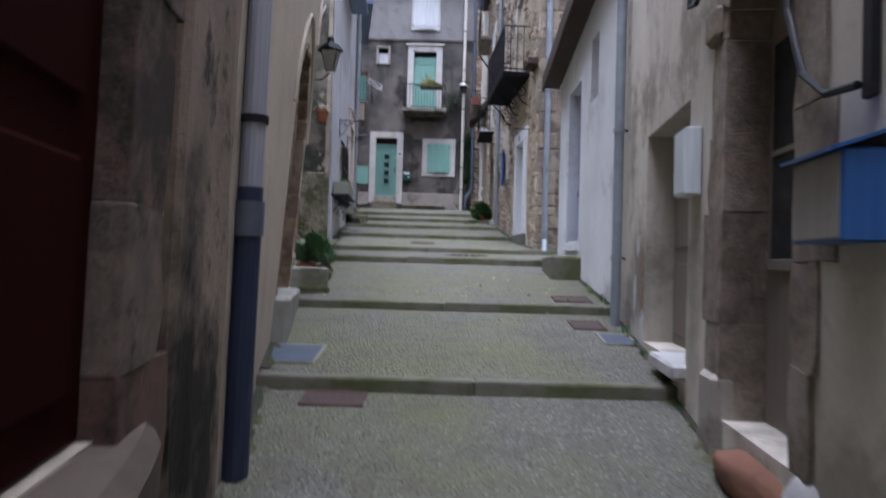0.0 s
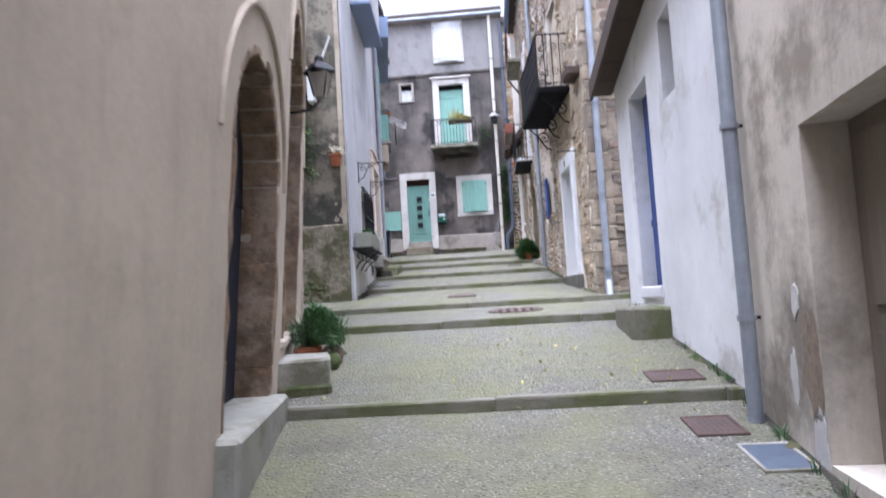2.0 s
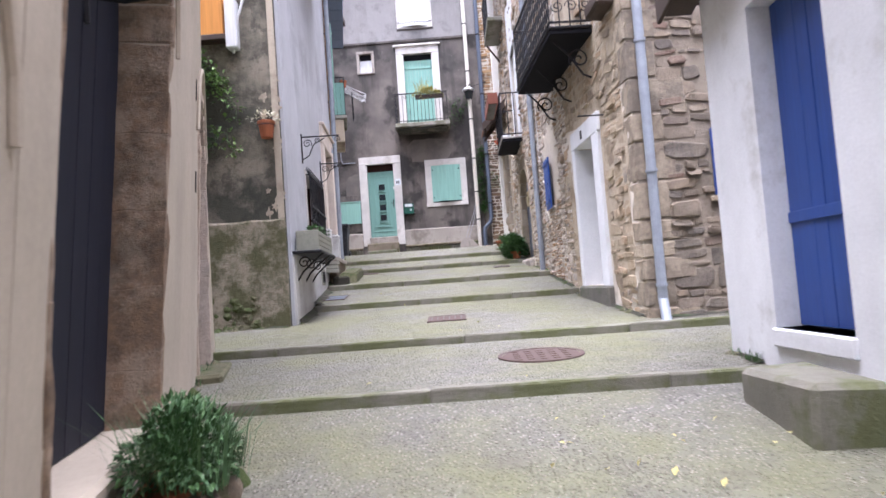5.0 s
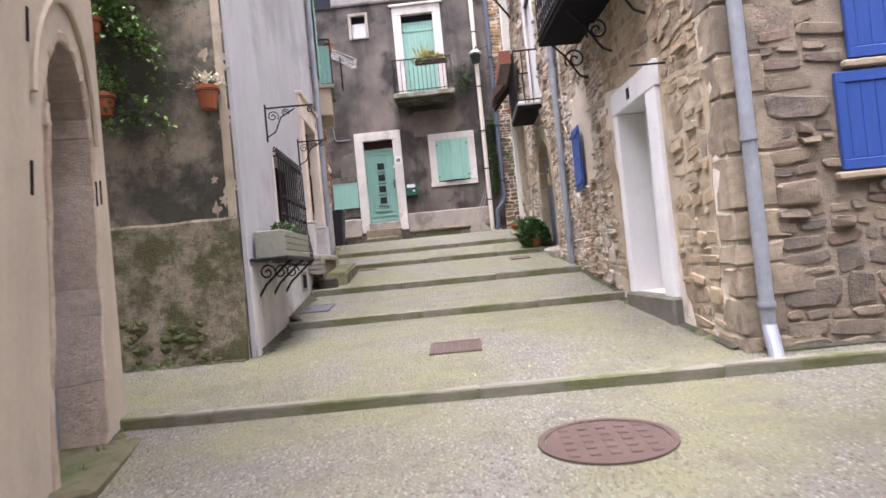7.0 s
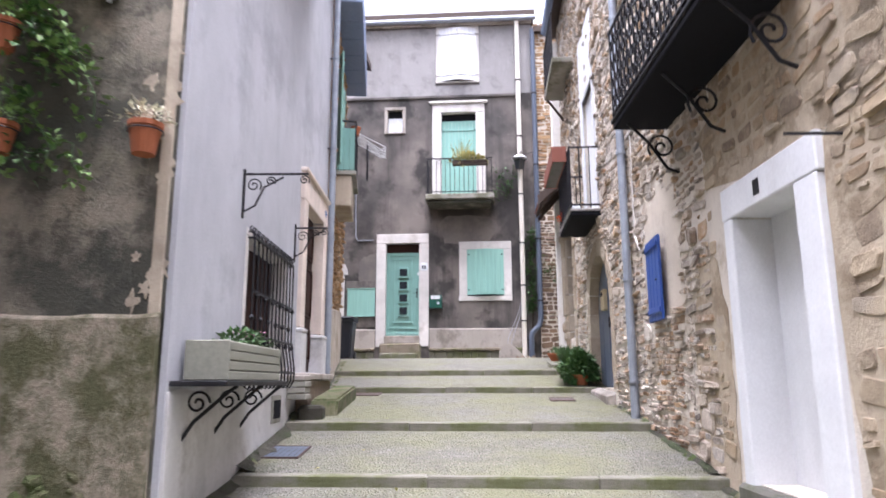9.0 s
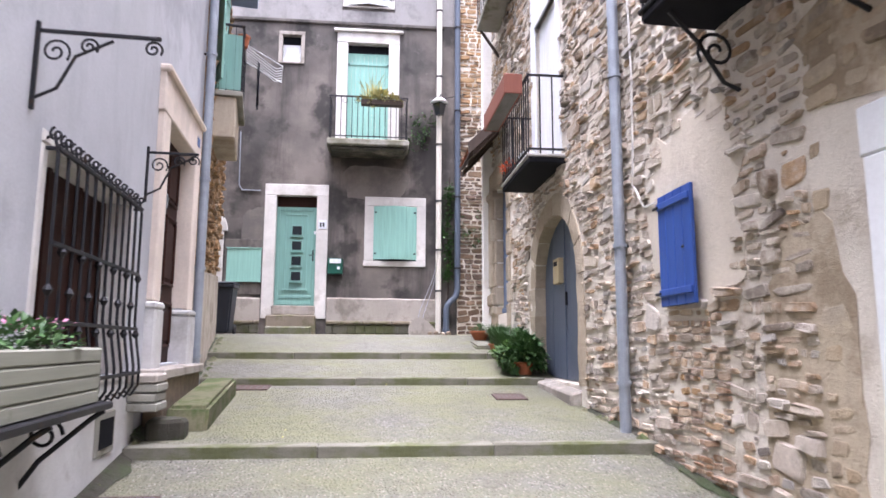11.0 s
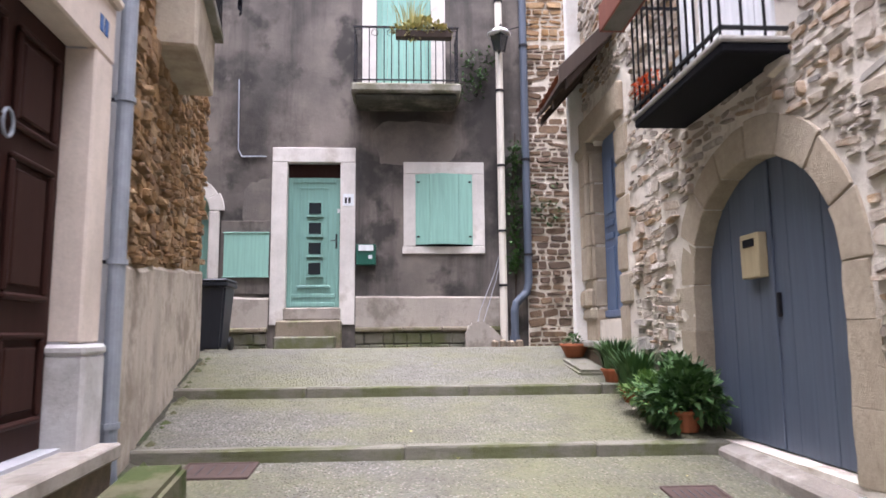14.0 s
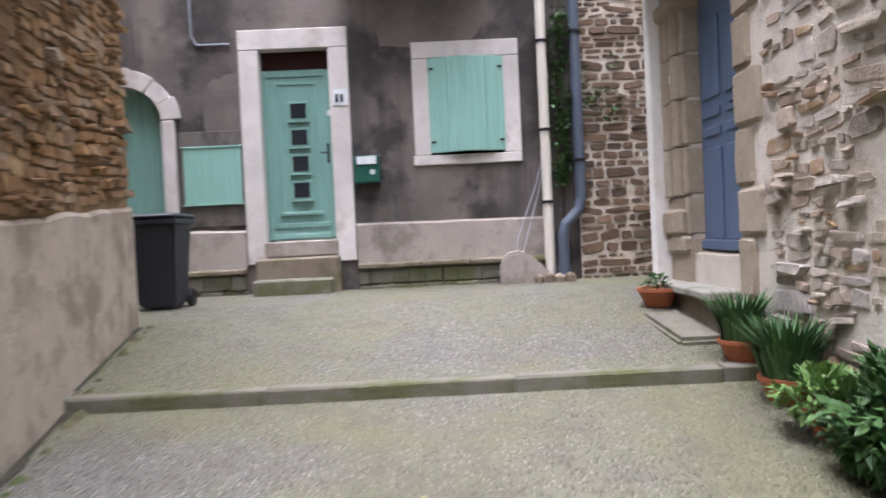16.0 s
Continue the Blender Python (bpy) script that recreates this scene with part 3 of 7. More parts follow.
def surround(owner, o, band, depth, material, rnd, proud=0.015, block=(0.28, 0.46), vous=9, base=None, jambs=(True, True), name="jamb_stone", soft=0.0):
    """Jamb stones and arch stones round an opening, lining its reveal. soft: how far wear has rounded them."""
    zs = o["z1"] - o["rise"]
    z0 = o["z0"] if base is None else base
    for side in (0, 1):
        if not jambs[side]:
            continue
        wide = band[side] if isinstance(band, tuple) else band
        z = z0
        while z < zs - 0.02:
            h = min(rnd.uniform(*block), zs - z)
            if zs - z - h < 0.14:
                h = zs - z
            w = wide * rnd.uniform(0.7, 1.35)
            e = rnd.uniform(-0.012, 0.012)
            c = 0.004 if soft else rnd.uniform(0.015, 0.04)
            if soft:
                e *= 0.4
            if side == 0:
                bm = box(o["s0"] - w, -proud + e, z, o["s0"] + 0.012 + e, depth, z + h - (0 if soft else 0.003), c)
            else:
                bm = box(o["s1"] - 0.012 + e, -proud + e, z, o["s1"] + w, depth, z + h - (0 if soft else 0.003), c)
            if soft:
                worn(bm, 0.4 * soft + 0.006, side, 4.5, 2)
            part(name, bm, material, owner, smooth=bool(soft))
            z += h
    c, hw = (o["s0"] + o["s1"]) / 2, (o["s1"] - o["s0"]) / 2
    if o["rise"]:
        for i in range(vous):
            bm = bmesh.new()
            a0, a1 = (math.pi * (1 - (i + e) / vous) for e in (0.012, 0.988))
            e = rnd.uniform(-0.01, 0.01)
            k = (band[0] + (band[1] - band[0]) * i / vous if isinstance(band, tuple) else band) * rnd.uniform(0.85, 1.15)
            ts = [a0 + (a1 - a0) * j / 3 for j in range(4)]
            inner = [(c + (hw - 0.012) * math.cos(t), zs + (o["rise"] - 0.012) * math.sin(t)) for t in ts]
            outer = [(c + (hw + k) * math.cos(t), zs + (o["rise"] + k) * math.sin(t)) for t in ts]
            prism(bm, inner + outer[::-1], -proud + e, depth)
            bmesh.ops.recalc_face_normals(bm, faces=bm.faces)
            bmesh.ops.bevel(bm, geom=bm.edges[:], offset=0.006 + soft * 0.2, segments=1, affect='EDGES')
            if soft:
                worn(bm, 0.01, i + c, cuts=0)
            part("arch_stone", bm, material, owner)


def leaf_cloud(bm, rnd, count, centre, size, leaf, flat=0.6):
    """Bent leaves scattered through an uneven mound."""
    c = Vector(centre)
    for _ in range(count):
        while True:
            p = Vector((rnd.uniform(-1, 1), rnd.uniform(-1, 1), rnd.uniform(-1, 1)))
            if 0.15 < p.length < 1 * (0.8 + 0.2 * math.sin(5 * p.x + 3 * p.z)):
                break
        at = c + Vector((p.x * size[0], p.y * size[1], p.z * size[2]))
        d = (p + Vector((rnd.uniform(-.7, .7), rnd.uniform(-.7, .7), rnd.uniform(-.3, .9)))).normalized()
        side = d.cross(Vector((rnd.uniform(-.3, .3), rnd.uniform(-.3, .3), 1))).normalized()
        nrm = side.cross(d)
        ln = leaf * rnd.uniform(0.6, 1.3)
        wd = ln * flat * 0.5
        q = [at, at + d * ln * 0.45 + side * wd + nrm * ln * 0.1, at + d * ln - nrm * ln * 0.12, at + d * ln * 0.45 - side * wd + nrm * ln * 0.1, at + d * ln * 0.5]
        v = [bm.verts.new(x) for x in q]
        bm.faces.new((v[0], v[1], v[4]))
        bm.faces.new((v[1], v[2], v[4]))
        bm.faces.new((v[2], v[3], v[4]))
        bm.faces.new((v[3], v[0], v[4]))
    return bm


def blades(bm, rnd, count, centre, spread, length, width=0.012):
    c = Vector(centre)
    for _ in range(count):
        a = rnd.uniform(0, 2 * math.pi)
        r = spread * math.sqrt(rnd.random())
        p = c + Vector((r * math.cos(a), r * math.sin(a), 0))
        out = Vector((math.cos(a), math.sin(a), 0)) * rnd.uniform(0.15, 0.9)
        ln = length * rnd.uniform(0.5, 1.1)
        side = Vector((-math.sin(a), math.cos(a), 0)) * width
        pts = [p, p + Vector((0, 0, ln * .5)) + out * ln * .2, p + Vector((0, 0, ln * .85)) + out * ln * .7]
        v = [bm.verts.new(x) for x in (pts[0] - side, pts[0] + side, pts[1] + side, pts[1] - side, pts[2])]
        bm.faces.new((v[0], v[1], v[2], v[3]))
        bm.faces.new((v[3], v[2], v[4]))
    return bm


# ---- ground ----
STEPS = [(1.30, 1.18), (3.97, 1.55), (7.18, 2.05), (9.58, 2.25), (13.0, 2.625), (15.0, 2.96), (18.18, 3.33), (19.9, 3.63), (22.25, 3.945)]
RISE = 0.08


def ground_z(y):
    """Height of the paving at y."""
    ya, za = -9.0, -0.20
    for yb, zt in STEPS:
        zb = zt - (RISE if yb < 22 else 0)
        if y < yb:
            return za + (zb - za) * (y - ya) / (yb - ya)
        ya, za = yb, zt
    return 3.945 - 0.01 * (y - 22.25)


# ---- plan ----
def lean_0(s, z):
    return 0.022 * min(1.0, s / 1.5) * (z - 2.4)


def lean_a(s, z):
    u = max(0.0, min(1.0, (s - 0.6) / 2.1))
    k = u * u * (3 - 2 * u)
    return 0.075 * k * (z - 1.6) + 0.022 * (1 - k) * (z - 2.4)


def lean_b(s, z):
    return 0.075 * max(0.0, 1 - (max(0.0, s - 2.0) / 3.7) ** 2) * (z - 1.6)


F_L0 = Frame((0.15, -9.0), (0.15, -4.0))
F_L1 = Frame((0.15, -4.0), (-0.45, -0.2), lean_0)
F_L2 = Frame((-0.45, -0.2), (-1.2, 4.1), lean_a)
F_L3 = Frame((-1.2, 4.1), (-2.57, 9.65), lean_b)
F_L3N = Frame((-2.58, 9.657), (-7.0, 9.657))
F_ST = Frame((-7.0, 11.355), (-2.125, 11.355))
F_LG = Frame((-2.08, 11.4), (-2.5, 17.4))
F_LB = Frame((-2.5, 17.4), (-3.2, 21.6))
F_LBN = Frame((-3.21, 21.607), (-6.0, 21.607))
F_F = Frame((-6.0, 24.0), (1.42, 24.0))
F_E = Frame((1.42, 23.96), (6.0, 23.96))
F_RGN = Frame((6.0, 21.957), (1.87, 21.957))
F_RG = Frame((1.86, 21.95), (1.87, 16.4))
F_RD = Frame((1.87, 16.4), (2.31, 9.8))
F_S = Frame((2.318, 9.793), (7.0, 9.793))
F_WN = Frame((7.0, 7.787), (2.407, 7.787))
F_W = Frame((2.4, 7.78), (2.4, 3.8))
F_R1 = Frame((2.4, 3.8), (1.95, -1.5))
F_R0 = Frame((1.95, -1.5), (1.95, -9.0))
F_BACK = Frame((1.95, -9.0), (0.15, -9.0))

# ---- large structure ----
R = random.Random(7)

# terrain under everything, and the paving slabs on it
bm = bmesh.new()
ys = [-80, -20, -9] + [y for y, _ in STEPS] + [24.5, 40, 120]
rows = []
for y in ys:
    z = ground_z(max(-9, min(y, 24))) - 0.14 + (0.02 * min(0, y + 9) if y < -9 else 0)
    rows.append([bm.verts.new((x, y, z)) for x in (-120, -8, -3, 0, 3, 8, 120)])
for a, b in zip(rows, rows[1:]):
    for i in range(6):
        bm.faces.new((a[i], a[i + 1], b[i + 1], b[i]))
solid("ground", bm, M_ASPH, WORLD, (0, 0, 0), "sloping earth under the lane and the houses", "ground", kind="structure")

paving = thing("pavement", WORLD, (0, 0, 0), "stepped lane of washed pebble concrete, greened by algae", "pavement", kind="structure")
edges = [-9.0] + [y for y, _ in STEPS] + [24.1]
for i, (a, b) in enumerate(zip(edges, edges[1:])):
    bm = bmesh.new()
    n, m = 10, 12
    b2 = b - (0.12 if i < 8 else 0)
    grid = []
    for r in range(n + 1):
        a1 = a + (0.001 if i else 0)
        y = a1 + (b2 - a1) * r / n
        z = ground_z(min(y, b - 0.002))
        grid.append([bm.verts.new((-4.2 + 9.2 * c / m, y, z + 0.006 * noise.noise((c * 1.3, y * 1.7, 3)))) for c in range(m + 1)])
    for u, v in zip(grid, grid[1:]):
        for c in range(m):
            bm.faces.new((u[c], u[c + 1], v[c + 1], v[c]))
    part("slab", bm, M_GROUND, paving)

SPAN = [(-0.72, 2.22), (-1.15, 2.4), (-1.95, 2.4), (-3.2, 3.6), (-2.15, 2.15), (-2.3, 2.0), (-2.62, 1.85), (-2.9, 1.85)]
nose_mesh = []
for k in range(5):
    b = box(-0.5, -0.13, -0.20, 0.5, 0.0, 0.0, 0.012)
    for v in b.verts:
        v.co.z += R.uniform(-0.004, 0.004)
        v.co.y += R.uniform(-0.004, 0.004)
    me = bpy.data.meshes.new("edge_stone")
    b.to_mesh(me)
    b.free()
    me.materials.append(M_NOSE)
    nose_mesh.append(me)
for (y, z), (xa, xb) in zip(STEPS[:8], SPAN):
    x = xa
    while x < xb - 0.05:
        w = min(R.uniform(1.3, 2.1), xb - x)
        ob = new("edge_stone", R.choice(nose_mesh))
        ob.parent = paving
        ob.matrix_local = Matrix.Translation((x + w / 2, y + 0.005, z + 0.004 + R.uniform(-0.004, 0.004))) @ Matrix.Rotation(R.uniform(-0.006, 0.006), 4, 'Z') @ Matrix.Diagonal((w - 0.003, 1, 1, 1))
        x += w

# dark seams where the paving meets the walls
for f, s0, s1, d in ((F_L2, 0.3, 4.3, 0.0), (F_L3, 0.2, 5.6, 0.0), (F_ST, 2.2, 4.85, 0.08), (F_LG, 0.1, 5.9, 0.03), (F_LB, 0.1, 4.2, 0.03), (F_RD, 0.1, 6.5, 0.03), (F_W, 0.1, 3.95, 0.0), (F_R1, 0.1, 5.2, 0.0), (F_S, 0.1, 2.5, 0.03)):
    bm = bmesh.new()
    n = int((s1 - s0) / 0.06)
    cols = []
    for i in range(n + 1):
        s = s0 + (s1 - s0) * i / n
        w = 0.035 + 0.05 * max(0.0, noise.noise((s * 2.7, d, f.L))) + 0.02 * noise.noise((s * 11, d, f.L))
        w *= 2.6 if f is F_LG else 1.0
        a, b = f.m @ Vector((s, -d + 0.02, 0)), f.m @ Vector((s, -d - max(0.012, w), 0))
        cols.append([bm.verts.new((q.x, q.y, ground_z(q.y) + k)) for q, k in ((a, 0.03 if f is not F_LG else 0.07), (b, 0.009))])
    for u, v in zip(cols, cols[1:]):
        if abs(u[0].co.z - v[0].co.z) < 0.06:
            bm.faces.new((u[0], u[1], v[1], v[0]))
    bmesh.ops.recalc_face_normals(bm, faces=bm.faces)
    part("dirt_seam", bm, M_SEAM, paving)

# left row
RED = hole(F_L1.sy(-3.25), F_L1.sy(-1.93), 1.58, 3.6)
wall("wall_west_1", F_L0, -0.6, 8.6, 0.4, [], M_TAN, "rough tan plaster house wall behind the start")
w_l1 = wall("wall_west_2", F_L1, -0.4, 8.6, 0.4, [RED], M_OLDPLASTER, "peeling beige plaster wall round a maroon door")
A1 = hole(F_L2.sy(2.24), F_L2.sy(3.76), 1.66, 3.99, 0.72)
A2 = hole(F_L3.sy(4.42), F_L3.sy(6.3), 2.06, 5.3, 0.85)
A3 = hole(F_L3.sy(8.1), F_L3.sy(9.08), 2.16, 4.8, 0.5)
w_l2 = wall("wall_west_3", F_L2, 0.3, 8.6, 0.5, [A1], M_BEIGE, "smooth beige plaster wall with an arched doorway")
w_l3 = wall("wall_west_4", F_L3, 0.6, 8.6, 0.5, [A2, A3], M_BEIGE, "smooth beige plaster wall with two arched openings")
wall("wall_west_5", F_L3N, 1.5, 8.6, 0.4, [], M_BEIGE, "beige plaster return wall along a side passage")
w_st = wall("wall_west_6", F_ST, 1.5, 9.5, 0.4, [], M_STAIN, "black-stained old plaster wall above a paler band")
GWIN = hole(F_LG.sy(13.11), F_LG.sy(14.72), 3.52, 4.83)
PINK = hole(F_LG.sy(15.62), F_LG.sy(16.86), 3.56, 5.84)
w_lg = wall("wall_west_7", F_LG, 1.8, 10.6, 0.45, [GWIN, PINK], M_GREY, "blue-grey plaster house wall with a grilled window")
BWIN = hole(F_LB.sy(18.45), F_LB.sy(19.45), 7.25, 9.4)
w_lb = wall("wall_west_8", F_LB, 2.6, 10.8, 0.45, [BWIN], M_EARTH, "brown rubble stone wall above a smooth plaster base")
wall("wall_west_9", F_LBN, 3.0, 10.8, 0.4, [], M_EARTH, "brown rubble return wall beside the end house")

# plaster skirts: proud lower bands with a broken upper edge
def skirt(name, owner, frame_, z0, za, zb, out, material, rag=0.05, foot=0.0, s0=0.0, s1=None, label=""):
    bm = bmesh.new()
    s1 = frame_.L if s1 is None else s1
    n = max(6, int((s1 - s0) / 0.16))
    cols = []
    for i in range(n + 1):
        s = s0 + (s1 - s0) * i / n
        z = za + (zb - za) * i / n + rag * noise.noise((s * 2.3, za, 5)) + rag * 0.5 * noise.noise((s * 7.1, za, 9))
        w = 0.006 * noise.noise((s * 3, 1, 1))
        cols.append([bm.verts.new(p) for p in ((s, -out - foot, z0), (s, -out + w, z - 0.03), (s, -out * 0.5, z), (s, 0.05, z))])
    for a, b in zip(cols, cols[1:]):
        for k in range(3):
            bm.faces.new((a[k], b[k], b[k + 1], a[k + 1]))
    for c, f in ((cols[0], 1), (cols[-1], -1)):
        bm.faces.new(c if f > 0 else c[::-1])
    part(name, bm, material, owner, label)


skirt("plaster_band", w_st, F_ST, 2.0, 3.89, 3.89, 0.05, M_LOWER, 0.03, 0.03, label="mossy lime plaster band")
skirt("plaster_band", w_lb, F_LB, 3.0, 4.62, 4.96, 0.04, M_BASEPL, 0.035, 0.0, label="smooth beige plaster base")
skirt("plaster_band", w_lg, F_LG, 2.0, 3.35, 3.5, 0.018, M_PLINTHW, 0.05, 0.02, 0.02, 3.75, label="flaking white base plaster")

# brown stones
rb = random.Random(11)
cells = broken(0.0, F_LB.L, 4.5, 10.7, (0.07, 0.28), (0.05, 0.17), rb, wave=0.06)
keep_b = clear_of([BWIN], 0.05)
rubble(w_lb, F_LB, cells, lambda s, z, w, h: keep_b(s, z, w, h) and z > 4.62 + 0.09 * s, lambda s, z: s > 0.5 and z < 6.3, M_BROWN, M_BROWNJ, rb, 0.04, gap=0.012, loose=0.3)

# end house
FDOOR = hole(F_F.p0.x * -1 - 2.55, 6 - 1.67, 4.57, 6.99)
FWIN = hole(6 - 0.43, 6 + 0.52, 5.58, 6.80)
FARCH = hole(6 - 4.9, 6 - 3.78, 4.0, 6.62, 0.45)
FBAL = hole(6 - 1.09, 6 - 0.15, 8.15, 10.6)
FSW = hole(6 - 2.56, 6 - 2.14, 10.07, 10.72)
FUP = hole(6 - 1.15, 6 - 0.12, 11.5, 13.05)
w_f = wall("wall_north_1", F_F, 3.0, 13.3, 0.45, [FDOOR, FWIN, FARCH, FBAL, FSW, FUP], M_FACADE, "weathered grey plaster front with black stains")
w_e = wall("wall_north_2", F_E, 3.0, 12.8, 0.4, [], M_MORTAR, "dark brown coursed stone wall in pale mortar")
re = random.Random(5)
cells = broken(0.0, 1.2, 3.8, 12.7, (0.13, 0.44), (0.07, 0.17), re, wave=0.01)
rubble(w_e, F_E, cells, lambda s, z, w, h: True, lambda s, z: z < 9.0, M_DARKJ, M_BROWNJ, re, 0.02, gap=0.034, loose=0.16)

# right row
GATE = hole(F_RG.sy(18.62), F_RG.sy(16.64), 3.32, 5.40, 0.86)
SDOOR = hole(F_RG.sy(21.44), F_RG.sy(20.50), 4.30, 6.75, 0.28)
RBDOOR = hole(F_RG.sy(18.35), F_RG.sy(17.25), 6.05, 8.3)
w_rg = wall("wall_east_1", F_RG, 2.6, 11.6, 0.5, [GATE, SDOOR, RBDOOR], M_MORTAR, "rubble stone house wall with an arched gate")
wall("wall_east_2", F_RGN, 3.2, 11.6, 0.4, [], M_MORTAR, "rubble stone return wall beside the end house")
WDOOR = hole(F_RD.sy(12.31), F_RD.sy(11.33), 2.66, 4.72)
BSH = hole(F_RD.sy(14.55), F_RD.sy(14.08), 4.12, 4.9)
B1DOOR = hole(F_RD.sy(13.0), F_RD.sy(12.0), 6.15, 8.3)
w_rd = wall("wall_east_3", F_RD, 1.6, 11.6, 0.5, [WDOOR, BSH, B1DOOR], M_MORTAR, "rubble stone house wall in lime mortar")
SW1 = hole(0.95, 1.75, 3.66, 4.30)
SW2 = hole(1.08, 1.75, 4.52, 5.7)
w_s = wall("wall_east_4", F_S, 1.6, 11.6, 0.5, [SW1, SW2], M_GMORTAR, "rubble stone gable wall with blue shutters")

rs = random.Random(3)
keep_d = clear_of([hole(WDOOR["s0"] - 0.3, WDOOR["s1"] + 0.3, 2.0, 5.0), B1DOOR], 0.06)
patch_c = F_RD.sy(14.2)


def keep_rd(s, z, w, h):
    return keep_d(s, z, w, h) and not ((s - patch_c) ** 2 / 0.62 ** 2 + (z - 4.8) ** 2 / 0.72 ** 2 < 1) and not (abs(s - patch_c) < 0.42 and z < 4.02)


cells = broken(0.0, 3.5, 2.0, 11.5, (0.09, 0.42), (0.05, 0.24), rs, wave=0.06)
rubble(w_rd, F_RD, cells, keep_rd, lambda s, z: 1.2 < s and z < 5.6, M_STONE, M_STONEJ, rs, 0.026, gap=0.03, loose=0.45)
cells = broken(patch_c - 0.42, patch_c + 0.42, 2.7, 4.04, (0.05, 0.2), (0.03, 0.085), rs, wave=0.03)
rubble(w_rd, F_RD, cells, lambda s, z, w, h: True, lambda s, z: z > 3.0, M_RUSTY, M_RUSTY, rs, 0.02, gap=0.016, loose=0.3)
cells = broken(3.5, F_RD.L - 0.3, 2.0, 11.5, (0.11, 0.42), (0.07, 0.26), rs, wave=0.06)
rubble(w_rd, F_RD, cells, keep_rd, lambda s, z: z < 7.0, M_OCHRE, M_OCHREJ, rs, 0.02, gap=0.036, loose=0.46)
cells = broken(0.0, F_RG.L - 0.002, 3.0, 11.5, (0.1, 0.52), (0.05, 0.26), rs, wave=0.06)
keep_g0, keep_g1 = clear_of([GATE], 0.24), clear_of([SDOOR, RBDOOR, hole(0, 1.78, 3.0, 7.0)], 0.06)


def keep_g(s, z, w, h):
    return keep_g0(s, z, w, h) and keep_g1(s, z, w, h)


rubble(w_rg, F_RG, cells, keep_g, lambda s, z: 1.6 < s and z < 6.3, M_STONE, M_STONEJ, rs, 0.028, gap=0.03, loose=0.45)
cells = broken(0.3, 4.6, 2.0, 11.5, (0.14, 0.55), (0.08, 0.32), rs, wave=0.05)
rubble(w_s, F_S, cells, clear_of([SW1, SW2], 0.08), lambda s, z: s < 2.6 and z < 6.2, M_GABLE, M_GABLEJ, rs, 0.024, gap=0.022, loose=0.4)

# corner blocks of the stone house
z, k = 2.0, 0
while z < 11.2:
    h = R.uniform(0.18, 0.46)
    a, b = ((R.uniform(0.4, 0.62), R.uniform(0.3, 0.42)), (R.uniform(0.26, 0.4), R.uniform(0.42, 0.72)))[k % 2]
    bm = bmesh.new()
    x0, y0 = 2.31, 9.8
    cbox(bm, x0 - 0.02, y0 - 0.02, z + 0.002, x0 + a, y0 + b, z + h - 0.004, 0.02)
    worn(bm, 0.02, k, 5.0, 2)
    bm.transform(F_S.m.inverted())
    part("quoin", bm, M_QUOIN, w_s, smooth=True)
    z += h
    k += 1

# white house: its roof falls towards the side passage
def white_top(s):
    return 5.12 + 0.165 * s


WD = hole(F_W.sy(6.97), F_W.sy(6.03), 2.33, 4.63)
WW = hole(F_W.sy(5.38), F_W.sy(4.94), 4.14, 4.96)
w_w = wall("wall_east_5", F_W, 1.0, 6.0, 0.45, [WD, WW], M_WHITE, "white-painted plaster house wall", top=white_top)
wall("wall_east_6", F_WN, 1.2, 5.1, 0.4, [], M_WHITE, "white plaster end wall along the side passage")
NICHE = hole(F_R1.sy(2.34), F_R1.sy(1.0), 1.36, 3.12)
RARCH = hole(F_R1.sy(0.25), F_R1.sy(-0.66), 1.18, 3.62, 0.36)
w_r1 = wall("wall_east_7", F_R1, 0.2, 8.2, 0.5, [NICHE, RARCH], M_TANFOOT, "stained tan plaster house wall")
wall("wall_east_8", F_R0, -0.6, 8.2, 0.4, [], M_TAN, "stained tan plaster wall behind the start")
wall("wall_south_1", F_BACK, -0.6, 8.2, 0.4, [], M_TAN, "plain plaster wall closing the lane")

# roofs close the houses from above
def roof(name, x0, y0, x1, y1, z, fall, label, over=None):
    bm = bmesh.new()
    zs = (z + fall[0], z + fall[1], z + fall[2], z + fall[3])
    pts = ((x0, y0), (x1, y0), (x1, y1), (x0, y1))
    lo = [bm.verts.new((x, y, q)) for (x, y), q in zip(pts, zs)]
    hi = [bm.verts.new((x, y, q + 0.16)) for (x, y), q in zip(pts, zs)]
    bm.faces.new(lo[::-1])
    bm.faces.new(hi)
    for i in range(4):
        j = (i + 1) % 4
        bm.faces.new((lo[i], lo[j], hi[j], hi[i]))
    return solid(name, bm, M_DARKWOOD, WORLD, (x0, y0, z), label, "roof", kind="structure")


roof("roof_1", -7, -9, 0.25, -0.2, 8.6, (0.9, 0, 0, 0.9), "dark boarded roof with tiles")
roof("roof_2", -7, -0.2, -1.0, 9.75, 8.6, (0.9, 0, 0, 0.9), "dark boarded roof with tiles")
roof("roof_3", -7, 11.3, -2.1, 17.4, 10.6, (0.9, 0, 0, 0.9), "dark boarded roof with tiles")
roof("roof_4", -7, 17.4, -2.62, 21.8, 10.8, (0.9, 0, 0, 0.9), "dark boarded roof with tiles")
roof("roof_5", -6.2, 23.8, 1.5, 31, 13.3, (0, 0, 1.2, 1.2), "tiled roof of the end house")
roof("roof_6", 1.45, 23.8, 7, 31, 12.8, (0, 0, 1.2, 1.2), "tiled roof of the stone house")
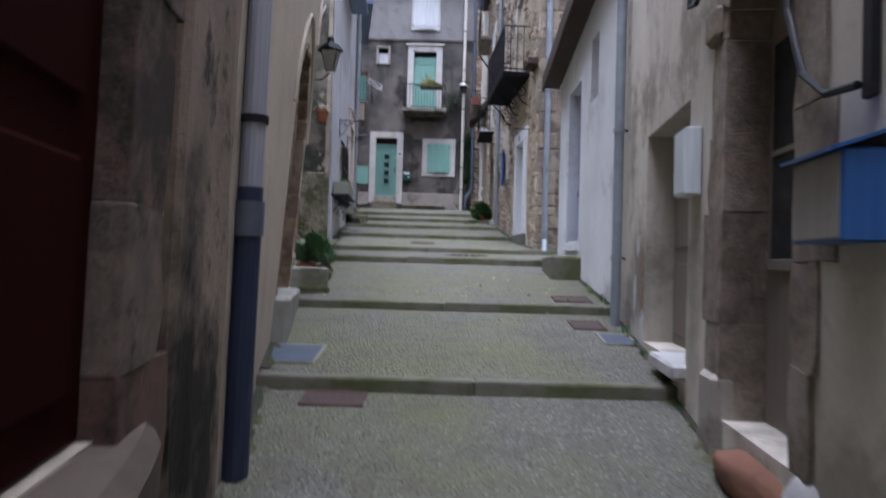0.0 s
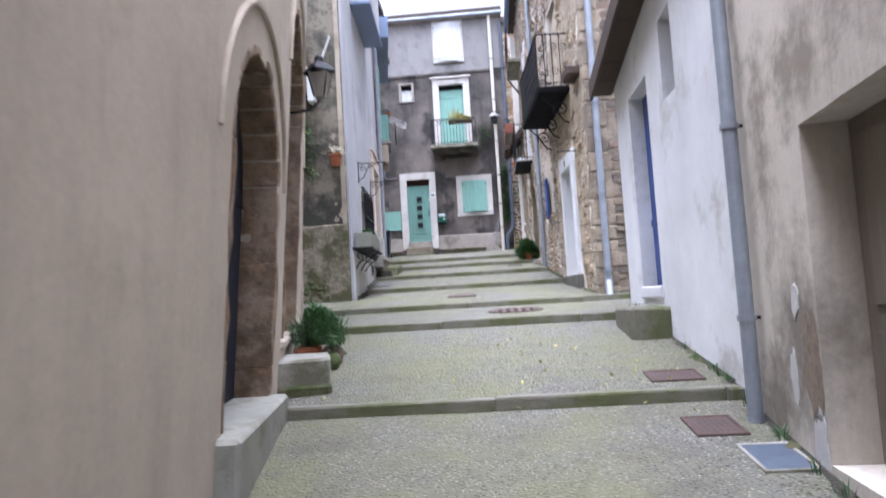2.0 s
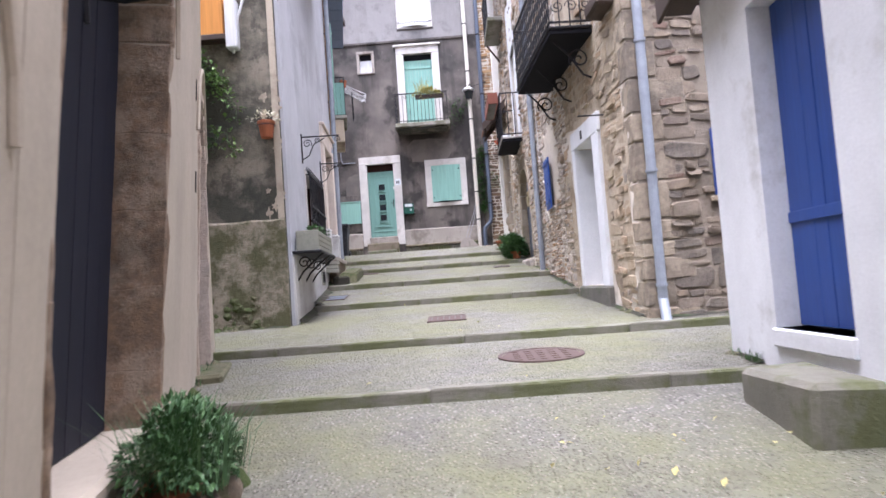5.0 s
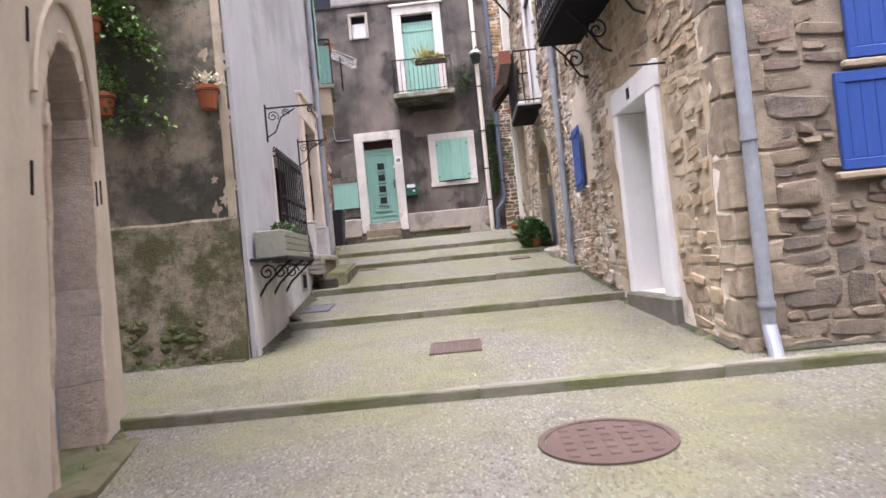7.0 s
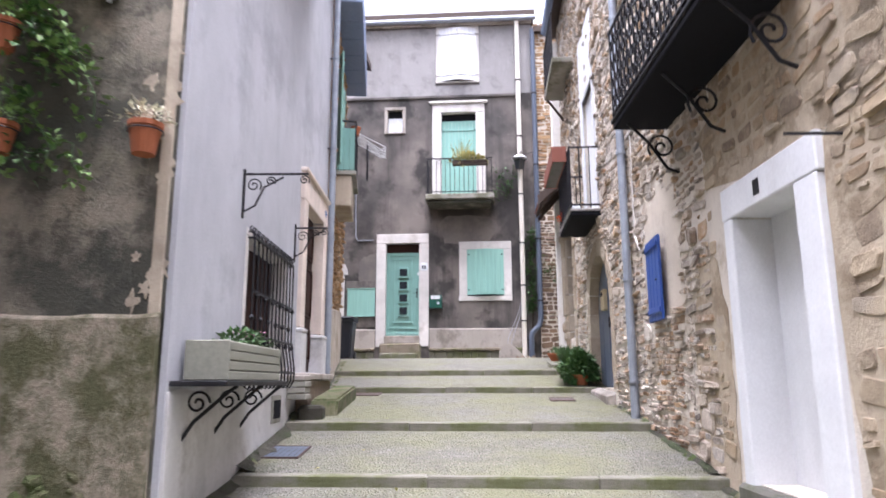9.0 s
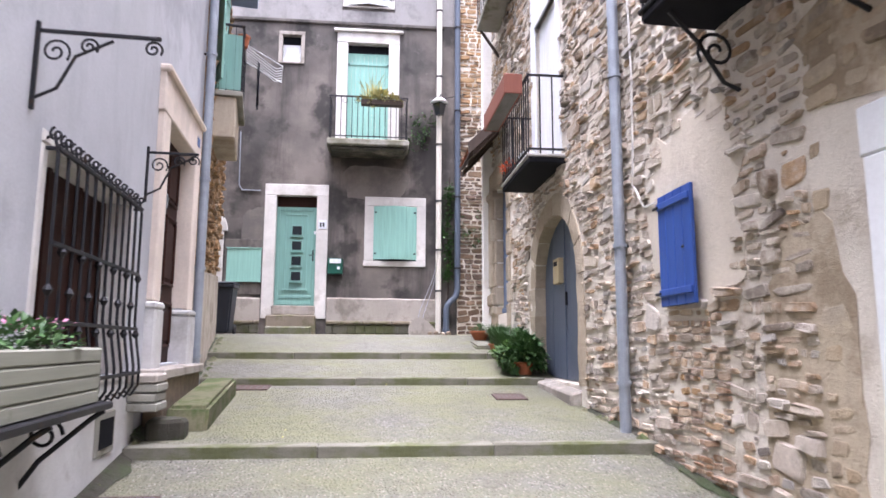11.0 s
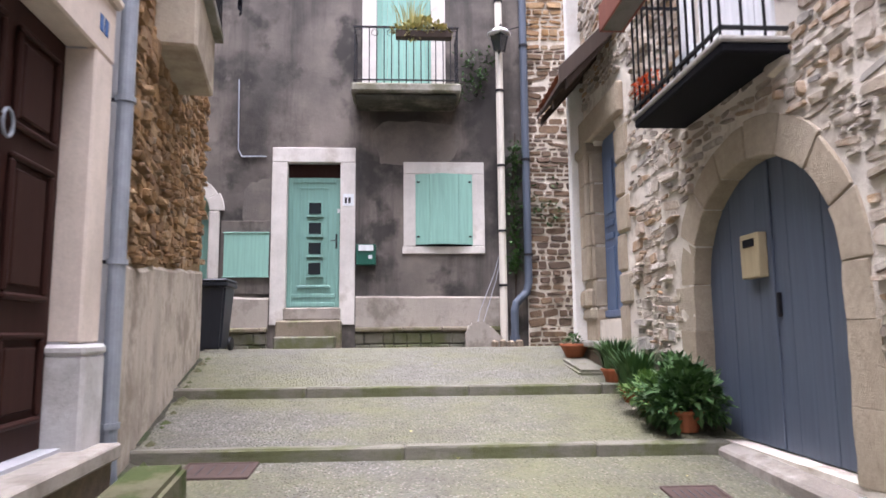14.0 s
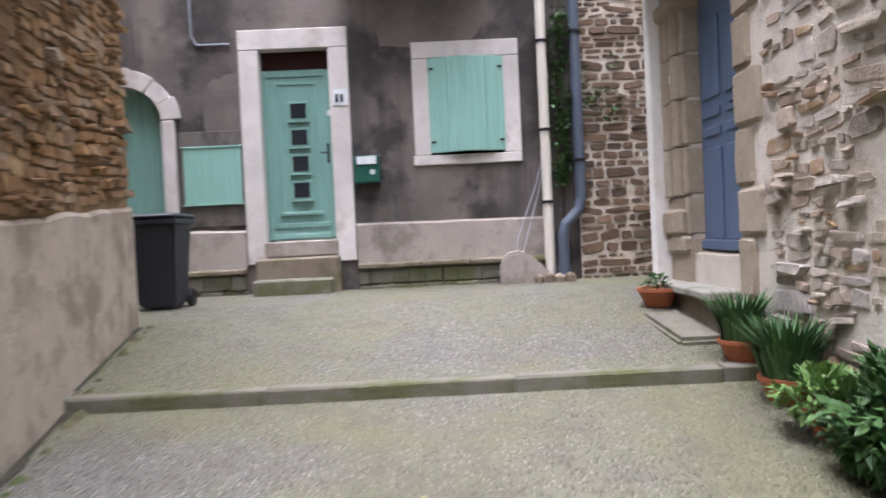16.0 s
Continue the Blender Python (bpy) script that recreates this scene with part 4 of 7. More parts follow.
roof("roof_7", 1.62, 9.6, 7.5, 22.1, 11.6, (0, 0.9, 0.9, 0), "boarded roof of the stone house")
roof("roof_8", 2.13, 3.8, 7.2, 7.98, 5.14, (0.62, 0.62, -0.06, -0.06), "dark wooden eave of the white house")
roof("roof_9", 2.0, -9, 7, 3.9, 8.2, (0, 0.9, 0.9, 0), "dark boarded roof with tiles")
# outer walls of the houses, away from the lane
for nm, x0, y0, x1, y1, z in (("wall_outer_1", -7.3, -9, -7.0, 9.7, 9.4), ("wall_outer_2", -7.3, 11.3, -7.0, 24, 11.4), ("wall_outer_3", 7.0, -9, 7.3, 7.8, 9.0),
                              ("wall_outer_4", 7.0, 9.8, 7.3, 24, 12.4), ("wall_outer_5", -6.2, 30.8, 7.2, 31.1, 14.4)):
    solid(nm, box(x0, y0, 0, x1, y1, z), M_TAN, WORLD, (x0, y0, 0), "plain plaster wall away from the lane", "wall", kind="structure")

# ---- doors, windows, fittings ----
R = random.Random(21)


def planks(owner, o, d, th, material, n, name="plank"):
    """Upright boards that fill an opening, arch and all."""
    w = (o["s1"] - o["s0"]) / n
    for i in range(n):
        a, b = o["s0"] + w * i + 0.0025, o["s0"] + w * (i + 1) - 0.0025
        e = R.uniform(-0.003, 0.003)
        tops = [(b + (a - b) * k / 4, arch_z(o, b + (a - b) * k / 4) - 0.004) for k in range(5)]
        part(name, prism(bmesh.new(), [(a, o["z0"] + 0.012), (b, o["z0"] + 0.012)] + tops, d + e, d + th), material, owner)


def board_shutter(owner, s0, s1, z0, z1, material, n=4, d=-0.02, th=0.03, battens=True, swing=0.0, hinge='a'):
    """One shutter leaf of boards; swing: degrees it stands off the wall."""
    px = s0 if hinge == 'a' else s1
    ang = radians(-swing if hinge == 'a' else swing)
    wide = (s1 - s0) / math.cos(ang)
    s0, s1 = (s0, s0 + wide) if hinge == 'a' else (s1 - wide, s1)
    m = Matrix.Translation((px, d, 0)) @ Matrix.Rotation(ang, 4, 'Z') @ Matrix.Translation((-px, -d, 0))
    w = (s1 - s0) / n
    for i in range(n):
        part("board", cbox(bmesh.new(), s0 + w * i + 0.002, d - th, z0 + R.uniform(0, 0.004), s0 + w * (i + 1) - 0.002, d, z1 - R.uniform(0, 0.004), 0.004, m), material, owner)
    if battens:
        for z in (z0 + 0.09 * (z1 - z0), z1 - 0.13 * (z1 - z0)):
            part("batten", cbox(bmesh.new(), s0 + 0.01, d - th - 0.018, z, s1 - 0.01, d - th, z + 0.055, 0.005, m), material, owner)
            part("hinge", cbox(bmesh.new(), px - 0.05, d - th - 0.026, z + 0.012, px + 0.05, d - th - 0.012, z + 0.034, 0.003, m), M_IRON, owner, "black iron hinge")


def frame_of(owner, o, band, depth, material, proud=0.02, sill=True, name="frame_stone", foot=None):
    """A flat stone frame round a square opening."""
    s0, s1, z0, z1 = o["s0"], o["s1"], o["z0"], o["z1"]
    zb = z0 if foot is None else foot
    part("lintel", box(s0 - band, -proud, z1 - 0.004, s1 + band, depth, z1 + band, 0.008), material, owner)
    part("jamb", box(s0 - band, -proud, zb, s0 + 0.004, depth, z1 - 0.008, 0.008), material, owner)
    part("jamb", box(s1 - 0.004, -proud, zb, s1 + band, depth, z1 - 0.008, 0.008), material, owner)
    if sill:
        part("sill", box(s0 - band, -proud - 0.02, z0 - band * 0.6, s1 + band, depth, z0 - 0.004, 0.01), material, owner)


def spiral(c, r, turns, u, v, n=22, grow=0.15):
    c, u, v = Vector(c), Vector(u), Vector(v)
    out = []
    for i in range(n + 1):
        t = i / n
        a = 2 * math.pi * turns * t
        k = r * (grow + (1 - grow) * t)
        out.append(c + u * (k * math.cos(a)) + v * (k * math.sin(a)))
    return out


def downpipe(name, frame_, s, d, z0, z1, r, material, label, clips=(), shoe=None, lower=None, bend=None):
    t = thing(name, frame_, (s, d, z0), label, "downpipe", kind="")
    zl = z0
    if lower:
        zl, lm, lr = lower
        part("lower_sleeve", pipe([(s, d, z0), (s, d, zl)], lr, 14), lm, t, "dark blue cast-iron sleeve", smooth=False)
        part("socket", pipe([(s, d, zl - 0.02), (s, d, zl + 0.15)], lr + 0.012, 18), M_SOCKET, t, "blue-grey metal socket", smooth=True)
        part("seal", pipe([(s, d, zl + 0.15), (s, d, zl + 0.22)], r + 0.004, 18), M_CAST, t, smooth=True)
    pts = [(s, d, zl), (s, d, z1)]
    if shoe:
        pts = [(s + shoe[0], d + shoe[1], z0 + 0.02), (s + shoe[0] * 0.8, d + shoe[1] * 0.8, z0 + 0.06), (s + shoe[0] * 0.3, d + shoe[1] * 0.35, z0 + 0.2), (s, d, z0 + 0.32), (s, d, z1)]
    part("tube", pipe(pts, r, 14), material, t)
    for z in clips:
        part("clip", pipe([(s, d, z), (s, d, z + 0.035)], r + 0.012, 14), M_ZINC if material is M_ZINC else M_IRON, t)
        part("bracket", box(s - 0.012, d, z + 0.006, s + 0.012, 0.02, z + 0.028, 0.003), M_IRON, t)
    return t


def letterbox(name, frame_, s0, s1, z0, z1, depth, material, label, roof_mat=None, flap=None, side_mat=None):
    t = thing(name, frame_, (s0, 0, z0), label, "letterbox")
    b = part("body", box(s0, -depth, z0, s1, -0.004, z1, 0.008), side_mat or material, t)
    part("front_panel", box(s0 + 0.012, -depth - 0.006, z0 + 0.012, s1 - 0.012, -depth + 0.004, z1 - 0.012, 0.004), material, b)
    w = s1 - s0
    part("slot_flap", box(s0 + 0.16 * w, -depth - 0.014, z1 - 0.17 * (z1 - z0) - 0.02, s1 - 0.16 * w, -depth - 0.003, z1 - 0.09 * (z1 - z0), 0.003), flap or material, b)
    part("lock", lathe(bmesh.new(), [(0.012, 0), (0.012, 0.012), (0.006, 0.014)], (0, 0, 0), 10), M_ZINC, b)
    lk = b.children[-1]
    lk.data.transform(Matrix.Translation(Vector((s0 + 0.5 * w, -depth - 0.004, z0 + 0.45 * (z1 - z0))) - OWN[b.name][1]) @ Matrix.Rotation(radians(90), 4, 'X') @ Matrix.Translation(OWN[b.name][1]))
    if roof_mat:
        bm = bmesh.new()
        prism(bm, [(s0 - 0.02, z1), (s1 + 0.02, z1), (s1 + 0.02, z1 + 0.012), (s0 - 0.02, z1 + 0.012)], -depth - 0.04, 0.0)
        for v in bm.verts:
            v.co.z += (v.co.y + depth) * 0.35
        part("roof", bm, roof_mat, t, "sloping blue metal lid")
    return t


def bars(owner, s, z, d, n, w, h, material):
    for i in range(n):
        part("mark", box(s + i * w * 1.5, d - 0.004, z, s + i * w * 1.5 + w, d + 0.002, z + h, 0.001), material, owner)


# maroon door at the start
d1 = thing("door_1", F_L1, (RED["s0"], 0, RED["z0"]), "dark maroon wooden house door in a worn stone surround", "door", kind="structure")
planks(d1, RED, 0.03, 0.05, M_MAROON, 6)
for a, b in ((1.7, 2.2), (2.32, 3.5)):
    part("panel", box(RED["s0"] + 0.72, 0.014, a, RED["s1"] - 0.12, 0.034, b, 0.012), M_MAROON, d1)
surround(d1, RED, 0.42, 0.1, M_JAMB, R, 0.05, (0.3, 0.7), jambs=(False, True), base=1.1, soft=0.02)
part("lintel", box(RED["s0"] - 0.3, -0.02, RED["z1"] - 0.01, RED["s1"] + 0.4, 0.24, RED["z1"] + 0.4, 0.02), M_JAMB, d1)
s_p0, s_p1 = F_L1.sy(-1.46), F_L1.sy(-0.60)
for z, zt in ((0.75, 4.4), (4.403, 8.0)):
    bm = box(s_p0, -0.045, z, s_p1, 0.03, zt, 0.02)
    part("pilaster_block", worn(worn(bm, 0.012, z, 3.0, 5), 0.012, z + 4, 9.0, 1), M_PILLAR, w_l1, smooth=True)
st = thing("door_step", F_L1, (RED["s0"], 0, 0.9), "worn hollowed stone doorstep of the maroon door", "step")
bm = bmesh.new()
n = 14
top = []
for i in range(n + 1):
    s = RED["s0"] - 0.1 + (RED["s1"] - RED["s0"] + 0.42) * i / n
    out = 0.05 + 0.16 * math.sin(math.pi * min(1, i / n * 1.0)) ** 0.5 * (1 - 0.4 * i / n)
    top.append((s, out))
lo = [bm.verts.new((s, -o, 0.6)) for s, o in top]
hi = [bm.verts.new((s, -o, 1.52)) for s, o in top]
in_ = [bm.verts.new((s, -o + 0.04, 1.57)) for s, o in top]
bk = [bm.verts.new((s, 0.26, 1.578)) for s, o in top]
for a, b in ((lo, hi), (hi, in_), (in_, bk)):
    for i in range(n):
        bm.faces.new((a[i], a[i + 1], b[i + 1], b[i]))
part("tread", bm, M_STEP, st)
part("lower_step", box(RED["s1"] - 1.2, -0.26, 0.5, RED["s1"] + 0.5, -0.06, 1.14, 0.04), M_STEP, st)

downpipe("downpipe", F_L1, F_L1.sy(-0.15), -0.06, 0.75, 8.6, 0.058, M_PVC, "grey plastic downpipe in a dark blue cast-iron sleeve", (2.66, 4.6), lower=(2.12, M_CAST, 0.064))

# arched doorways of the beige house
def arched_door(num, frame_, o, owner_label, leaf_mat, band, depth, stone, n, sill_out=0.0, leaf_d=None, split=None, jambs=(True, True)):
    t = thing("door_%d" % num, frame_, (o["s0"], 0, o["z0"]), owner_label, "door", kind="structure")
    surround(t, o, band, depth, stone, R, 0.008, (0.16, 0.55), 11, jambs=jambs, soft=0.035)
    planks(t, o, depth - 0.04, 0.05, leaf_mat, n)
    c = (o["s0"] + o["s1"]) / 2
    if split:
        part("rail", box(o["s0"] + 0.03, depth - 0.055, split, o["s1"] - 0.03, depth - 0.035, split + 0.03, 0.005), leaf_mat, t)
    return t


d2 = arched_door(2, F_L2, A1, "dark slate plank door under a sandstone arch", M_NAVY, (0.035, 0.1), 0.3, M_DRESSED, 8, split=3.1)
part("latch", box(A1["s0"] + 0.22, 0.20, 3.42, A1["s0"] + 0.32, 0.245, 3.47, 0.006), M_IRON, d2, "black iron latch")
d3 = arched_door(3, F_L3, A2, "dark blue boards in a sandstone arched window", M_NAVY, (0.03, 0.09), 0.34, M_DRESSED, 8)
part("sill", box(A2["s0"] - 0.1, -0.03, A2["z0"] - 0.1, A2["s1"] + 0.1, 0.44, A2["z0"] + 0.004, 0.03), M_BEIGE, d3)
d4 = arched_door(4, F_L3, A3, "grey-blue plank door under a stone arch", M_BLUEDOOR, (0.05, 0.08), 0.34, M_ROSE, 5)
for z in (2.55, 3.1):
    part("strap", box(A3["s0"] + 0.05, 0.285, z, A3["s1"] - 0.05, 0.302, z + 0.03, 0.004), M_IRON, d4, "black iron strap")
for f, o, nm, out in ((F_L2, A1, "threshold", 0.13), (F_L3, A3, "threshold", 0.22)):
    bm = box(o["s0"] - 0.14, -out, o["z0"] - 0.62, o["s1"] + 0.1, 0.4, o["z0"] + 0.006, 0.025)
    for v in bm.verts:
        v.co.z += 0.012 * noise.noise(v.co * 3)
    solid("door_sill", bm, M_MOSS if o is A3 else M_CONC, f, (o["s0"], 0, o["z0"] - 0.6), "mossy stone threshold under an arched door" if o is A3 else "pale cement threshold under an arched door", "threshold")
# raised moulding over the arches
for f, o, k, ow in ((F_L2, A1, 0.30, w_l2), (F_L3, A2, 0.26, w_l3), (F_L3, A3, 0.24, w_l3)):
    c, hw, zs = (o["s0"] + o["s1"]) / 2, (o["s1"] - o["s0"]) / 2, o["z1"] - o["rise"]
    pts = [(c + (hw + k) * math.cos(a), -0.012, zs + (o["rise"] + k) * math.sin(a)) for a in (math.pi * i / 16 for i in range(17))]
    part("arch_moulding", tube(bmesh.new(), pts, 0.022, 6), M_BEIGE, ow)
# Flat near-black plates on the plaster; the shade inside the holes is only colour.
for s, z in ((A3["s1"] + 0.16, 3.95), (A3["s1"] + 0.32, 3.98), (A3["s0"] - 0.28, 3.85), (A3["s0"] - 0.3, 4.65)):
    part("putlog_hole", box(s, -0.004, z - 0.1, s + 0.03, 0.004, z + 0.08, 0.001), M_SHADE, w_l3)

# stone trough bench and plant by the beige house
tr = thing("stone_trough", WORLD, (-1.1, 4.6, ground_z(4.6)), "pale cut stone block against the beige wall, mossy foot", "trough")
mt = Matrix.Translation((-1.2, 4.13, 0)) @ Matrix.Rotation(math.atan2(1.37, 5.55), 4, 'Z')
part("block", worn(cbox(bmesh.new(), -0.02, 0.06, 1.45, 0.43, 0.98, 1.885, 0.02, mt), 0.01, 4, 3.0), M_CONC, tr)
part("foot", worn(cbox(bmesh.new(), -0.03, 0.04, 1.40, 0.442, 1.0, 1.68, 0.03, mt), 0.012, 5, 5.0), M_MOSS, tr, "mossy lower course")


def pot(bm, at, r, h):
    return lathe(bm, [(r * 0.68, 0), (r * 0.95, h * 0.82), (r * 1.06, h * 0.84), (r * 1.06, h), (r * 0.9, h), (r * 0.85, h * 0.88), (0.01, h * 0.86)], at, 18)


def potted(at, r, h, label, leaf, mat_pot=M_TERRA, kind="bush", size=(0.2, 0.2, 0.2), count=160, lf=0.07, group=""):
    t = thing("potted_plant", WORLD, at, label, "plant", group)
    part("pot", pot(bmesh.new(), at, r, h), mat_pot, t, "terracotta pot")
    rnd = random.Random(int(at[0] * 100 + at[1] * 10))
    top = (at[0], at[1], at[2] + h)
    if kind == "grass":
        part("foliage", blades(bmesh.new(), rnd, count, top, r * 0.9, size[2] * 2), leaf, t)
    else:
        part("foliage", leaf_cloud(bmesh.new(), rnd, count, (top[0], top[1], top[2] + size[2] * 0.42), size, lf), leaf, t)
        bm = bmesh.new()
        for _ in range(7):
            a = rnd.uniform(0, 6.28)
            tube(bm, [top, (top[0] + 0.3 * size[0] * math.cos(a), top[1] + 0.3 * size[1] * math.sin(a), top[2] + size[2] * 0.7), (top[0] + 0.8 * size[0] * math.cos(a), top[1] + 0.8 * size[1] * math.sin(a), top[2] + size[2] * rnd.uniform(1.0, 1.5))], 0.005, 4)
        part("stem", bm, M_LEAF, t)
    return t


bowl = thing("planter_bowl", WORLD, (-1.2, 5.35, ground_z(5.35)), "dark terracotta trough with a bushy green plant, mossy stones round it", "planter")
mp = Matrix.Translation((-1.37, 5.02, 0)) @ Matrix.Rotation(math.atan2(1.37, 5.55), 4, 'Z')
part("trough", cbox(bmesh.new(), 0.04, 0.1, 1.66, 0.30, 0.82, 1.93, 0.03, mp), M_TERRA, bowl)
for k in range(8):
    x, y = 0.40 + R.uniform(-.06, .06), 0.08 + 0.11 * k
    b = bmesh.new()
    bmesh.ops.create_icosphere(b, subdivisions=2, radius=1)
    b.transform(mp @ Matrix.Translation((x, y, 1.74 + R.uniform(0, .1))) @ Matrix.Diagonal((R.uniform(.07, .12), R.uniform(.07, .12), R.uniform(.07, .13), 1)))
    part("stone", worn(b, 0.03, k, 9.0, 0), M_PILASTER if k % 3 else M_MOSS, bowl, smooth=True)
part("foliage", leaf_cloud(bmesh.new(), random.Random(4), 3000, (-1.17, 5.42, 2.10), (0.27, 0.46, 0.24), 0.05, 0.42), M_GRASS, bowl)
part("undergrowth", blades(bmesh.new(), random.Random(8), 130, (-1.17, 5.42, 1.95), 0.3, 0.46, 0.004), M_GRASS, bowl)

# lantern
ln = thing("wall_lantern", WORLD, (-1.1, 5.6, 4.6), "black iron wall lantern with clear panes on a scrolled arm", "lantern")
bm = bmesh.new()
prof = [(0.075, 4.62), (0.145, 4.90)]
for a, b in ((0, 1), (1, 2), (2, 3), (3, 0)):
    ca, cb = ((math.cos(math.pi / 4 + math.pi / 2 * k), math.sin(math.pi / 4 + math.pi / 2 * k)) for k in (a, b))
    bm2 = bmesh.new()
    q = [(-1.1 + 0.075 * ca[0], 5.6 + 0.075 * ca[1], 4.64), (-1.1 + 0.075 * cb[0], 5.6 + 0.075 * cb[1], 4.64), (-1.1 + 0.15 * cb[0], 5.6 + 0.15 * cb[1], 4.9), (-1.1 + 0.15 * ca[0], 5.6 + 0.15 * ca[1], 4.9)]
    vs = [bm2.verts.new(v) for v in q]
    bm2.faces.new(vs)
    r = bmesh.ops.solidify(bm2, geom=bm2.faces[:], thickness=0.004)
    part("pane", bm2, M_GLOW, ln)
    part("corner_bar", tube(bmesh.new(), [q[0], q[3]], 0.009, 6), M_IRON, ln)
lid = bmesh.new()
lathe(lid, [(0.17, 4.9), (0.175, 4.925), (0.11, 5.0), (0.05, 5.03), (0.045, 5.08), (0.01, 5.12)], (-1.1, 5.6, 0), 4)
part("lid", lid, M_IRON, ln)
part("arm", tube(bmesh.new(), [(-1.68, 5.6, 4.55), (-1.45, 5.6, 4.5), (-1.2, 5.6, 4.52), (-1.1, 5.6, 4.62)], 0.013, 6), M_IRON, ln)
part("scroll", tube(bmesh.new(), spiral((-1.5, 5.6, 4.62), 0.1, 1.4, (1, 0, 0), (0, 0, 1)), 0.009, 6), M_IRON, ln)
part("stay", tube(bmesh.new(), [(-1.68, 5.6, 5.5), (-1.66, 5.6, 5.1), (-1.66, 5.6, 4.4)], 0.02, 6), M_IRON, ln)

ln.matrix_world = Matrix.Translation((0, 0, -0.1)) @ ln.matrix_world

# hanging pots, vine and boarded box on the stained wall
for x, z, fl in ((-3.44, 5.84, 0), (-3.37, 5.04, 0), (-2.28, 5.0, 1)):
    t = thing("hanging_pot", WORLD, (x, 11.22, z), "terracotta pot hung on the stained wall", "flowerpot", "pots on the stained wall")
    part("pot", pot(bmesh.new(), (x, 11.22, z), 0.115, 0.23), M_TERRA, t)
    part("ring", tube(bmesh.new(), [(x + 0.122 * math.cos(a), 11.22 + 0.122 * math.sin(a), z + 0.17) for a in (2 * math.pi * k / 16 for k in range(17))], 0.006, 5), M_IRON, t)
    part("foliage", leaf_cloud(bmesh.new(), random.Random(int(z * 10)), 95, (x, 11.2, z + 0.29), (0.25, 0.14, 0.09), 0.055), M_PETAL if fl else M_LEAFL, t, "pale flowers" if fl else "")
vn = thing("trailing_vine", WORLD, (-3.2, 11.3, 5.0), "trailing green vine hanging down the stained wall", "vine")
rv = random.Random(2)
for k in range(11):
    x, z = ((-3.5, 6.25), (-3.3, 6.2), (-3.15, 6.3), (-3.55, 5.5), (-3.3, 5.5))[k % 5]
    x, z = x + rv.uniform(-0.15, 0.15), z + rv.uniform(-0.1, 0.15)
    pts = [(x, 11.3, z)]
    while len(pts) < 8:
        x += rv.uniform(-0.06, 0.16)
        z -= rv.uniform(-0.05, 0.2)
        pts.append((x, 11.32 - rv.uniform(0.0, 0.16), z))
    part("stem", tube(bmesh.new(), pts, 0.005, 4), M_LEAF, vn)
    b = bmesh.new()
    for p in pts:
        leaf_cloud(b, rv, 7, p, (0.11, 0.07, 0.10), 0.07, 0.75)
    part("foliage", b, M_LEAFL if k % 3 else M_LEAF, vn)
ob_ = thing("wooden_box", WORLD, (-3.3, 11.2, 6.55), "orange varnished wooden box under the eave of the stained wall", "box")
for k in range(5):
    part("board", cbox(bmesh.new(), -4.6 + 0.36 * k, 11.2, 6.5, -4.6 + 0.36 * k + 0.354, 11.38, 7.4, 0.01), M_ORANGE, ob_)
part("edge", box(-4.62, 11.18, 6.42, -2.78, 11.39, 6.5, 0.01), M_DARKWOOD, ob_)
part("rope", pipe([(-2.7, 11.3, 6.25), (-2.66, 11.28, 6.6), (-2.5, 11.3, 7.1), (-2.3, 11.3, 7.6)], 0.02, 6), M_WHITEP, ob_, "white cable")
part("white_duct", box(-2.78, 11.2, 6.3, -2.62, 11.39, 7.0, 0.02), M_WHITEP, ob_)
for k in range(16):
    x, z = -2.23 + R.uniform(-.12, .12), R.uniform(3.9, 6.0)
    r = R.uniform(0.03, 0.09)
    b = bmesh.new()
    pts = [(7.0 + x + r * q * math.cos(a), z + 1.5 * r * q * math.sin(a)) for a, q in ((2 * math.pi * i / 15, R.uniform(.3, 1.15)) for i in range(15))]
    prism(b, pts, -0.004 - 0.0007 * k, 0.003)
    part("plaster_patch", b, M_OLDPLASTER, w_st)
part("corner_strip", box(F_ST.L - 0.1, -0.012, 2.3, F_ST.L - 0.008, 0.02, 9.4, 0.008), M_OLDPLASTER, w_st)

# grilled window of the blue-grey house
wn1 = thing("window_1", F_LG, (GWIN["s0"], 0, GWIN["z0"]), "dark window in a white frame behind a bulging iron grille", "window", kind="structure")
frame_of(wn1, GWIN, 0.07, 0.2, M_TRIM, 0.012)
part("pane", box(GWIN["s0"], 0.2, GWIN["z0"], GWIN["s1"], 0.215, GWIN["z1"], 0.002), M_WINE, wn1)
for k in range(4):
    s = GWIN["s0"] + (GWIN["s1"] - GWIN["s0"]) * k / 3
    part("window_frame", box(s - 0.03, 0.17, GWIN["z0"], s + 0.03, 0.2, GWIN["z1"], 0.005), M_WINE, wn1)
gr = thing("window_grille", F_LG, (GWIN["s0"], 0, GWIN["z0"]), "black wrought-iron window grille with scrolled feet", "grille")
s0, s1, z0, z1 = GWIN["s0"] - 0.03, GWIN["s1"] + 0.06, GWIN["z0"] - 0.12, GWIN["z1"] + 0.02
nb = 11
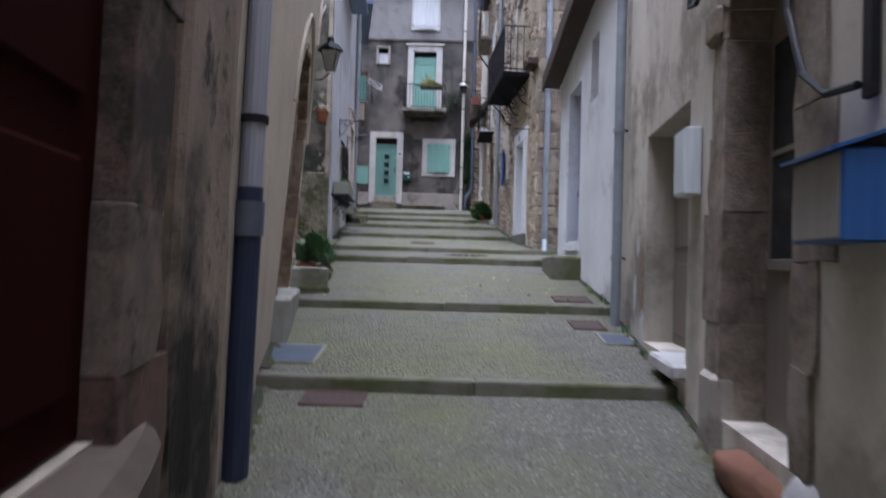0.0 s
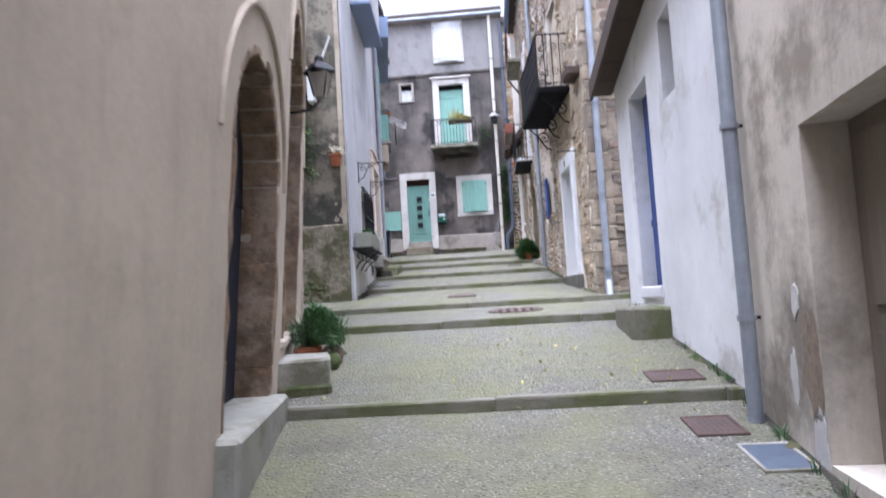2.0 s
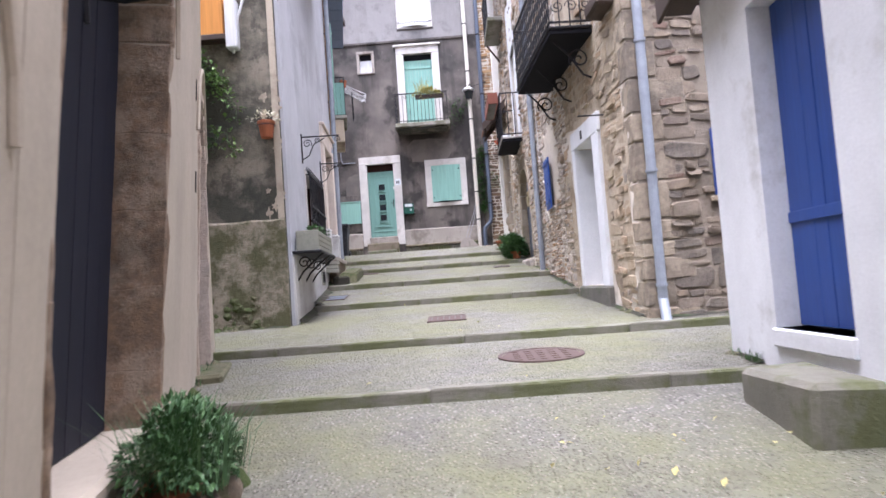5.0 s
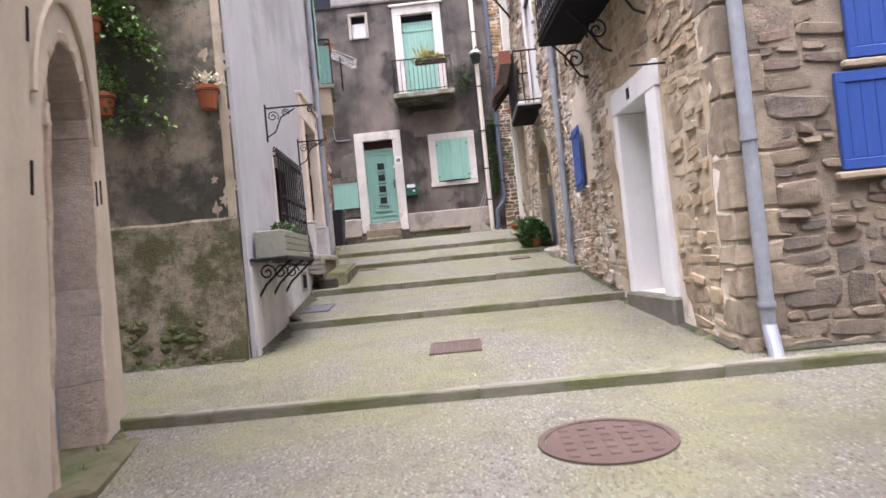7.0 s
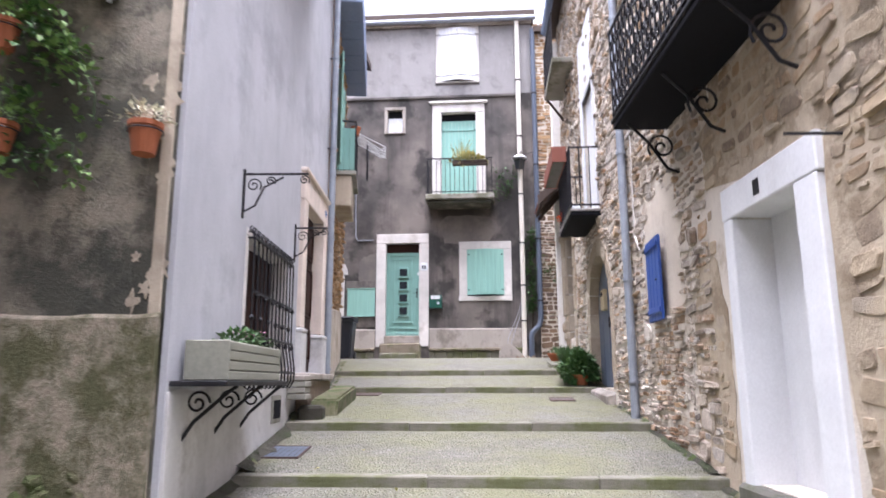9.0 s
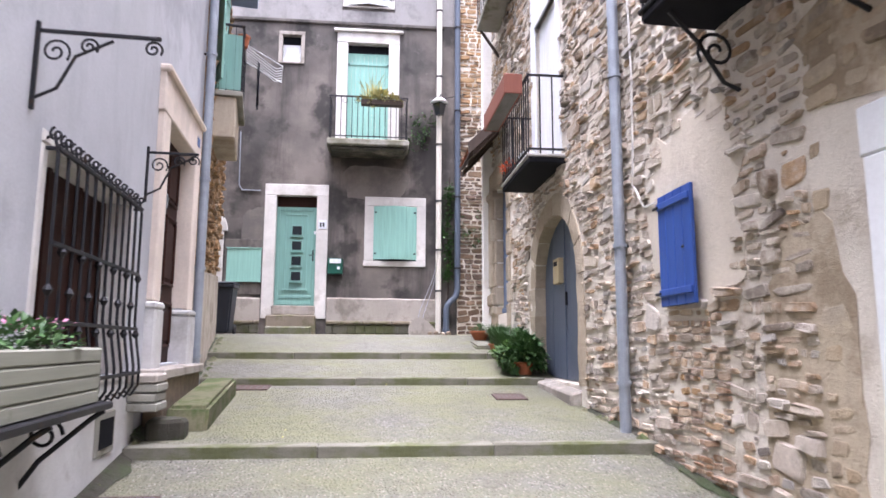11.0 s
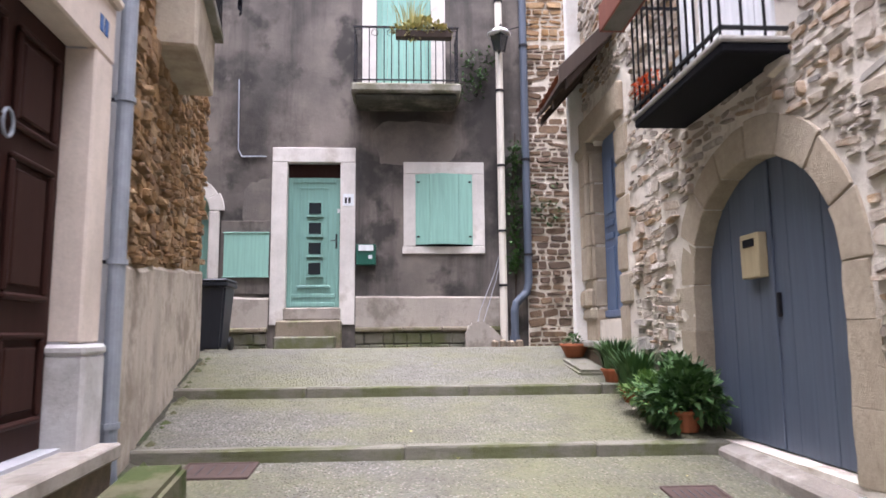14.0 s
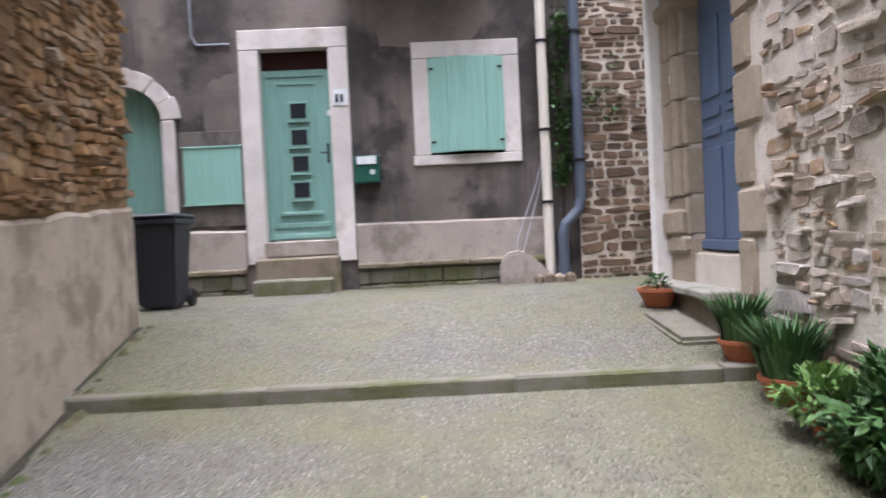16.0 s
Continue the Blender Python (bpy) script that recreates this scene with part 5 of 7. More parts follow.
for i in range(nb + 1):
    s = s0 + (s1 - s0) * i / nb
    part("bar", tube(bmesh.new(), [(s, 0, z1 + 0.0), (s, -0.05, z1 + 0.03), (s, -0.075, z1 - 0.08), (s, -0.08, z0 + 0.5), (s, -0.13, z0 + 0.18), (s, -0.13, z0 + 0.04), (s, -0.08, z0 - 0.04), (s, -0.04, z0 - 0.01)], 0.010, 6), M_IRON, gr)
    part("curl", tube(bmesh.new(), spiral((s, -0.06, z1 + 0.03), 0.042, 1.2, (0, 1, 0), (0, 0, 1), 14), 0.008, 5), M_IRON, gr)
    for z in ((z0 + 0.42, z0 + 0.85) if i % 2 else (z0 + 0.63,)):
        part("knot", lathe(bmesh.new(), [(0.012, -0.03), (0.028, 0), (0.012, 0.03)], (s, -0.08 if z > z0 + 0.5 else -0.09, z), 6), M_IRON, gr)
for z, d in ((z0 + 0.12, -0.13), (z0 + 0.45, -0.09), (z0 + 0.87, -0.08), (z1 - 0.06, -0.075)):
    part("cross_bar", box(s0 - 0.01, d - 0.012, z, s1 + 0.01, d + 0.012, z + 0.024, 0.003), M_IRON, gr)
for s in (s0, s1):
    for z, d in ((z0 + 0.12, -0.13), (z1 - 0.06, -0.075)):
        part("wall_bar", box(s - 0.01, d, z, s + 0.01, 0.02, z + 0.02, 0.003), M_IRON, gr)
fb = thing("window_box", F_LG, (0.4, -0.3, 3.42), "weathered grey wooden flower box on iron brackets", "planter")
for k in range(4):
    part("front_board", box(0.22, -0.36, 3.44 + 0.072 * k, 1.72, -0.335, 3.508 + 0.072 * k, 0.008), M_WBOX, fb)
    part("back_board", box(0.22, -0.06, 3.44 + 0.072 * k, 1.72, -0.035, 3.508 + 0.072 * k, 0.008), M_WBOX, fb)
for s in (0.20, 1.70):
    part("end_board", box(s, -0.36, 3.44, s + 0.03, -0.035, 3.73, 0.008), M_WBOX, fb)
part("soil", box(0.23, -0.335, 3.5, 1.70, -0.06, 3.68, 0.01), M_ASPH, fb)
part("foliage", leaf_cloud(bmesh.new(), random.Random(9), 320, (1.1, -0.2, 3.76), (0.6, 0.17, 0.09), 0.06), M_LEAF, fb)
part("blossom", leaf_cloud(bmesh.new(), random.Random(10), 60, (1.25, -0.2, 3.84), (0.4, 0.15, 0.05), 0.03), M_PINKP, fb, "small pink flowers")
part("shelf", box(0.05, -0.4, 3.40, 1.85, 0.0, 3.438, 0.006), M_IRON, fb)
for s in (0.3, 1.0, 1.7):
    part("bracket", tube(bmesh.new(), [(s, 0, 3.0), (s, -0.1, 3.15), (s, -0.34, 3.36), (s, -0.4, 3.4)], 0.014, 6), M_IRON, fb)
    part("scroll", tube(bmesh.new(), spiral((s, -0.12, 3.28), 0.09, 1.5, (0, 1, 0), (0, 0, 1)), 0.01, 5), M_IRON, fb)
vt = thing("cellar_vent", F_LG, (F_LG.sy(14.35), 0, 3.02), "small dark cellar opening in the white base plaster", "vent", kind="structure")
part("frame", box(F_LG.sy(14.2), -0.04, 2.98, F_LG.sy(14.6), 0.0, 3.28, 0.01), M_CONC, vt)
# A near-black plate on the frame: the dark inside is painted, not hollow.
part("opening", box(F_LG.sy(14.25), -0.046, 3.03, F_LG.sy(14.55), -0.038, 3.23, 0.003), M_SHADE, vt)


def scroll_bracket(s, z, reach, label):
    t = thing("iron_bracket", F_LG, (s, 0, z), label, "bracket", "sign brackets")
    part("arm", box(s - 0.01, -reach, z, s + 0.01, 0.0, z + 0.02, 0.003), M_IRON, t)
    part("plate", box(s - 0.012, -0.02, z - 0.42, s + 0.012, 0.004, z + 0.06, 0.003), M_IRON, t)
    part("brace", tube(bmesh.new(), [(s, -0.01, z - 0.36), (s, -0.12, z - 0.3), (s, -0.2, z - 0.12), (s, -0.38, z - 0.02)], 0.009, 6), M_IRON, t)
    for c, r in (((s, -0.1, z - 0.1), 0.075), ((s, -0.26, z - 0.06), 0.05), ((s, -reach + 0.04, z - 0.05), 0.05)):
        part("scroll", tube(bmesh.new(), spiral(c, r, 1.6, (0, 1, 0), (0, 0, 1)), 0.007, 5), M_IRON, t)


scroll_bracket(F_LG.sy(12.86), 5.36, 0.62, "black scrolled iron bracket on the blue-grey wall")
scroll_bracket(F_LG.sy(15.1), 5.35, 0.42, "black scrolled iron bracket beside the white door frame")

# varnished door in its pinkish stone frame
d5 = thing("door_5", F_LG, (PINK["s0"], 0, PINK["z0"]), "dark varnished panelled door in a pinkish white stone frame", "door", kind="structure")
s0, s1, z0, z1 = PINK["s0"], PINK["s1"], PINK["z0"], PINK["z1"]
part("lintel", box(s0 - 0.26, -0.06, z1 - 0.003, s1 + 0.28, 0.28, z1 + 0.36, 0.012), M_PINK, d5)
part("cornice", box(s0 - 0.28, -0.10, z1 + 0.36, s1 + 0.30, 0.02, z1 + 0.43, 0.02), M_PINK, d5)
for a, b in ((s0 - 0.24, s0 + 0.003), (s1 - 0.003, s1 + 0.27)):
    part("jamb", box(a, -0.06, 4.12, b, 0.28, z1 - 0.006, 0.012), M_PINK, d5)
    part("plinth_block", box(a - 0.02, -0.095, z0 - 0.04, b + 0.02, 0.285, 4.06, 0.02), M_PLINTHW, d5)
    part("plinth_cap", box(a - 0.03, -0.10, 4.05, b + 0.03, 0.288, 4.115, 0.02), M_PLINTHW, d5)
lf = part("leaf", box(s0, 0.11, z0, s1, 0.16, z1, 0.004), M_WINE, d5)
for a, b in ((0.1, 0.56), (0.68, 1.14)):
    for c, e in ((0.15, 0.62), (0.78, 1.5), (1.62, 2.15)):
        for q in ((a, c, b, c + 0.035), (a, e - 0.035, b, e), (a, c + 0.035, a + 0.035, e - 0.035), (b - 0.035, c + 0.035, b, e - 0.035)):
            part("moulding", box(s0 + q[0], 0.075, z0 + q[1], s0 + q[2], 0.112, z0 + q[3], 0.012), M_WINE, lf)
        part("panel", box(s0 + a + 0.07, 0.088, z0 + c + 0.07, s0 + b - 0.07, 0.112, z0 + e - 0.07, 0.02), M_WINE, lf)
part("knocker", tube(bmesh.new(), [(s0 + 0.62 + 0.05 * math.cos(a), 0.085, z0 + 1.62 + 0.07 * math.sin(a)) for a in (2 * math.pi * k / 12 for k in range(13))], 0.009, 6), M_ZINC, lf, "grey metal ring knocker")
bars(d5, s1 + 0.02, z1 + 0.12, -0.062, 2, 0.05, 0.1, M_ENBLUE)
sp = thing("door_steps", F_LG, (s0, 0, 3.0), "pale stone steps below the varnished door", "step")
part("upper_tread", box(s0 - 0.35, -0.22, z0 - 0.11, s1 + 0.27, 0.27, z0 - 0.02, 0.012), M_PLINTH, sp)
part("riser", worn(box(s0 - 0.2, -0.18, 2.85, s1 + 0.24, -0.02, z0 - 0.115, 0.01), 0.008, 1), M_PILASTER, sp)
part("lower_tread", box(s0 - 0.72, -0.24, z0 - 0.12, s0 - 0.36, 0.0, z0 - 0.05, 0.012), M_PLINTH, sp)
for k in range(3):
    part("step_edge", box(s0 - 0.71, -0.25 + 0.012 * (k % 2), z0 - 0.34 + 0.075 * k, s0 - 0.36, -0.02, z0 - 0.275 + 0.075 * k, 0.01), M_CONC, sp)
# Added block: its near-black colour makes the dark below the steps.
part("wet_stone", worn(box(s0 - 0.5, -0.42, 2.6, s0 - 0.28, -0.1, 3.14, 0.03), 0.015, 8), M_SEAM, sp, "added near-black block for the dark below the steps")
bm = bmesh.new()
prism(bm, [(s0 - 0.3, 2.72), (s1 + 0.48, 2.72), (s1 + 0.48, 3.37), (s0 - 0.1, 3.22)], -0.55, -0.20)
for v in bm.verts:
    v.co.y += 0.02 * noise.noise(v.co * 2.1)
    v.co.z += 0.02 * noise.noise(v.co * 1.7)
bmesh.ops.bevel(bm, geom=bm.edges[:], offset=0.03, segments=2, affect='EDGES')
solid("mossy_block", bm, M_MOSS, F_LG, (s0, -0.5, 2.8), "moss-covered sloping stone block before the door steps", "block")
downpipe("downpipe", F_LG, F_LG.L - 0.12, -0.09, 3.15, 10.5, 0.052, M_ZINC, "grey zinc downpipe at the corner of the blue-grey house", (3.6, 4.6, 5.65, 7.2, 8.8), shoe=(0.0, -0.02))

# balcony box, teal shutters and drying rack on the brown house
bl = thing("balcony", F_LB, (BWIN["s0"], 0, 6.5), "small balcony with a brown boxed base and iron rail", "balcony")
a, b = BWIN["s0"] - 0.12, BWIN["s1"] + 0.1
part("base", box(a, -0.34, 6.52, b, 0.0, 7.1, 0.02), M_OLDPLASTER, bl)
part("floor", box(a - 0.03, -0.42, 7.1, b + 0.03, 0.0, 7.18, 0.01), M_CONC, bl)
part("panel", box(a, -0.40, 7.2, a + 0.02, -0.02, 8.0, 0.006), M_TEALD, bl, "dull green end panel")
for i in range(9):
    s = a + (b - a) * i / 8
    part("baluster", box(s - 0.008, -0.40, 7.18, s + 0.008, -0.384, 8.12, 0.002), M_IRON, bl)
part("top_rail", box(a - 0.01, -0.41, 8.12, b + 0.01, -0.375, 8.15, 0.004), M_IRON, bl)
part("end_rail", box(a - 0.01, -0.41, 8.12, a + 0.02, 0.0, 8.15, 0.004), M_IRON, bl)
for k in range(3):
    part("end_baluster", box(a, -0.1 - 0.1 * k, 7.18, a + 0.014, -0.086 - 0.1 * k, 8.12, 0.002), M_IRON, bl)
w2 = thing("window_2", F_LB, (BWIN["s0"], 0, BWIN["z0"]), "pale teal shutters standing open over a small balcony", "window", kind="structure")
part("pane", box(BWIN["s0"], 0.2, BWIN["z0"], BWIN["s1"], 0.21, BWIN["z1"], 0.002), M_GLASS, w2)
board_shutter(w2, BWIN["s0"] - 0.4, BWIN["s0"], BWIN["z0"], BWIN["z1"], M_TEAL, 4, -0.01, 0.03, True, 18, 'b')
board_shutter(w2, BWIN["s1"], BWIN["s1"] + 0.4, BWIN["z0"], BWIN["z1"], M_TEAL, 4, -0.01, 0.03, True, 10, 'a')
dr = thing("drying_rack", F_LB, (b, -0.5, 7.9), "white wire drying rack with dark cloth hung outside the rail", "drying rack")
for k in range(6):
    part("wire", tube(bmesh.new(), [(b - 0.7 + 0.1 * k, -0.4, 8.1), (b - 0.55 + 0.1 * k, -0.85, 7.85), (b - 0.5 + 0.1 * k, -0.95, 7.9)], 0.007, 5), M_WHITEP, dr)
part("side_wire", tube(bmesh.new(), [(b - 0.75, -0.4, 8.1), (b - 0.1, -0.4, 8.1), (b + 0.05, -0.95, 7.88), (b - 0.6, -0.95, 7.88), (b - 0.75, -0.4, 8.1)], 0.007, 5), M_WHITEP, dr)
bm = bmesh.new()
g = [[bm.verts.new((b - 0.5 + 0.05 * i, -0.6 + 0.02 * math.sin(i * 1.7 + j), 7.98 - 0.14 * j)) for i in range(6)] for j in range(6)]
for u, v in zip(g, g[1:]):
    for i in range(5):
        bm.faces.new((u[i], u[i + 1], v[i + 1], v[i]))
bmesh.ops.solidify(bm, geom=bm.faces[:], thickness=0.006)
part("cloth", bm, M_NAVY, dr, "dark blue cloth")
part("flowerpot", pot(bmesh.new(), (a + 0.4, -0.38, 8.0), 0.09, 0.17), M_TERRA, bl)

# boxed overhang and blue eave boards high on the left
oh = thing("oriel", F_LG, (1.6, 0, 9.0), "blue-grey boarded overhang high on the blue-grey house", "oriel")
part("box", box(1.5, -0.42, 9.0, 4.0, 0.0, 10.5, 0.02), M_GREY, oh)
part("soffit", box(1.46, -0.46, 8.93, 4.04, 0.0, 9.0, 0.015), M_SOFFIT, oh)
for k in range(4):
    part("slat", box(1.9, -0.435, 9.5 + 0.12 * k, 2.5, -0.42, 9.56 + 0.12 * k, 0.004), M_WHITEP, oh)
ev = thing("eave_boards", F_LB, (0, 0, 10.3), "blue-painted eave boards under the roof", "eave")
for k in range(6):
    part("board", box(0.2 + 0.68 * k, -0.5, 10.1, 0.2 + 0.68 * k + 0.67, 0.0, 10.75, 0.01), M_SOFFIT, ev)

# ---- end house ----
d6 = thing("door_6", F_F, (FDOOR["s0"], 0, FDOOR["z0"]), "teal panelled front door with four small square panes", "door", kind="structure")
frame_of(d6, FDOOR, 0.245, 0.16, M_TRIM, 0.035, sill=False, foot=4.3)
s0, s1, z0 = FDOOR["s0"], FDOOR["s1"], FDOOR["z0"]
part("transom", box(s0, 0.12, 6.75, s1, 0.15, 6.99, 0.004), M_WINE, d6, "dark brown transom board")
part("sill", box(s0 - 0.02, -0.06, 4.38, s1 + 0.02, 0.14, 4.575, 0.015), M_PLINTH, d6)
lf = part("leaf", box(s0, 0.10, 4.585, s1, 0.15, 6.75, 0.006), M_TEALD, d6)
for a0, a1, za, zb in ((0.02, 0.08, 4.6, 6.73), (0.79, 0.86, 4.6, 6.73)):
    part("stile", box(s0 + a0, 0.085, za, s0 + a1, 0.102, zb, 0.006), M_TEALD, lf)
for za in (4.60, 4.74, 6.66):
    part("rail", box(s0 + 0.08, 0.085, za, s0 + 0.79, 0.102, za + 0.065, 0.006), M_TEALD, lf)
for a0, a1 in ((0.2, 0.225), (0.655, 0.68)):
    part("moulding", box(s0 + a0, 0.088, 4.92, s0 + a1, 0.102, 6.56, 0.004), M_TEALD, lf)
part("moulding", box(s0 + 0.2, 0.088, 6.56, s0 + 0.68, 0.102, 6.585, 0.004), M_TEALD, lf)
part("drip_rail", box(s0 + 0.17, 0.07, 4.9, s0 + 0.71, 0.102, 4.945, 0.008), M_TEALD, lf)
for k in range(4):
    zc = 5.22 + 0.335 * k
    pf = part("pane_frame", box(s0 + 0.325, 0.075, zc - 0.125, s0 + 0.585, 0.1, zc + 0.125, 0.008), M_TEALD, lf)
    part("pane", box(s0 + 0.355, 0.068, zc - 0.095, s0 + 0.555, 0.08, zc + 0.095, 0.003), M_GLASS, pf)
    part("pane_sill", box(s0 + 0.315, 0.055, zc - 0.145, s0 + 0.595, 0.1, zc - 0.125, 0.004), M_TEALD, pf)
part("handle", tube(bmesh.new(), [(s0 + 0.81, 0.085, 5.68), (s0 + 0.81, 0.04, 5.68), (s0 + 0.72, 0.04, 5.68)], 0.009, 6), M_IRON, lf, "black door handle")
part("handle_plate", box(s0 + 0.795, 0.078, 5.55, s0 + 0.825, 0.088, 5.8, 0.003), M_IRON, lf)
part("bell_push", box(s1 - 0.06, 0.075, 6.15, s1 - 0.02, 0.1, 6.22, 0.004), M_WHITEP, d6)
np_ = part("number_plate", box(s1 + 0.04, -0.045, 6.25, s1 + 0.22, -0.034, 6.45, 0.003), M_LETTER, d6, "white number plate")
bars(d6, s1 + 0.07, 6.29, -0.046, 2, 0.04, 0.1, M_BLACK)
ds = thing("front_step", F_F, (s0, -0.3, 3.85), "worn grey stone doorstep before the teal door", "step")
part("upper_step", worn(box(s0 - 0.1, -0.26, 3.8, s1 + 0.05, -0.03, 4.37, 0.025), 0.012, 6), M_LEDGE, ds)
part("lower_step", box(s0 - 0.08, -0.52, 3.7, s1 - 0.02, -0.27, 4.12, 0.025), M_NOSE, ds)
# plinth and base stones
for a, b in ((FARCH["s1"] + 0.24, s0 - 0.26), (s1 + 0.26, F_F.L - 0.45)):
    skirt("plinth", w_f, F_F, 4.25, 4.76, 4.74, 0.045, M_PLINTH, 0.01, 0.0, a, b, "pale cement plinth")
    x = a
    while x < b - 0.05:
        w = min(R.uniform(0.5, 1.1), b - x)
        part("ledge", worn(box(x, -0.13, 4.18, x + w - 0.004, 0.0, 4.255, 0.02), 0.008, x), M_LEDGE, w_f)
        x += w
    for zb, zt in ((3.78, 3.98), (3.985, 4.175)):
        x = a
        while x < b - 0.04:
            w = min(R.uniform(0.1, 0.4), b - x)
            part("base_stone", worn(box(x, -0.085 + R.uniform(-.012, .012), zb, x + w - 0.002, 0.0, zt - R.uniform(0.0, 0.006), 0.018), 0.012, x + zb, cuts=0), M_NOSE, w_f)
            x += w
# arched teal door at the edge
d7 = thing("door_7", F_F, (FARCH["s0"], 0, FARCH["z0"]), "teal arched plank door in a pale cement surround", "door", kind="structure")
surround(d7, FARCH, 0.215, 0.2, M_TRIM, R, 0.03, (3.0, 3.2), 7)
planks(d7, FARCH, 0.14, 0.05, M_TEALD, 7)
part("rail", box(FARCH["s0"], 0.13, 4.35, FARCH["s1"], 0.142, 4.38, 0.004), M_TEALD, d7)
# hatch
ht = thing("hatch", F_F, (6 - 3.57, 0, 5.06), "square teal hatch door in a cement frame", "hatch", kind="structure")
part("frame", box(6 - 3.6, -0.02, 4.8, 6 - 2.8, 0.0, 6.0, 0.006), M_FACADE, ht)
part("panel", box(6 - 3.54, -0.045, 5.09, 6 - 2.82, -0.02, 5.8, 0.006), M_TEAL, ht)
for z in (5.07, 5.79):
    part("edge_strip", box(6 - 3.56, -0.055, z, 6 - 2.81, -0.02, z + 0.02, 0.004), M_TEAL, ht)
# shuttered window
w3 = thing("window_3", F_F, (FWIN["s0"], 0, FWIN["z0"]), "teal board shutters nearly closed in a white frame", "window", kind="structure")
frame_of(w3, FWIN, 0.2, 0.1, M_TRIM, 0.03, sill=False)
part("sill", box(FWIN["s0"] - 0.22, -0.035, FWIN["z0"] - 0.13, FWIN["s1"] + 0.2, 0.1, FWIN["z0"] - 0.005, 0.01), M_TRIM, w3)
part("pane", box(FWIN["s0"], 0.2, FWIN["z0"], FWIN["s1"], 0.21, FWIN["z1"], 0.002), M_GLASS, w3)
mid = (FWIN["s0"] + FWIN["s1"]) / 2
board_shutter(w3, FWIN["s0"] + 0.004, mid + 0.006, FWIN["z0"] + 0.02, FWIN["z1"] - 0.01, M_TEAL, 2, 0.0, 0.03, False, 13, 'a')
board_shutter(w3, mid - 0.006, FWIN["s1"] - 0.004, FWIN["z0"] + 0.02, FWIN["z1"] - 0.01, M_TEAL, 2, 0.0, 0.03, False, 13, 'b')
for s, e in ((FWIN["s0"] + 0.02, 1), (FWIN["s1"] - 0.02, -1)):
    for z in (FWIN["z0"] + 0.14, FWIN["z1"] - 0.16):
        part("hinge", box(min(s, s + 0.05 * e), -0.06, z, max(s, s + 0.05 * e), -0.03, z + 0.025, 0.003), M_IRON, w3, "black iron hinge")
lb_ = letterbox("letterbox", F_F, 6 - 1.40, 6 - 1.08, 5.26, 5.60, 0.12, M_GREEN, "dark green metal letterbox with a white flap", flap=M_LETTER)
part("paper", box(6 - 1.36, -0.142, 5.49, 6 - 1.12, -0.132, 5.585, 0.002), M_LETTER, lb_, "white paper in the slot")
part("label_mark", box(6 - 1.2, -0.131, 5.36, 6 - 1.14, -0.125, 5.42, 0.001), M_LETTER, lb_)
# balcony with teal shutter door
w4 = thing("window_4", F_F, (FBAL["s0"], 0, FBAL["z0"]), "teal-shuttered balcony door in a white frame", "window", kind="structure")
frame_of(w4, FBAL, 0.24, 0.16, M_TRIM, 0.03, sill=False)
part("cornice", box(FBAL["s0"] - 0.32, -0.09, FBAL["z1"] + 0.24, FBAL["s1"] + 0.32, 0.0, FBAL["z1"] + 0.31, 0.015), M_TRIM, w4)
# Board in near-black: the shade of the recess above the shutters, as colour.
part("blind_box", box(FBAL["s0"], 0.14, FBAL["z1"] - 0.22, FBAL["s1"], 0.2, FBAL["z1"], 0.006), M_SHADE, w4)
board_shutter(w4, FBAL["s0"], (FBAL["s0"] + FBAL["s1"]) / 2, FBAL["z0"], FBAL["z1"] - 0.2, M_TEAL, 5, 0.16, 0.03, True)
board_shutter(w4, (FBAL["s0"] + FBAL["s1"]) / 2, FBAL["s1"], FBAL["z0"], FBAL["z1"] - 0.2, M_TEAL, 5, 0.16, 0.03, True, 0, 'b')
bc = thing("balcony", F_F, (6 - 1.45, 0, 7.95), "stone balcony slab with a plain iron railing", "balcony")
a, b, f = 6 - 1.46, 6 + 0.30, -0.72
part("slab", box(a, f, 7.97, b, 0.0, 8.12, 0.03), M_CONC, bc)
part("moulding", box(a + 0.06, f + 0.07, 7.87, b - 0.06, 0.0, 7.97, 0.04), M_STAIN, bc)
for i in range(15):
    s = a + 0.05 + (b - a - 0.1) * i / 14
    part("baluster", box(s - 0.008, f + 0.05, 8.12, s + 0.008, f + 0.066, 9.05, 0.002), M_IRON, bc)
for sx in (a + 0.05, b - 0.05):
    for i in range(1, 6):
        d = f + 0.05 + (-f - 0.1) * i / 5
        part("baluster", box(sx - 0.008, d - 0.008, 8.12, sx + 0.008, d + 0.008, 9.05, 0.002), M_IRON, bc)
    part("side_rail", box(sx - 0.012, f + 0.05, 9.05, sx + 0.012, 0.0, 9.08, 0.003), M_IRON, bc)
part("top_rail", box(a + 0.03, f + 0.04, 9.05, b - 0.03, f + 0.075, 9.08, 0.003), M_IRON, bc)
part("bottom_rail", box(a + 0.03, f + 0.045, 8.17, b - 0.03, f + 0.07, 8.19, 0.003), M_IRON, bc)
for i in range(7):
    s = a + 0.12 + (b - a - 0.24) * i / 6
    part("ring", tube(bmesh.new(), [(s + 0.055 * math.cos(t), f + 0.058, 8.97 + 0.055 * math.sin(t)) for t in (2 * math.pi * k / 10 for k in range(11))], 0.006, 4), M_IRON, bc)
pb = thing("balcony_planter", F_F, (6 - 0.55, f, 9.0), "dry yellowing flowers in a box on the balcony rail", "planter")
part("box", box(6 - 0.75, f - 0.05, 8.86, 6 + 0.15, f + 0.1, 8.98, 0.01), M_DARKWOOD, pb)
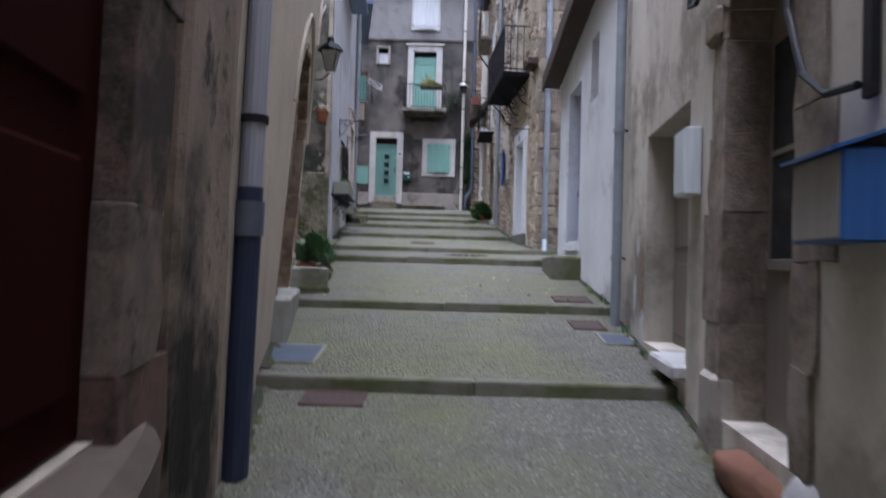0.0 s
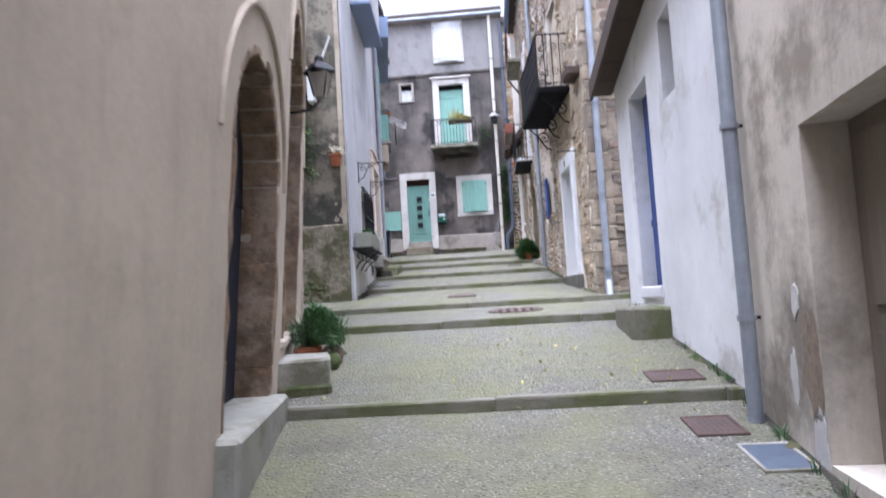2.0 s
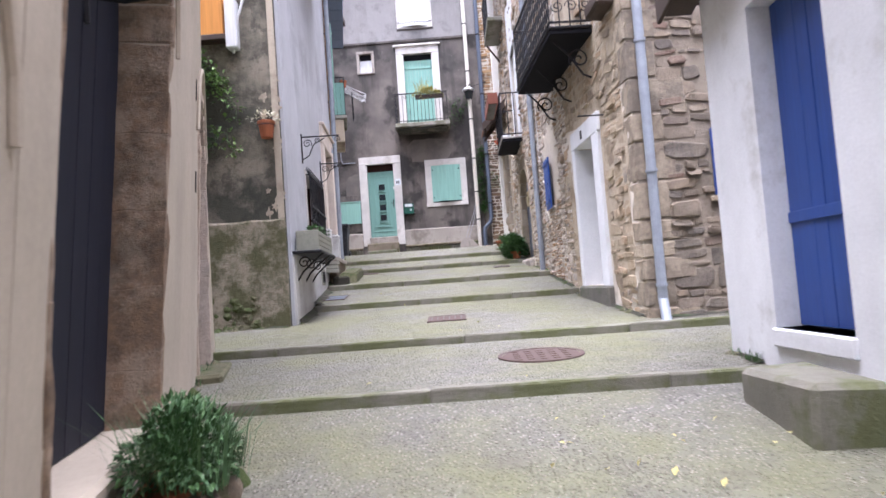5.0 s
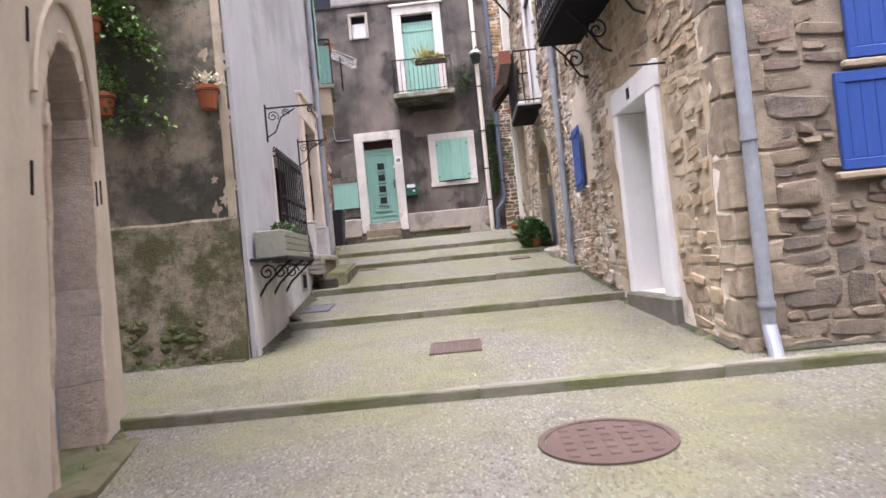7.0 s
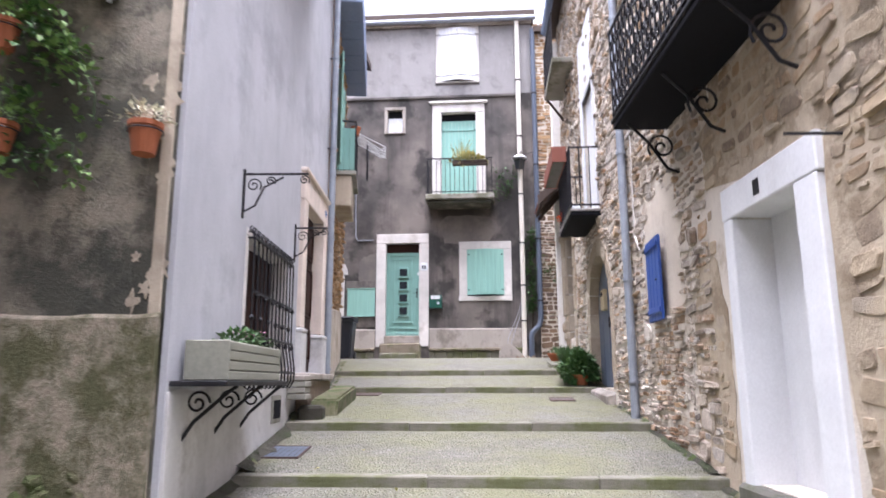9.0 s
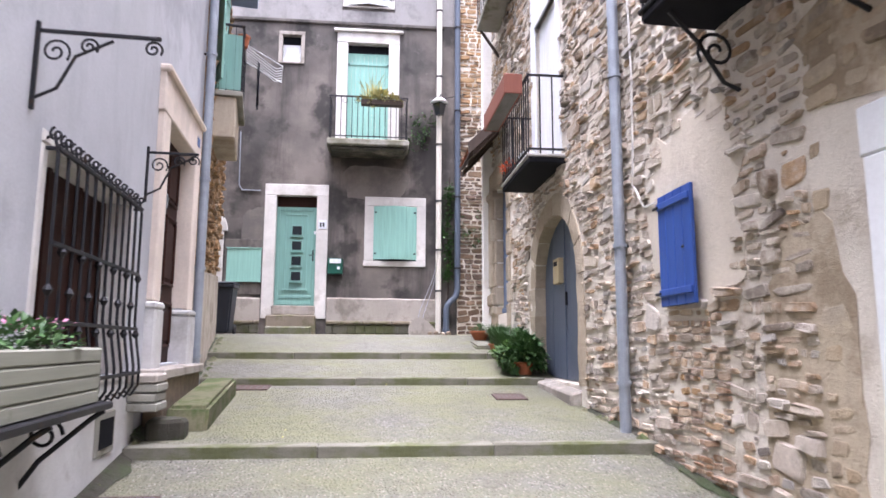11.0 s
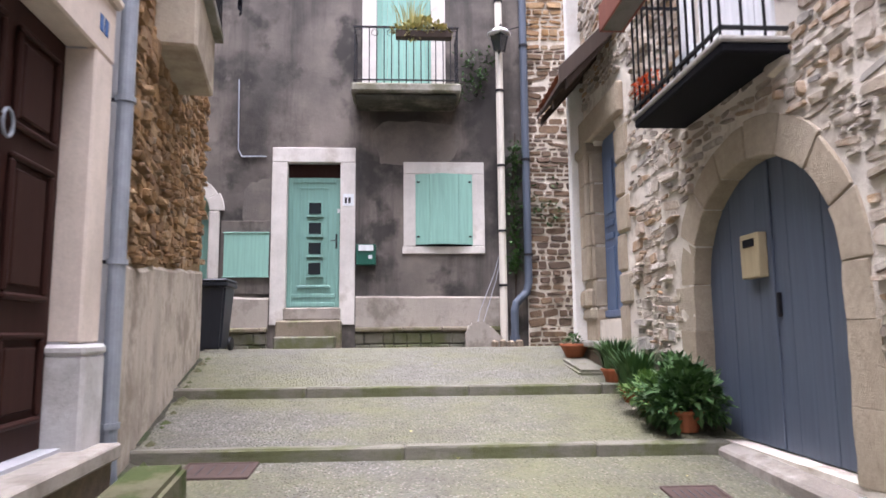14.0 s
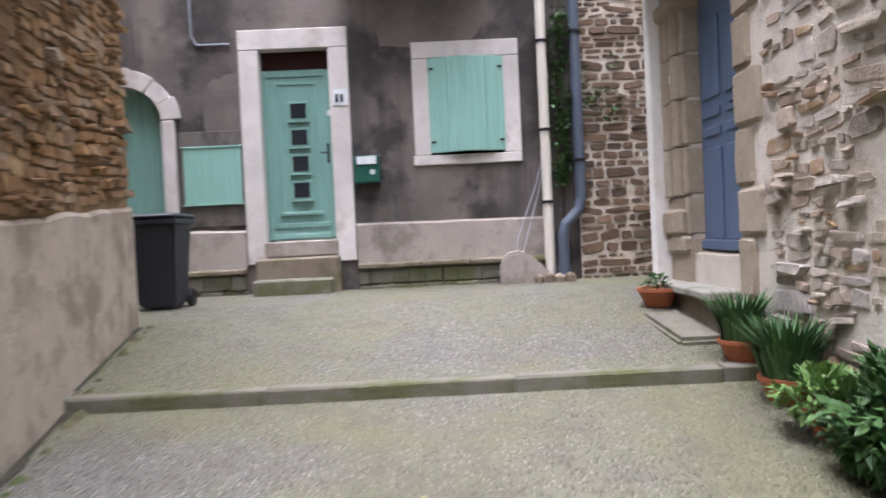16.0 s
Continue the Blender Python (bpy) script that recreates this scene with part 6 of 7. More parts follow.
part("foliage", leaf_cloud(bmesh.new(), random.Random(31), 420, (6 - 0.3, f + 0.02, 9.02), (0.55, 0.16, 0.17), 0.09), M_DRY, pb)
part("dry_growth", blades(bmesh.new(), random.Random(32), 70, (6 - 0.5, f + 0.02, 9.05), 0.25, 0.5, 0.007), M_DRY, pb)
# small window, ledges, upper shutters
w5 = thing("window_5", F_F, (FSW["s0"], 0, FSW["z0"]), "small window with a white blind in a pale frame", "window", kind="structure")
frame_of(w5, FSW, 0.08, 0.14, M_PLINTH, 0.015)
part("pane", box(FSW["s0"], 0.12, FSW["z0"], FSW["s1"], 0.14, FSW["z1"] - 0.2, 0.003), M_WHITEP, w5)
part("head", box(FSW["s0"], 0.13, FSW["z1"] - 0.2, FSW["s1"], 0.15, FSW["z1"], 0.003), M_SHADE, w5)
for a, b, za, zb in ((0.8, FUP["s0"] - 0.09, 11.1, 13.11), (FUP["s1"] + 0.09, F_F.L - 0.02, 11.1, 13.11), (FUP["s0"] - 0.088, FUP["s1"] + 0.088, 11.1, FUP["z0"] - 0.12)):
    part("upper_render", box(a, -0.012, za, b, 0.0, zb, 0.004), M_UPPER, w_f, "paler upper render")
for cx, cz, rx, rz in ((6 - 0.42, 7.32, 0.72, 0.42), (6 - 2.95, 6.2, 0.32, 0.5)):
    bm = bmesh.new()
    prism(bm, [(cx + rx * (1 + 0.25 * noise.noise((2 * math.cos(a), 2 * math.sin(a), cx))) * math.copysign(abs(math.cos(a)) ** 0.7, math.cos(a)), cz + rz * (1 + 0.25 * noise.noise((2 * math.cos(a), 2 * math.sin(a), cz))) * math.copysign(abs(math.sin(a)) ** 0.7, math.sin(a))) for a in (2 * math.pi * i / 32 for i in range(32))], -0.006, 0.01)
    part("plaster_patch", bm, M_REPAIR, w_f, "pinkish grey plaster repair")
part("string_course", box(0.8, -0.05, 11.0, F_F.L - 0.3, 0.0, 11.09, 0.02), M_FACADE, w_f)
part("cornice", box(0.5, -0.14, 13.12, F_F.L, 0.0, 13.28, 0.03), M_PLINTH, w_f)
w6 = thing("window_6", F_F, (FUP["s0"], 0, FUP["z0"]), "whitish board shutters standing slightly open", "window", kind="structure")
frame_of(w6, FUP, 0.08, 0.14, M_TRIM, 0.02)
mid = (FUP["s0"] + FUP["s1"]) / 2
board_shutter(w6, FUP["s0"], mid, FUP["z0"], FUP["z1"], M_WHITEP, 5, 0.0, 0.03, True, 14, 'a')
board_shutter(w6, mid, FUP["s1"], FUP["z0"], FUP["z1"], M_WHITEP, 5, 0.0, 0.03, True, 14, 'b')
gt = thing("gutter", F_F, (0.5, -0.2, 13.2), "zinc gutter along the eave of the end house", "gutter")
part("trough", pipe([(0.4, -0.2, 13.24), (F_F.L + 0.1, -0.2, 13.22)], 0.07, 10), M_ZINC, gt)
# pipes at the end house
downpipe("downpipe", F_F, 6 + 1.0, -0.12, 4.0, 13.2, 0.062, M_CREAM, "cream-painted downpipe with rusty joints", (4.9, 5.8, 6.9, 8.2, 9.8, 11.4))
dp = thing("downpipe", F_F, (7.3, -0.14, 4.0), "dark grey downpipe bending at the foot of the end house", "downpipe")
part("tube", pipe([(6 + 1.17, -0.16, 4.02), (6 + 1.17, -0.16, 4.5), (6 + 1.2, -0.15, 4.62), (6 + 1.38, -0.13, 4.8), (6 + 1.42, -0.12, 4.95), (6 + 1.42, -0.12, 12.9)], 0.065, 12), M_SLATE, dp)
for z in (5.4, 7.0, 9.0, 11.0):
    part("clip", pipe([(6 + 1.42, -0.12, z), (6 + 1.42, -0.12, z + 0.04)], 0.078, 12), M_IRON, dp)
part("shoe", pipe([(6 + 1.17, -0.16, 3.98), (6 + 1.17, -0.16, 4.1)], 0.08, 12), M_SLATE, dp)
sl = thing("wall_lamp", F_F, (6 + 1.0, -0.3, 9.1), "white-capped black lantern on an arm above the downpipe", "lamp")
part("cap", lathe(bmesh.new(), [(0.19, 9.11), (0.2, 9.135), (0.12, 9.2), (0.03, 9.23)], (6 + 0.98, -0.34, 0), 8), M_WHITEP, sl)
part("glass", lathe(bmesh.new(), [(0.08, 8.83), (0.14, 9.1)], (6 + 0.98, -0.34, 0), 4), M_GLASS, sl)
for k in range(4):
    a = math.pi / 2 * k
    part("corner_bar", tube(bmesh.new(), [(6 + 0.98 + 0.085 * math.cos(a), -0.34 + 0.085 * math.sin(a), 8.81), (6 + 0.98 + 0.148 * math.cos(a), -0.34 + 0.148 * math.sin(a), 9.11)], 0.009, 5), M_IRON, sl)
part("arm", pipe([(6 + 1.08, 0.0, 9.35), (6 + 1.03, -0.2, 9.37), (6 + 0.98, -0.34, 9.25)], 0.015, 6), M_IRON, sl)
part("stay", pipe([(6 + 1.0, -0.06, 9.3), (6 + 1.6, -0.06, 9.45)], 0.01, 6), M_IRON, sl)
cb = thing("cable", F_F, (6 + 0.7, 0, 4.0), "thin grey cable and conduit on the grey front", "cable")
part("conduit", pipe([(2.62, -0.02, 8.4), (2.64, -0.02, 7.2), (2.7, -0.02, 7.08), (3.1, -0.02, 7.08)], 0.013, 6), M_ZINC, cb)
part("loop", pipe([(6 + 1.0, -0.1, 5.6), (6 + 0.85, -0.1, 5.1), (6 + 0.6, -0.2, 4.5), (6 + 0.48, -0.3, 4.0)], 0.008, 5), M_PVC, cb)
part("loop", pipe([(6 + 1.0, -0.1, 5.5), (6 + 0.88, -0.1, 5.0), (6 + 0.68, -0.2, 4.4), (6 + 0.55, -0.3, 4.0)], 0.008, 5), M_PVC, cb)
cr = thing("creeper", F_F, (6 + 1.2, -0.1, 5.0), "dark green creeper climbing between the two downpipes", "creeper")
b = bmesh.new()
rc = random.Random(14)
for k in range(46):
    z = 5.2 + 2.2 * rc.random() ** 1.2
    leaf_cloud(b, rc, 12, (6 + 1.22 + rc.uniform(-.09, .09), -0.1, z), (0.09, 0.06, 0.12), 0.075, 0.7)
for k in range(20):
    leaf_cloud(b, rc, 9, (6 + 1.65 + rc.uniform(-.25, .3), -0.06, 6.2 + rc.uniform(-.4, .45)), (0.1, 0.05, 0.09), 0.07, 0.7)
for k in range(24):
    leaf_cloud(b, rc, 9, (6 + 0.5 + rc.uniform(-.2, .4), -0.08, 8.6 + rc.uniform(-.5, .5)), (0.1, 0.06, 0.12), 0.07, 0.6)
part("foliage", b, M_LEAF, cr)
part("stem", pipe([(6 + 1.2, -0.03, 4.3), (6 + 1.24, -0.04, 5.4), (6 + 1.2, -0.04, 6.5), (6 + 1.26, -0.04, 7.5)], 0.014, 5), M_DARKWOOD, cr)
bm = bmesh.new()
prism(bm, [(6.36, 3.9), (7.0, 3.9), (6.95, 4.05), (6.78, 4.22), (6.62, 4.34), (6.42, 4.3), (6.34, 4.1)], -0.42, -0.18)
bmesh.ops.bevel(bm, geom=bm.edges[:], offset=0.03, segments=2, affect='EDGES')
solid("loose_slab", bm, M_PLINTH, F_F, (6.4, -0.3, 3.9), "rounded pale stone slab leaning at the plinth", "stone")
for k in range(5):
    solid("rubble_stone", box(6 + 0.62 + 0.13 * k, -0.45 + R.uniform(-.1, .05), 3.9, 6 + 0.72 + 0.13 * k, -0.3, 4.0 + R.uniform(0, .05), 0.03), M_PILASTER, F_F, (6.6 + 0.13 * k, -0.4, 3.9), "small loose stone lying at the foot of the wall", "stone", "loose stones")

# wheeled bin
bn = thing("wheelie_bin", WORLD, (-3.26, 22.45, 3.93), "anthracite plastic wheeled bin beside the arched door", "bin")
bm = bmesh.new()
lo = [(-3.44, 22.24), (-3.08, 22.24), (-3.08, 22.62), (-3.44, 22.62)]
hi = [(-3.50, 22.18), (-3.02, 22.18), (-3.02, 22.68), (-3.50, 22.68)]
va = [bm.verts.new((x, y, 3.96)) for x, y in lo]
vb = [bm.verts.new((x, y, 4.82)) for x, y in hi]
bm.faces.new(va[::-1])
bm.faces.new(vb)
for i in range(4):
    bm.faces.new((va[i], va[(i + 1) % 4], vb[(i + 1) % 4], vb[i]))
bmesh.ops.bevel(bm, geom=bm.edges[:], offset=0.03, segments=2, affect='EDGES')
part("body", bm, M_BIN, bn)
part("rim", box(-3.53, 22.15, 4.80, -2.99, 22.7, 4.86, 0.015), M_BIN, bn)
part("lid", box(-3.53, 22.14, 4.865, -2.99, 22.72, 4.91, 0.02), M_BIN, bn)
part("handle", pipe([(-3.45, 22.74, 4.86), (-3.07, 22.74, 4.86)], 0.016, 8), M_BIN, bn)
for x in (-3.47, -3.08):
    wb = lathe(bmesh.new(), [(0.09, 0), (0.1, 0.012), (0.1, 0.038), (0.09, 0.05)], (0, 0, 0), 16)
    wb.transform(Matrix.Translation((x, 22.66, 4.03)) @ Matrix.Rotation(radians(90), 4, 'Y'))
    part("wheel", wb, M_BLACK, bn)

# ---- right row ----
# arched gate
d8 = thing("door_8", F_RG, (GATE["s0"], 0, GATE["z0"]), "slate-blue double plank gate under a pale stone arch", "door", kind="structure")
surround(d8, GATE, 0.27, 0.25, M_PALE, R, 0.008, (0.28, 0.6), 8, soft=0.02)
planks(d8, GATE, 0.15, 0.05, M_SLATE, 10)
mid = (GATE["s0"] + GATE["s1"]) / 2
part("cover_strip", box(mid - 0.025, 0.135, GATE["z0"] + 0.02, mid + 0.025, 0.152, GATE["z1"] - 0.02, 0.005), M_SLATE, d8)
part("handle", box(mid + 0.06, 0.12, 4.25, mid + 0.085, 0.152, 4.42, 0.006), M_IRON, d8)
nb_ = thing("notice", F_RG, (F_RG.sy(17.94), 0.14, 4.54), "yellowed letter plate fixed on the slate-blue gate", "letterbox")
part("plate", box(F_RG.sy(17.94), 0.075, 4.54, F_RG.sy(17.68), 0.148, 4.87, 0.008), M_PAPER, nb_)
part("slot", box(F_RG.sy(17.89), 0.069, 4.77, F_RG.sy(17.73), 0.077, 4.83, 0.003), M_SHADE, nb_)
bm = box(GATE["s0"] - 0.02, -0.13, 2.95, GATE["s1"] + 0.06, 0.21, GATE["z0"] - 0.004, 0.02)
for v in bm.verts:
    if v.co.z > 3.1 and v.co.y < 0:
        v.co.z -= 0.07 * (v.co.x - GATE["s0"]) / 1.7
solid("gate_sill", bm, M_PLINTH, F_RG, (GATE["s0"], 0, 3.0), "whitish stone kerb before the slate-blue gate", "threshold")

# sandstone doorway with columns
d9 = thing("door_9", F_RG, (SDOOR["s0"], 0, SDOOR["z0"]), "grey-blue panelled door between dressed stone jambs", "door", kind="structure")
s0, s1, z0, z1 = SDOOR["s0"], SDOOR["s1"], SDOOR["z0"], SDOOR["z1"]
z = 4.0
k = 0
while z < 6.45:
    h = (0.46, 0.36, 0.44, 0.42, 0.40, 0.42, 0.4)[k % 7]
    h = min(h, 6.5 - z)
    part("far_jamb", worn(box(s0 - 0.44, -0.05, z, s0 + 0.01, 0.18, z + h - 0.008, 0.022), 0.006, k), M_PALE, d9, smooth=True)
    part("near_jamb", worn(box(s1 - 0.01, -0.035, z, s1 + 0.24 + 0.14 * (k % 2), 0.18, z + h - 0.008, 0.03), 0.012, k + 20), M_PALE, d9, smooth=True)
    for j, s in enumerate((s0 - 0.37, s0 - 0.27, s0 - 0.10)):
        if z > 4.6:
            part("colonnette", pipe([(s, -0.06, z + 0.004), (s, -0.06, z + h - 0.012)], (0.045, 0.04, 0.055)[j], 12), M_PALE, d9, smooth=False)
    z += h
    k += 1
for s in (s0 - 0.32, s0 - 0.1):
    part("column_base", worn(box(s - 0.11, -0.13, 4.46, s + 0.1, -0.02, 4.7, 0.035), 0.012, s), M_PALE, d9, smooth=True)
part("base_course", worn(box(s0 - 0.45, -0.10, 4.3, s0 + 0.02, 0.0, 4.46, 0.03), 0.012, 3), M_PALE, d9, smooth=True)
part("capital", box(s0 - 0.46, -0.14, 6.45, s0 + 0.03, 0.18, 6.62, 0.04), M_PALE, d9)
part("lintel", box(s0 - 0.44, -0.08, 6.62, s1 + 0.3, 0.18, 7.0, 0.03), M_PALE, d9)
lf = part("leaf", box(s0, 0.11, 4.32, s1, 0.16, z1, 0.004), M_BLUEDOOR, d9)
for a, b in ((0.08, 0.42), (0.52, 0.86)):
    for c, e in ((0.12, 0.9), (1.0, 1.08), (1.16, 1.24), (1.32, 2.0)):
        part("panel", box(s0 + a, 0.092, z0 + c, s0 + b, 0.112, z0 + e, 0.016), M_BLUEDOOR, lf)
part("weather_board", box(s0, 0.075, 4.33, s1, 0.112, 4.42, 0.012), M_BLUEDOOR, lf)
part("handle", pipe([(s1 - 0.1, 0.1, 5.5), (s1 - 0.1, 0.04, 5.5), (s1 - 0.2, 0.04, 5.5)], 0.01, 6), M_IRON, lf, "dark iron handle")
part("bell_push", box(s0 - 0.22, -0.085, 5.85, s0 - 0.17, -0.055, 5.93, 0.006), M_WHITEP, d9)
ss = thing("door_steps", F_RG, (s0, 0, 3.6), "grey stone slab step below the grey-blue door", "step")
part("slab", worn(box(s0 - 0.42, -0.26, 3.97, s1 - 0.02, 0.1, 4.04, 0.015), 0.006, 2), M_CONC, ss)
part("riser", worn(box(s0 - 0.28, -0.18, 3.5, s1 + 0.05, -0.02, 3.965, 0.02), 0.012, 5), M_PILASTER, ss)
part("upper_riser", box(s0, 0.02, 4.05, s1, 0.13, 4.31, 0.015), M_PALE, ss)
bm = bmesh.new()
prism(bm, [(0.75, 3.4), (1.65, 3.4), (1.65, 3.74), (0.75, 3.83)], -0.58, -0.24)
bmesh.ops.bevel(bm, geom=bm.edges[:], offset=0.03, segments=2, affect='EDGES')
solid("kerb_block", bm, M_NOSE, F_RG, (1.0, -0.4, 3.5), "rough grey cement block at the foot of the steps", "block")
part("corner_band", box(-0.012, -0.21, 3.9, 0.10, 0.02, 11.4, 0.02), M_LIME, w_rg, "white-painted corner band")

# tiled canopy over the doorway
cn = thing("canopy", F_RG, (1.0, 0, 6.9), "lean-to canopy with clay tiles on dark wooden rafters", "canopy")
yn, yf = F_RG.sy(20.35), F_RG.sy(21.9)
dz = 0.68
for k in range(8):
    a = yf + (yn - yf) * k / 8
    b2 = yf + (yn - yf) * (k + 1) / 8
    bm = bmesh.new()
    for j in range(4):
        q0, q1 = j / 4, (j + 1.12) / 4
        pts = []
        for t in range(5):
            an = math.pi * t / 4
            pts.append((a + (b2 - a) * (0.5 - 0.5 * math.cos(an)), 0.045 * math.sin(an)))
        lo_ = [bm.verts.new((s, -0.66 * (1 - q0), 7.13 + dz * q0 + h + 0.02)) for s, h in pts]
        hi_ = [bm.verts.new((s, -0.66 * (1 - q1), 7.13 + dz * q1 + h)) for s, h in pts]
        for i in range(4):
            bm.faces.new((lo_[i], lo_[i + 1], hi_[i + 1], hi_[i]))
    bmesh.ops.solidify(bm, geom=bm.faces[:], thickness=0.012)
    part("tile_row", bm, M_TILE, cn)
bm = bmesh.new()
prism(bm, [(yf, 7.07), (yn, 7.07), (yn, 7.12), (yf, 7.12)], -0.64, 0.0)
for v in bm.verts:
    v.co.z += (v.co.y + 0.64) / 0.64 * dz
part("deck", bm, M_DARKWOOD, cn)
bm = box(yn, -0.7, 6.97, yn + 0.03, 0.0, 7.19, 0.006)
for v in bm.verts:
    v.co.z += (v.co.y + 0.7) / 0.7 * dz
part("verge_board", bm, M_DARKWOOD, cn)
for s in (yf + 0.1, (yf + yn) / 2, yn - 0.06):
    bm = box(s - 0.04, -0.6, 6.95, s + 0.04, 0.0, 7.07, 0.008)
    for v in bm.verts:
        v.co.z += (v.co.y + 0.6) / 0.6 * dz
    part("rafter", bm, M_DARKWOOD, cn)


def balcony_right(frame_, o, sa, sb, out, z, height, label, ornate, floor_mat, rail_mat):
    t = thing("balcony", frame_, (sa, 0, z), label, "balcony")
    # Both balconies pass a near-black slab: the shade underneath is in its colour.
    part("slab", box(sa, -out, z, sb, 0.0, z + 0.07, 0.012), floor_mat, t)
    part("edge_moulding", box(sa - 0.02, -out - 0.02, z + 0.07, sb + 0.02, 0.0, z + 0.11, 0.012), M_IRON if ornate else M_PLINTHW, t)
    n = max(4, int((sb - sa) / 0.12))
    zb, zt = z + 0.11, z + 0.11 + height
    for i in range(n + 1):
        s = sa + 0.02 + (sb - sa - 0.04) * i / n
        part("baluster", box(s - 0.008, -out, zb, s + 0.008, -out + 0.016, zt, 0.002), rail_mat, t)
    for sx in (sa + 0.02, sb - 0.02):
        m = max(2, int(out / 0.12))
        for i in range(1, m):
            d = -out + out * i / m
            part("baluster", box(sx - 0.008, d - 0.008, zb, sx + 0.008, d + 0.008, zt, 0.002), rail_mat, t)
        for q in (zb + 0.05, zt):
            part("side_rail", box(sx - 0.014, -out, q, sx + 0.014, 0.0, q + 0.025, 0.003), rail_mat, t)
    for q in (zb + 0.05, zt):
        part("rail", box(sa, -out - 0.006, q, sb, -out + 0.024, q + 0.025, 0.003), rail_mat, t)
    if ornate:
        for i in range(n):
            s = sa + 0.02 + (sb - sa - 0.04) * (i + 0.5) / n
            for zc, r in ((zb + 0.2, 0.075), (zb + 0.4, 0.065), (zb + 0.6, 0.065), (zb + 0.82, 0.075)):
                part("scroll", tube(bmesh.new(), spiral((s, -out + 0.008, zc), r, 1.5, (1, 0, 0), (0, 0, 1 if i % 2 else -1), 14), 0.011, 4), rail_mat, t)
        for sx in (sa + 0.02, sb - 0.02):
            for k in range(3):
                for zc in (zb + 0.28, zb + 0.75):
                    part("scroll", tube(bmesh.new(), spiral((sx, -out + 0.13 + 0.19 * k, zc), 0.09, 1.5, (0, 1, 0), (0, 0, 1 if k % 2 else -1), 16), 0.007, 4), rail_mat, t)
        for sx in (sa + 0.25, (sa + sb) / 2, sb - 0.2):
            part("console", tube(bmesh.new(), [(sx, 0.0, z - 0.55), (sx, -0.12, z - 0.5), (sx, -0.3, z - 0.22), (sx, -out + 0.08, z - 0.02)], 0.016, 6), M_IRON, t)
            part("console_scroll", tube(bmesh.new(), spiral((sx, -0.16, z - 0.28), 0.15, 1.6, (0, 1, 0), (0, 0, 1)), 0.013, 5), M_IRON, t)
    return t


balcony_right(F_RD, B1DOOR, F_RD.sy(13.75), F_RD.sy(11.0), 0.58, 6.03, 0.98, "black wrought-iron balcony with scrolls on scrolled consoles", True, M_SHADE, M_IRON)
w7 = thing("window_7", F_RD, (B1DOOR["s0"], 0, B1DOOR["z0"]), "dark balcony door with closed wooden shutters", "window", kind="structure")
planks(w7, B1DOOR, 0.2, 0.04, M_TAUPE, 6, "board")
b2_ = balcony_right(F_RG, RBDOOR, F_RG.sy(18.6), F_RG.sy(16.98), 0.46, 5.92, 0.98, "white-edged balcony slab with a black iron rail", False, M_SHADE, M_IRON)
w8 = thing("window_8", F_RG, (RBDOOR["s0"], 0, RBDOOR["z0"]), "white-painted balcony door and bright white reveal", "window", kind="structure")
planks(w8, RBDOOR, 0.05, 0.04, M_WHITEP, 5, "board")
part("white_band", box(RBDOOR["s0"] - 0.22, -0.03, 6.0, RBDOOR["s0"], 0.05, 9.5, 0.01), M_WHITEP, w8)
part("white_band", box(RBDOOR["s1"], -0.03, 6.0, RBDOOR["s1"] + 0.12, 0.05, 9.5, 0.01), M_WHITEP, w8)
part("white_head", box(RBDOOR["s0"], -0.03, RBDOOR["z1"], RBDOOR["s1"], 0.05, 9.5, 0.01), M_WHITEP, w8)
for y, z, m in ((18.5, 6.1, M_REDP), (18.3, 6.12, M_REDP)):
    t = thing("balcony_flower", WORLD, (1.5, y, 6.03), "small pot of orange-red flowers on the balcony", "flowerpot", "balcony flowers")
    part("pot", pot(bmesh.new(), (1.5, y, 6.03), 0.08, 0.15), M_TERRA, t)
    part("blossom", leaf_cloud(bmesh.new(), random.Random(int(y * 10)), 60, (1.45, y, 6.24), (0.12, 0.12, 0.08), 0.05), m, t)
rp = thing("rail_planter", F_RG, (F_RG.sy(18.7), -0.56, 6.9), "long terracotta planter with sparse green hung on the balcony rail", "planter")
a, b = F_RG.sy(18.72), F_RG.sy(17.2)
part("front", box(a, -0.70, 6.86, b, -0.68, 7.11, 0.006), M_REDWOOD, rp)
part("back", box(a, -0.50, 6.86, b, -0.48, 7.11, 0.006), M_REDWOOD, rp)
for s in (a - 0.004, b - 0.016):
    part("end", box(s, -0.705, 6.858, s + 0.02, -0.475, 7.115, 0.006), M_REDWOOD, rp)
part("soil", box(a + 0.01, -0.685, 6.865, b - 0.01, -0.495, 7.07, 0.01), M_ASPH, rp)
part("foliage", leaf_cloud(bmesh.new(), random.Random(52), 260, ((a + b) / 2 - 0.2, -0.56, 7.13), (0.6, 0.1, 0.09), 0.05), M_LEAFL, rp)
# higher balcony and gutter end far up
hb = thing("balcony", F_RG, (1.2, 0, 9.3), "grey balcony slab high on the stone house", "balcony")
part("slab", box(F_RG.sy(21.2), -0.42, 9.62, F_RG.sy(19.3), 0.0, 9.74, 0.02), M_CONC, hb)
for i in range(12):
    s = F_RG.sy(21.2) + 0.03 + (F_RG.sy(19.3) - F_RG.sy(21.2) - 0.06) * i / 11
    part("baluster", box(s - 0.008, -0.41, 9.74, s + 0.008, -0.394, 10.7, 0.002), M_IRON, hb)
part("rail", box(F_RG.sy(21.2), -0.42, 10.7, F_RG.sy(19.3), -0.38, 10.73, 0.004), M_IRON, hb)
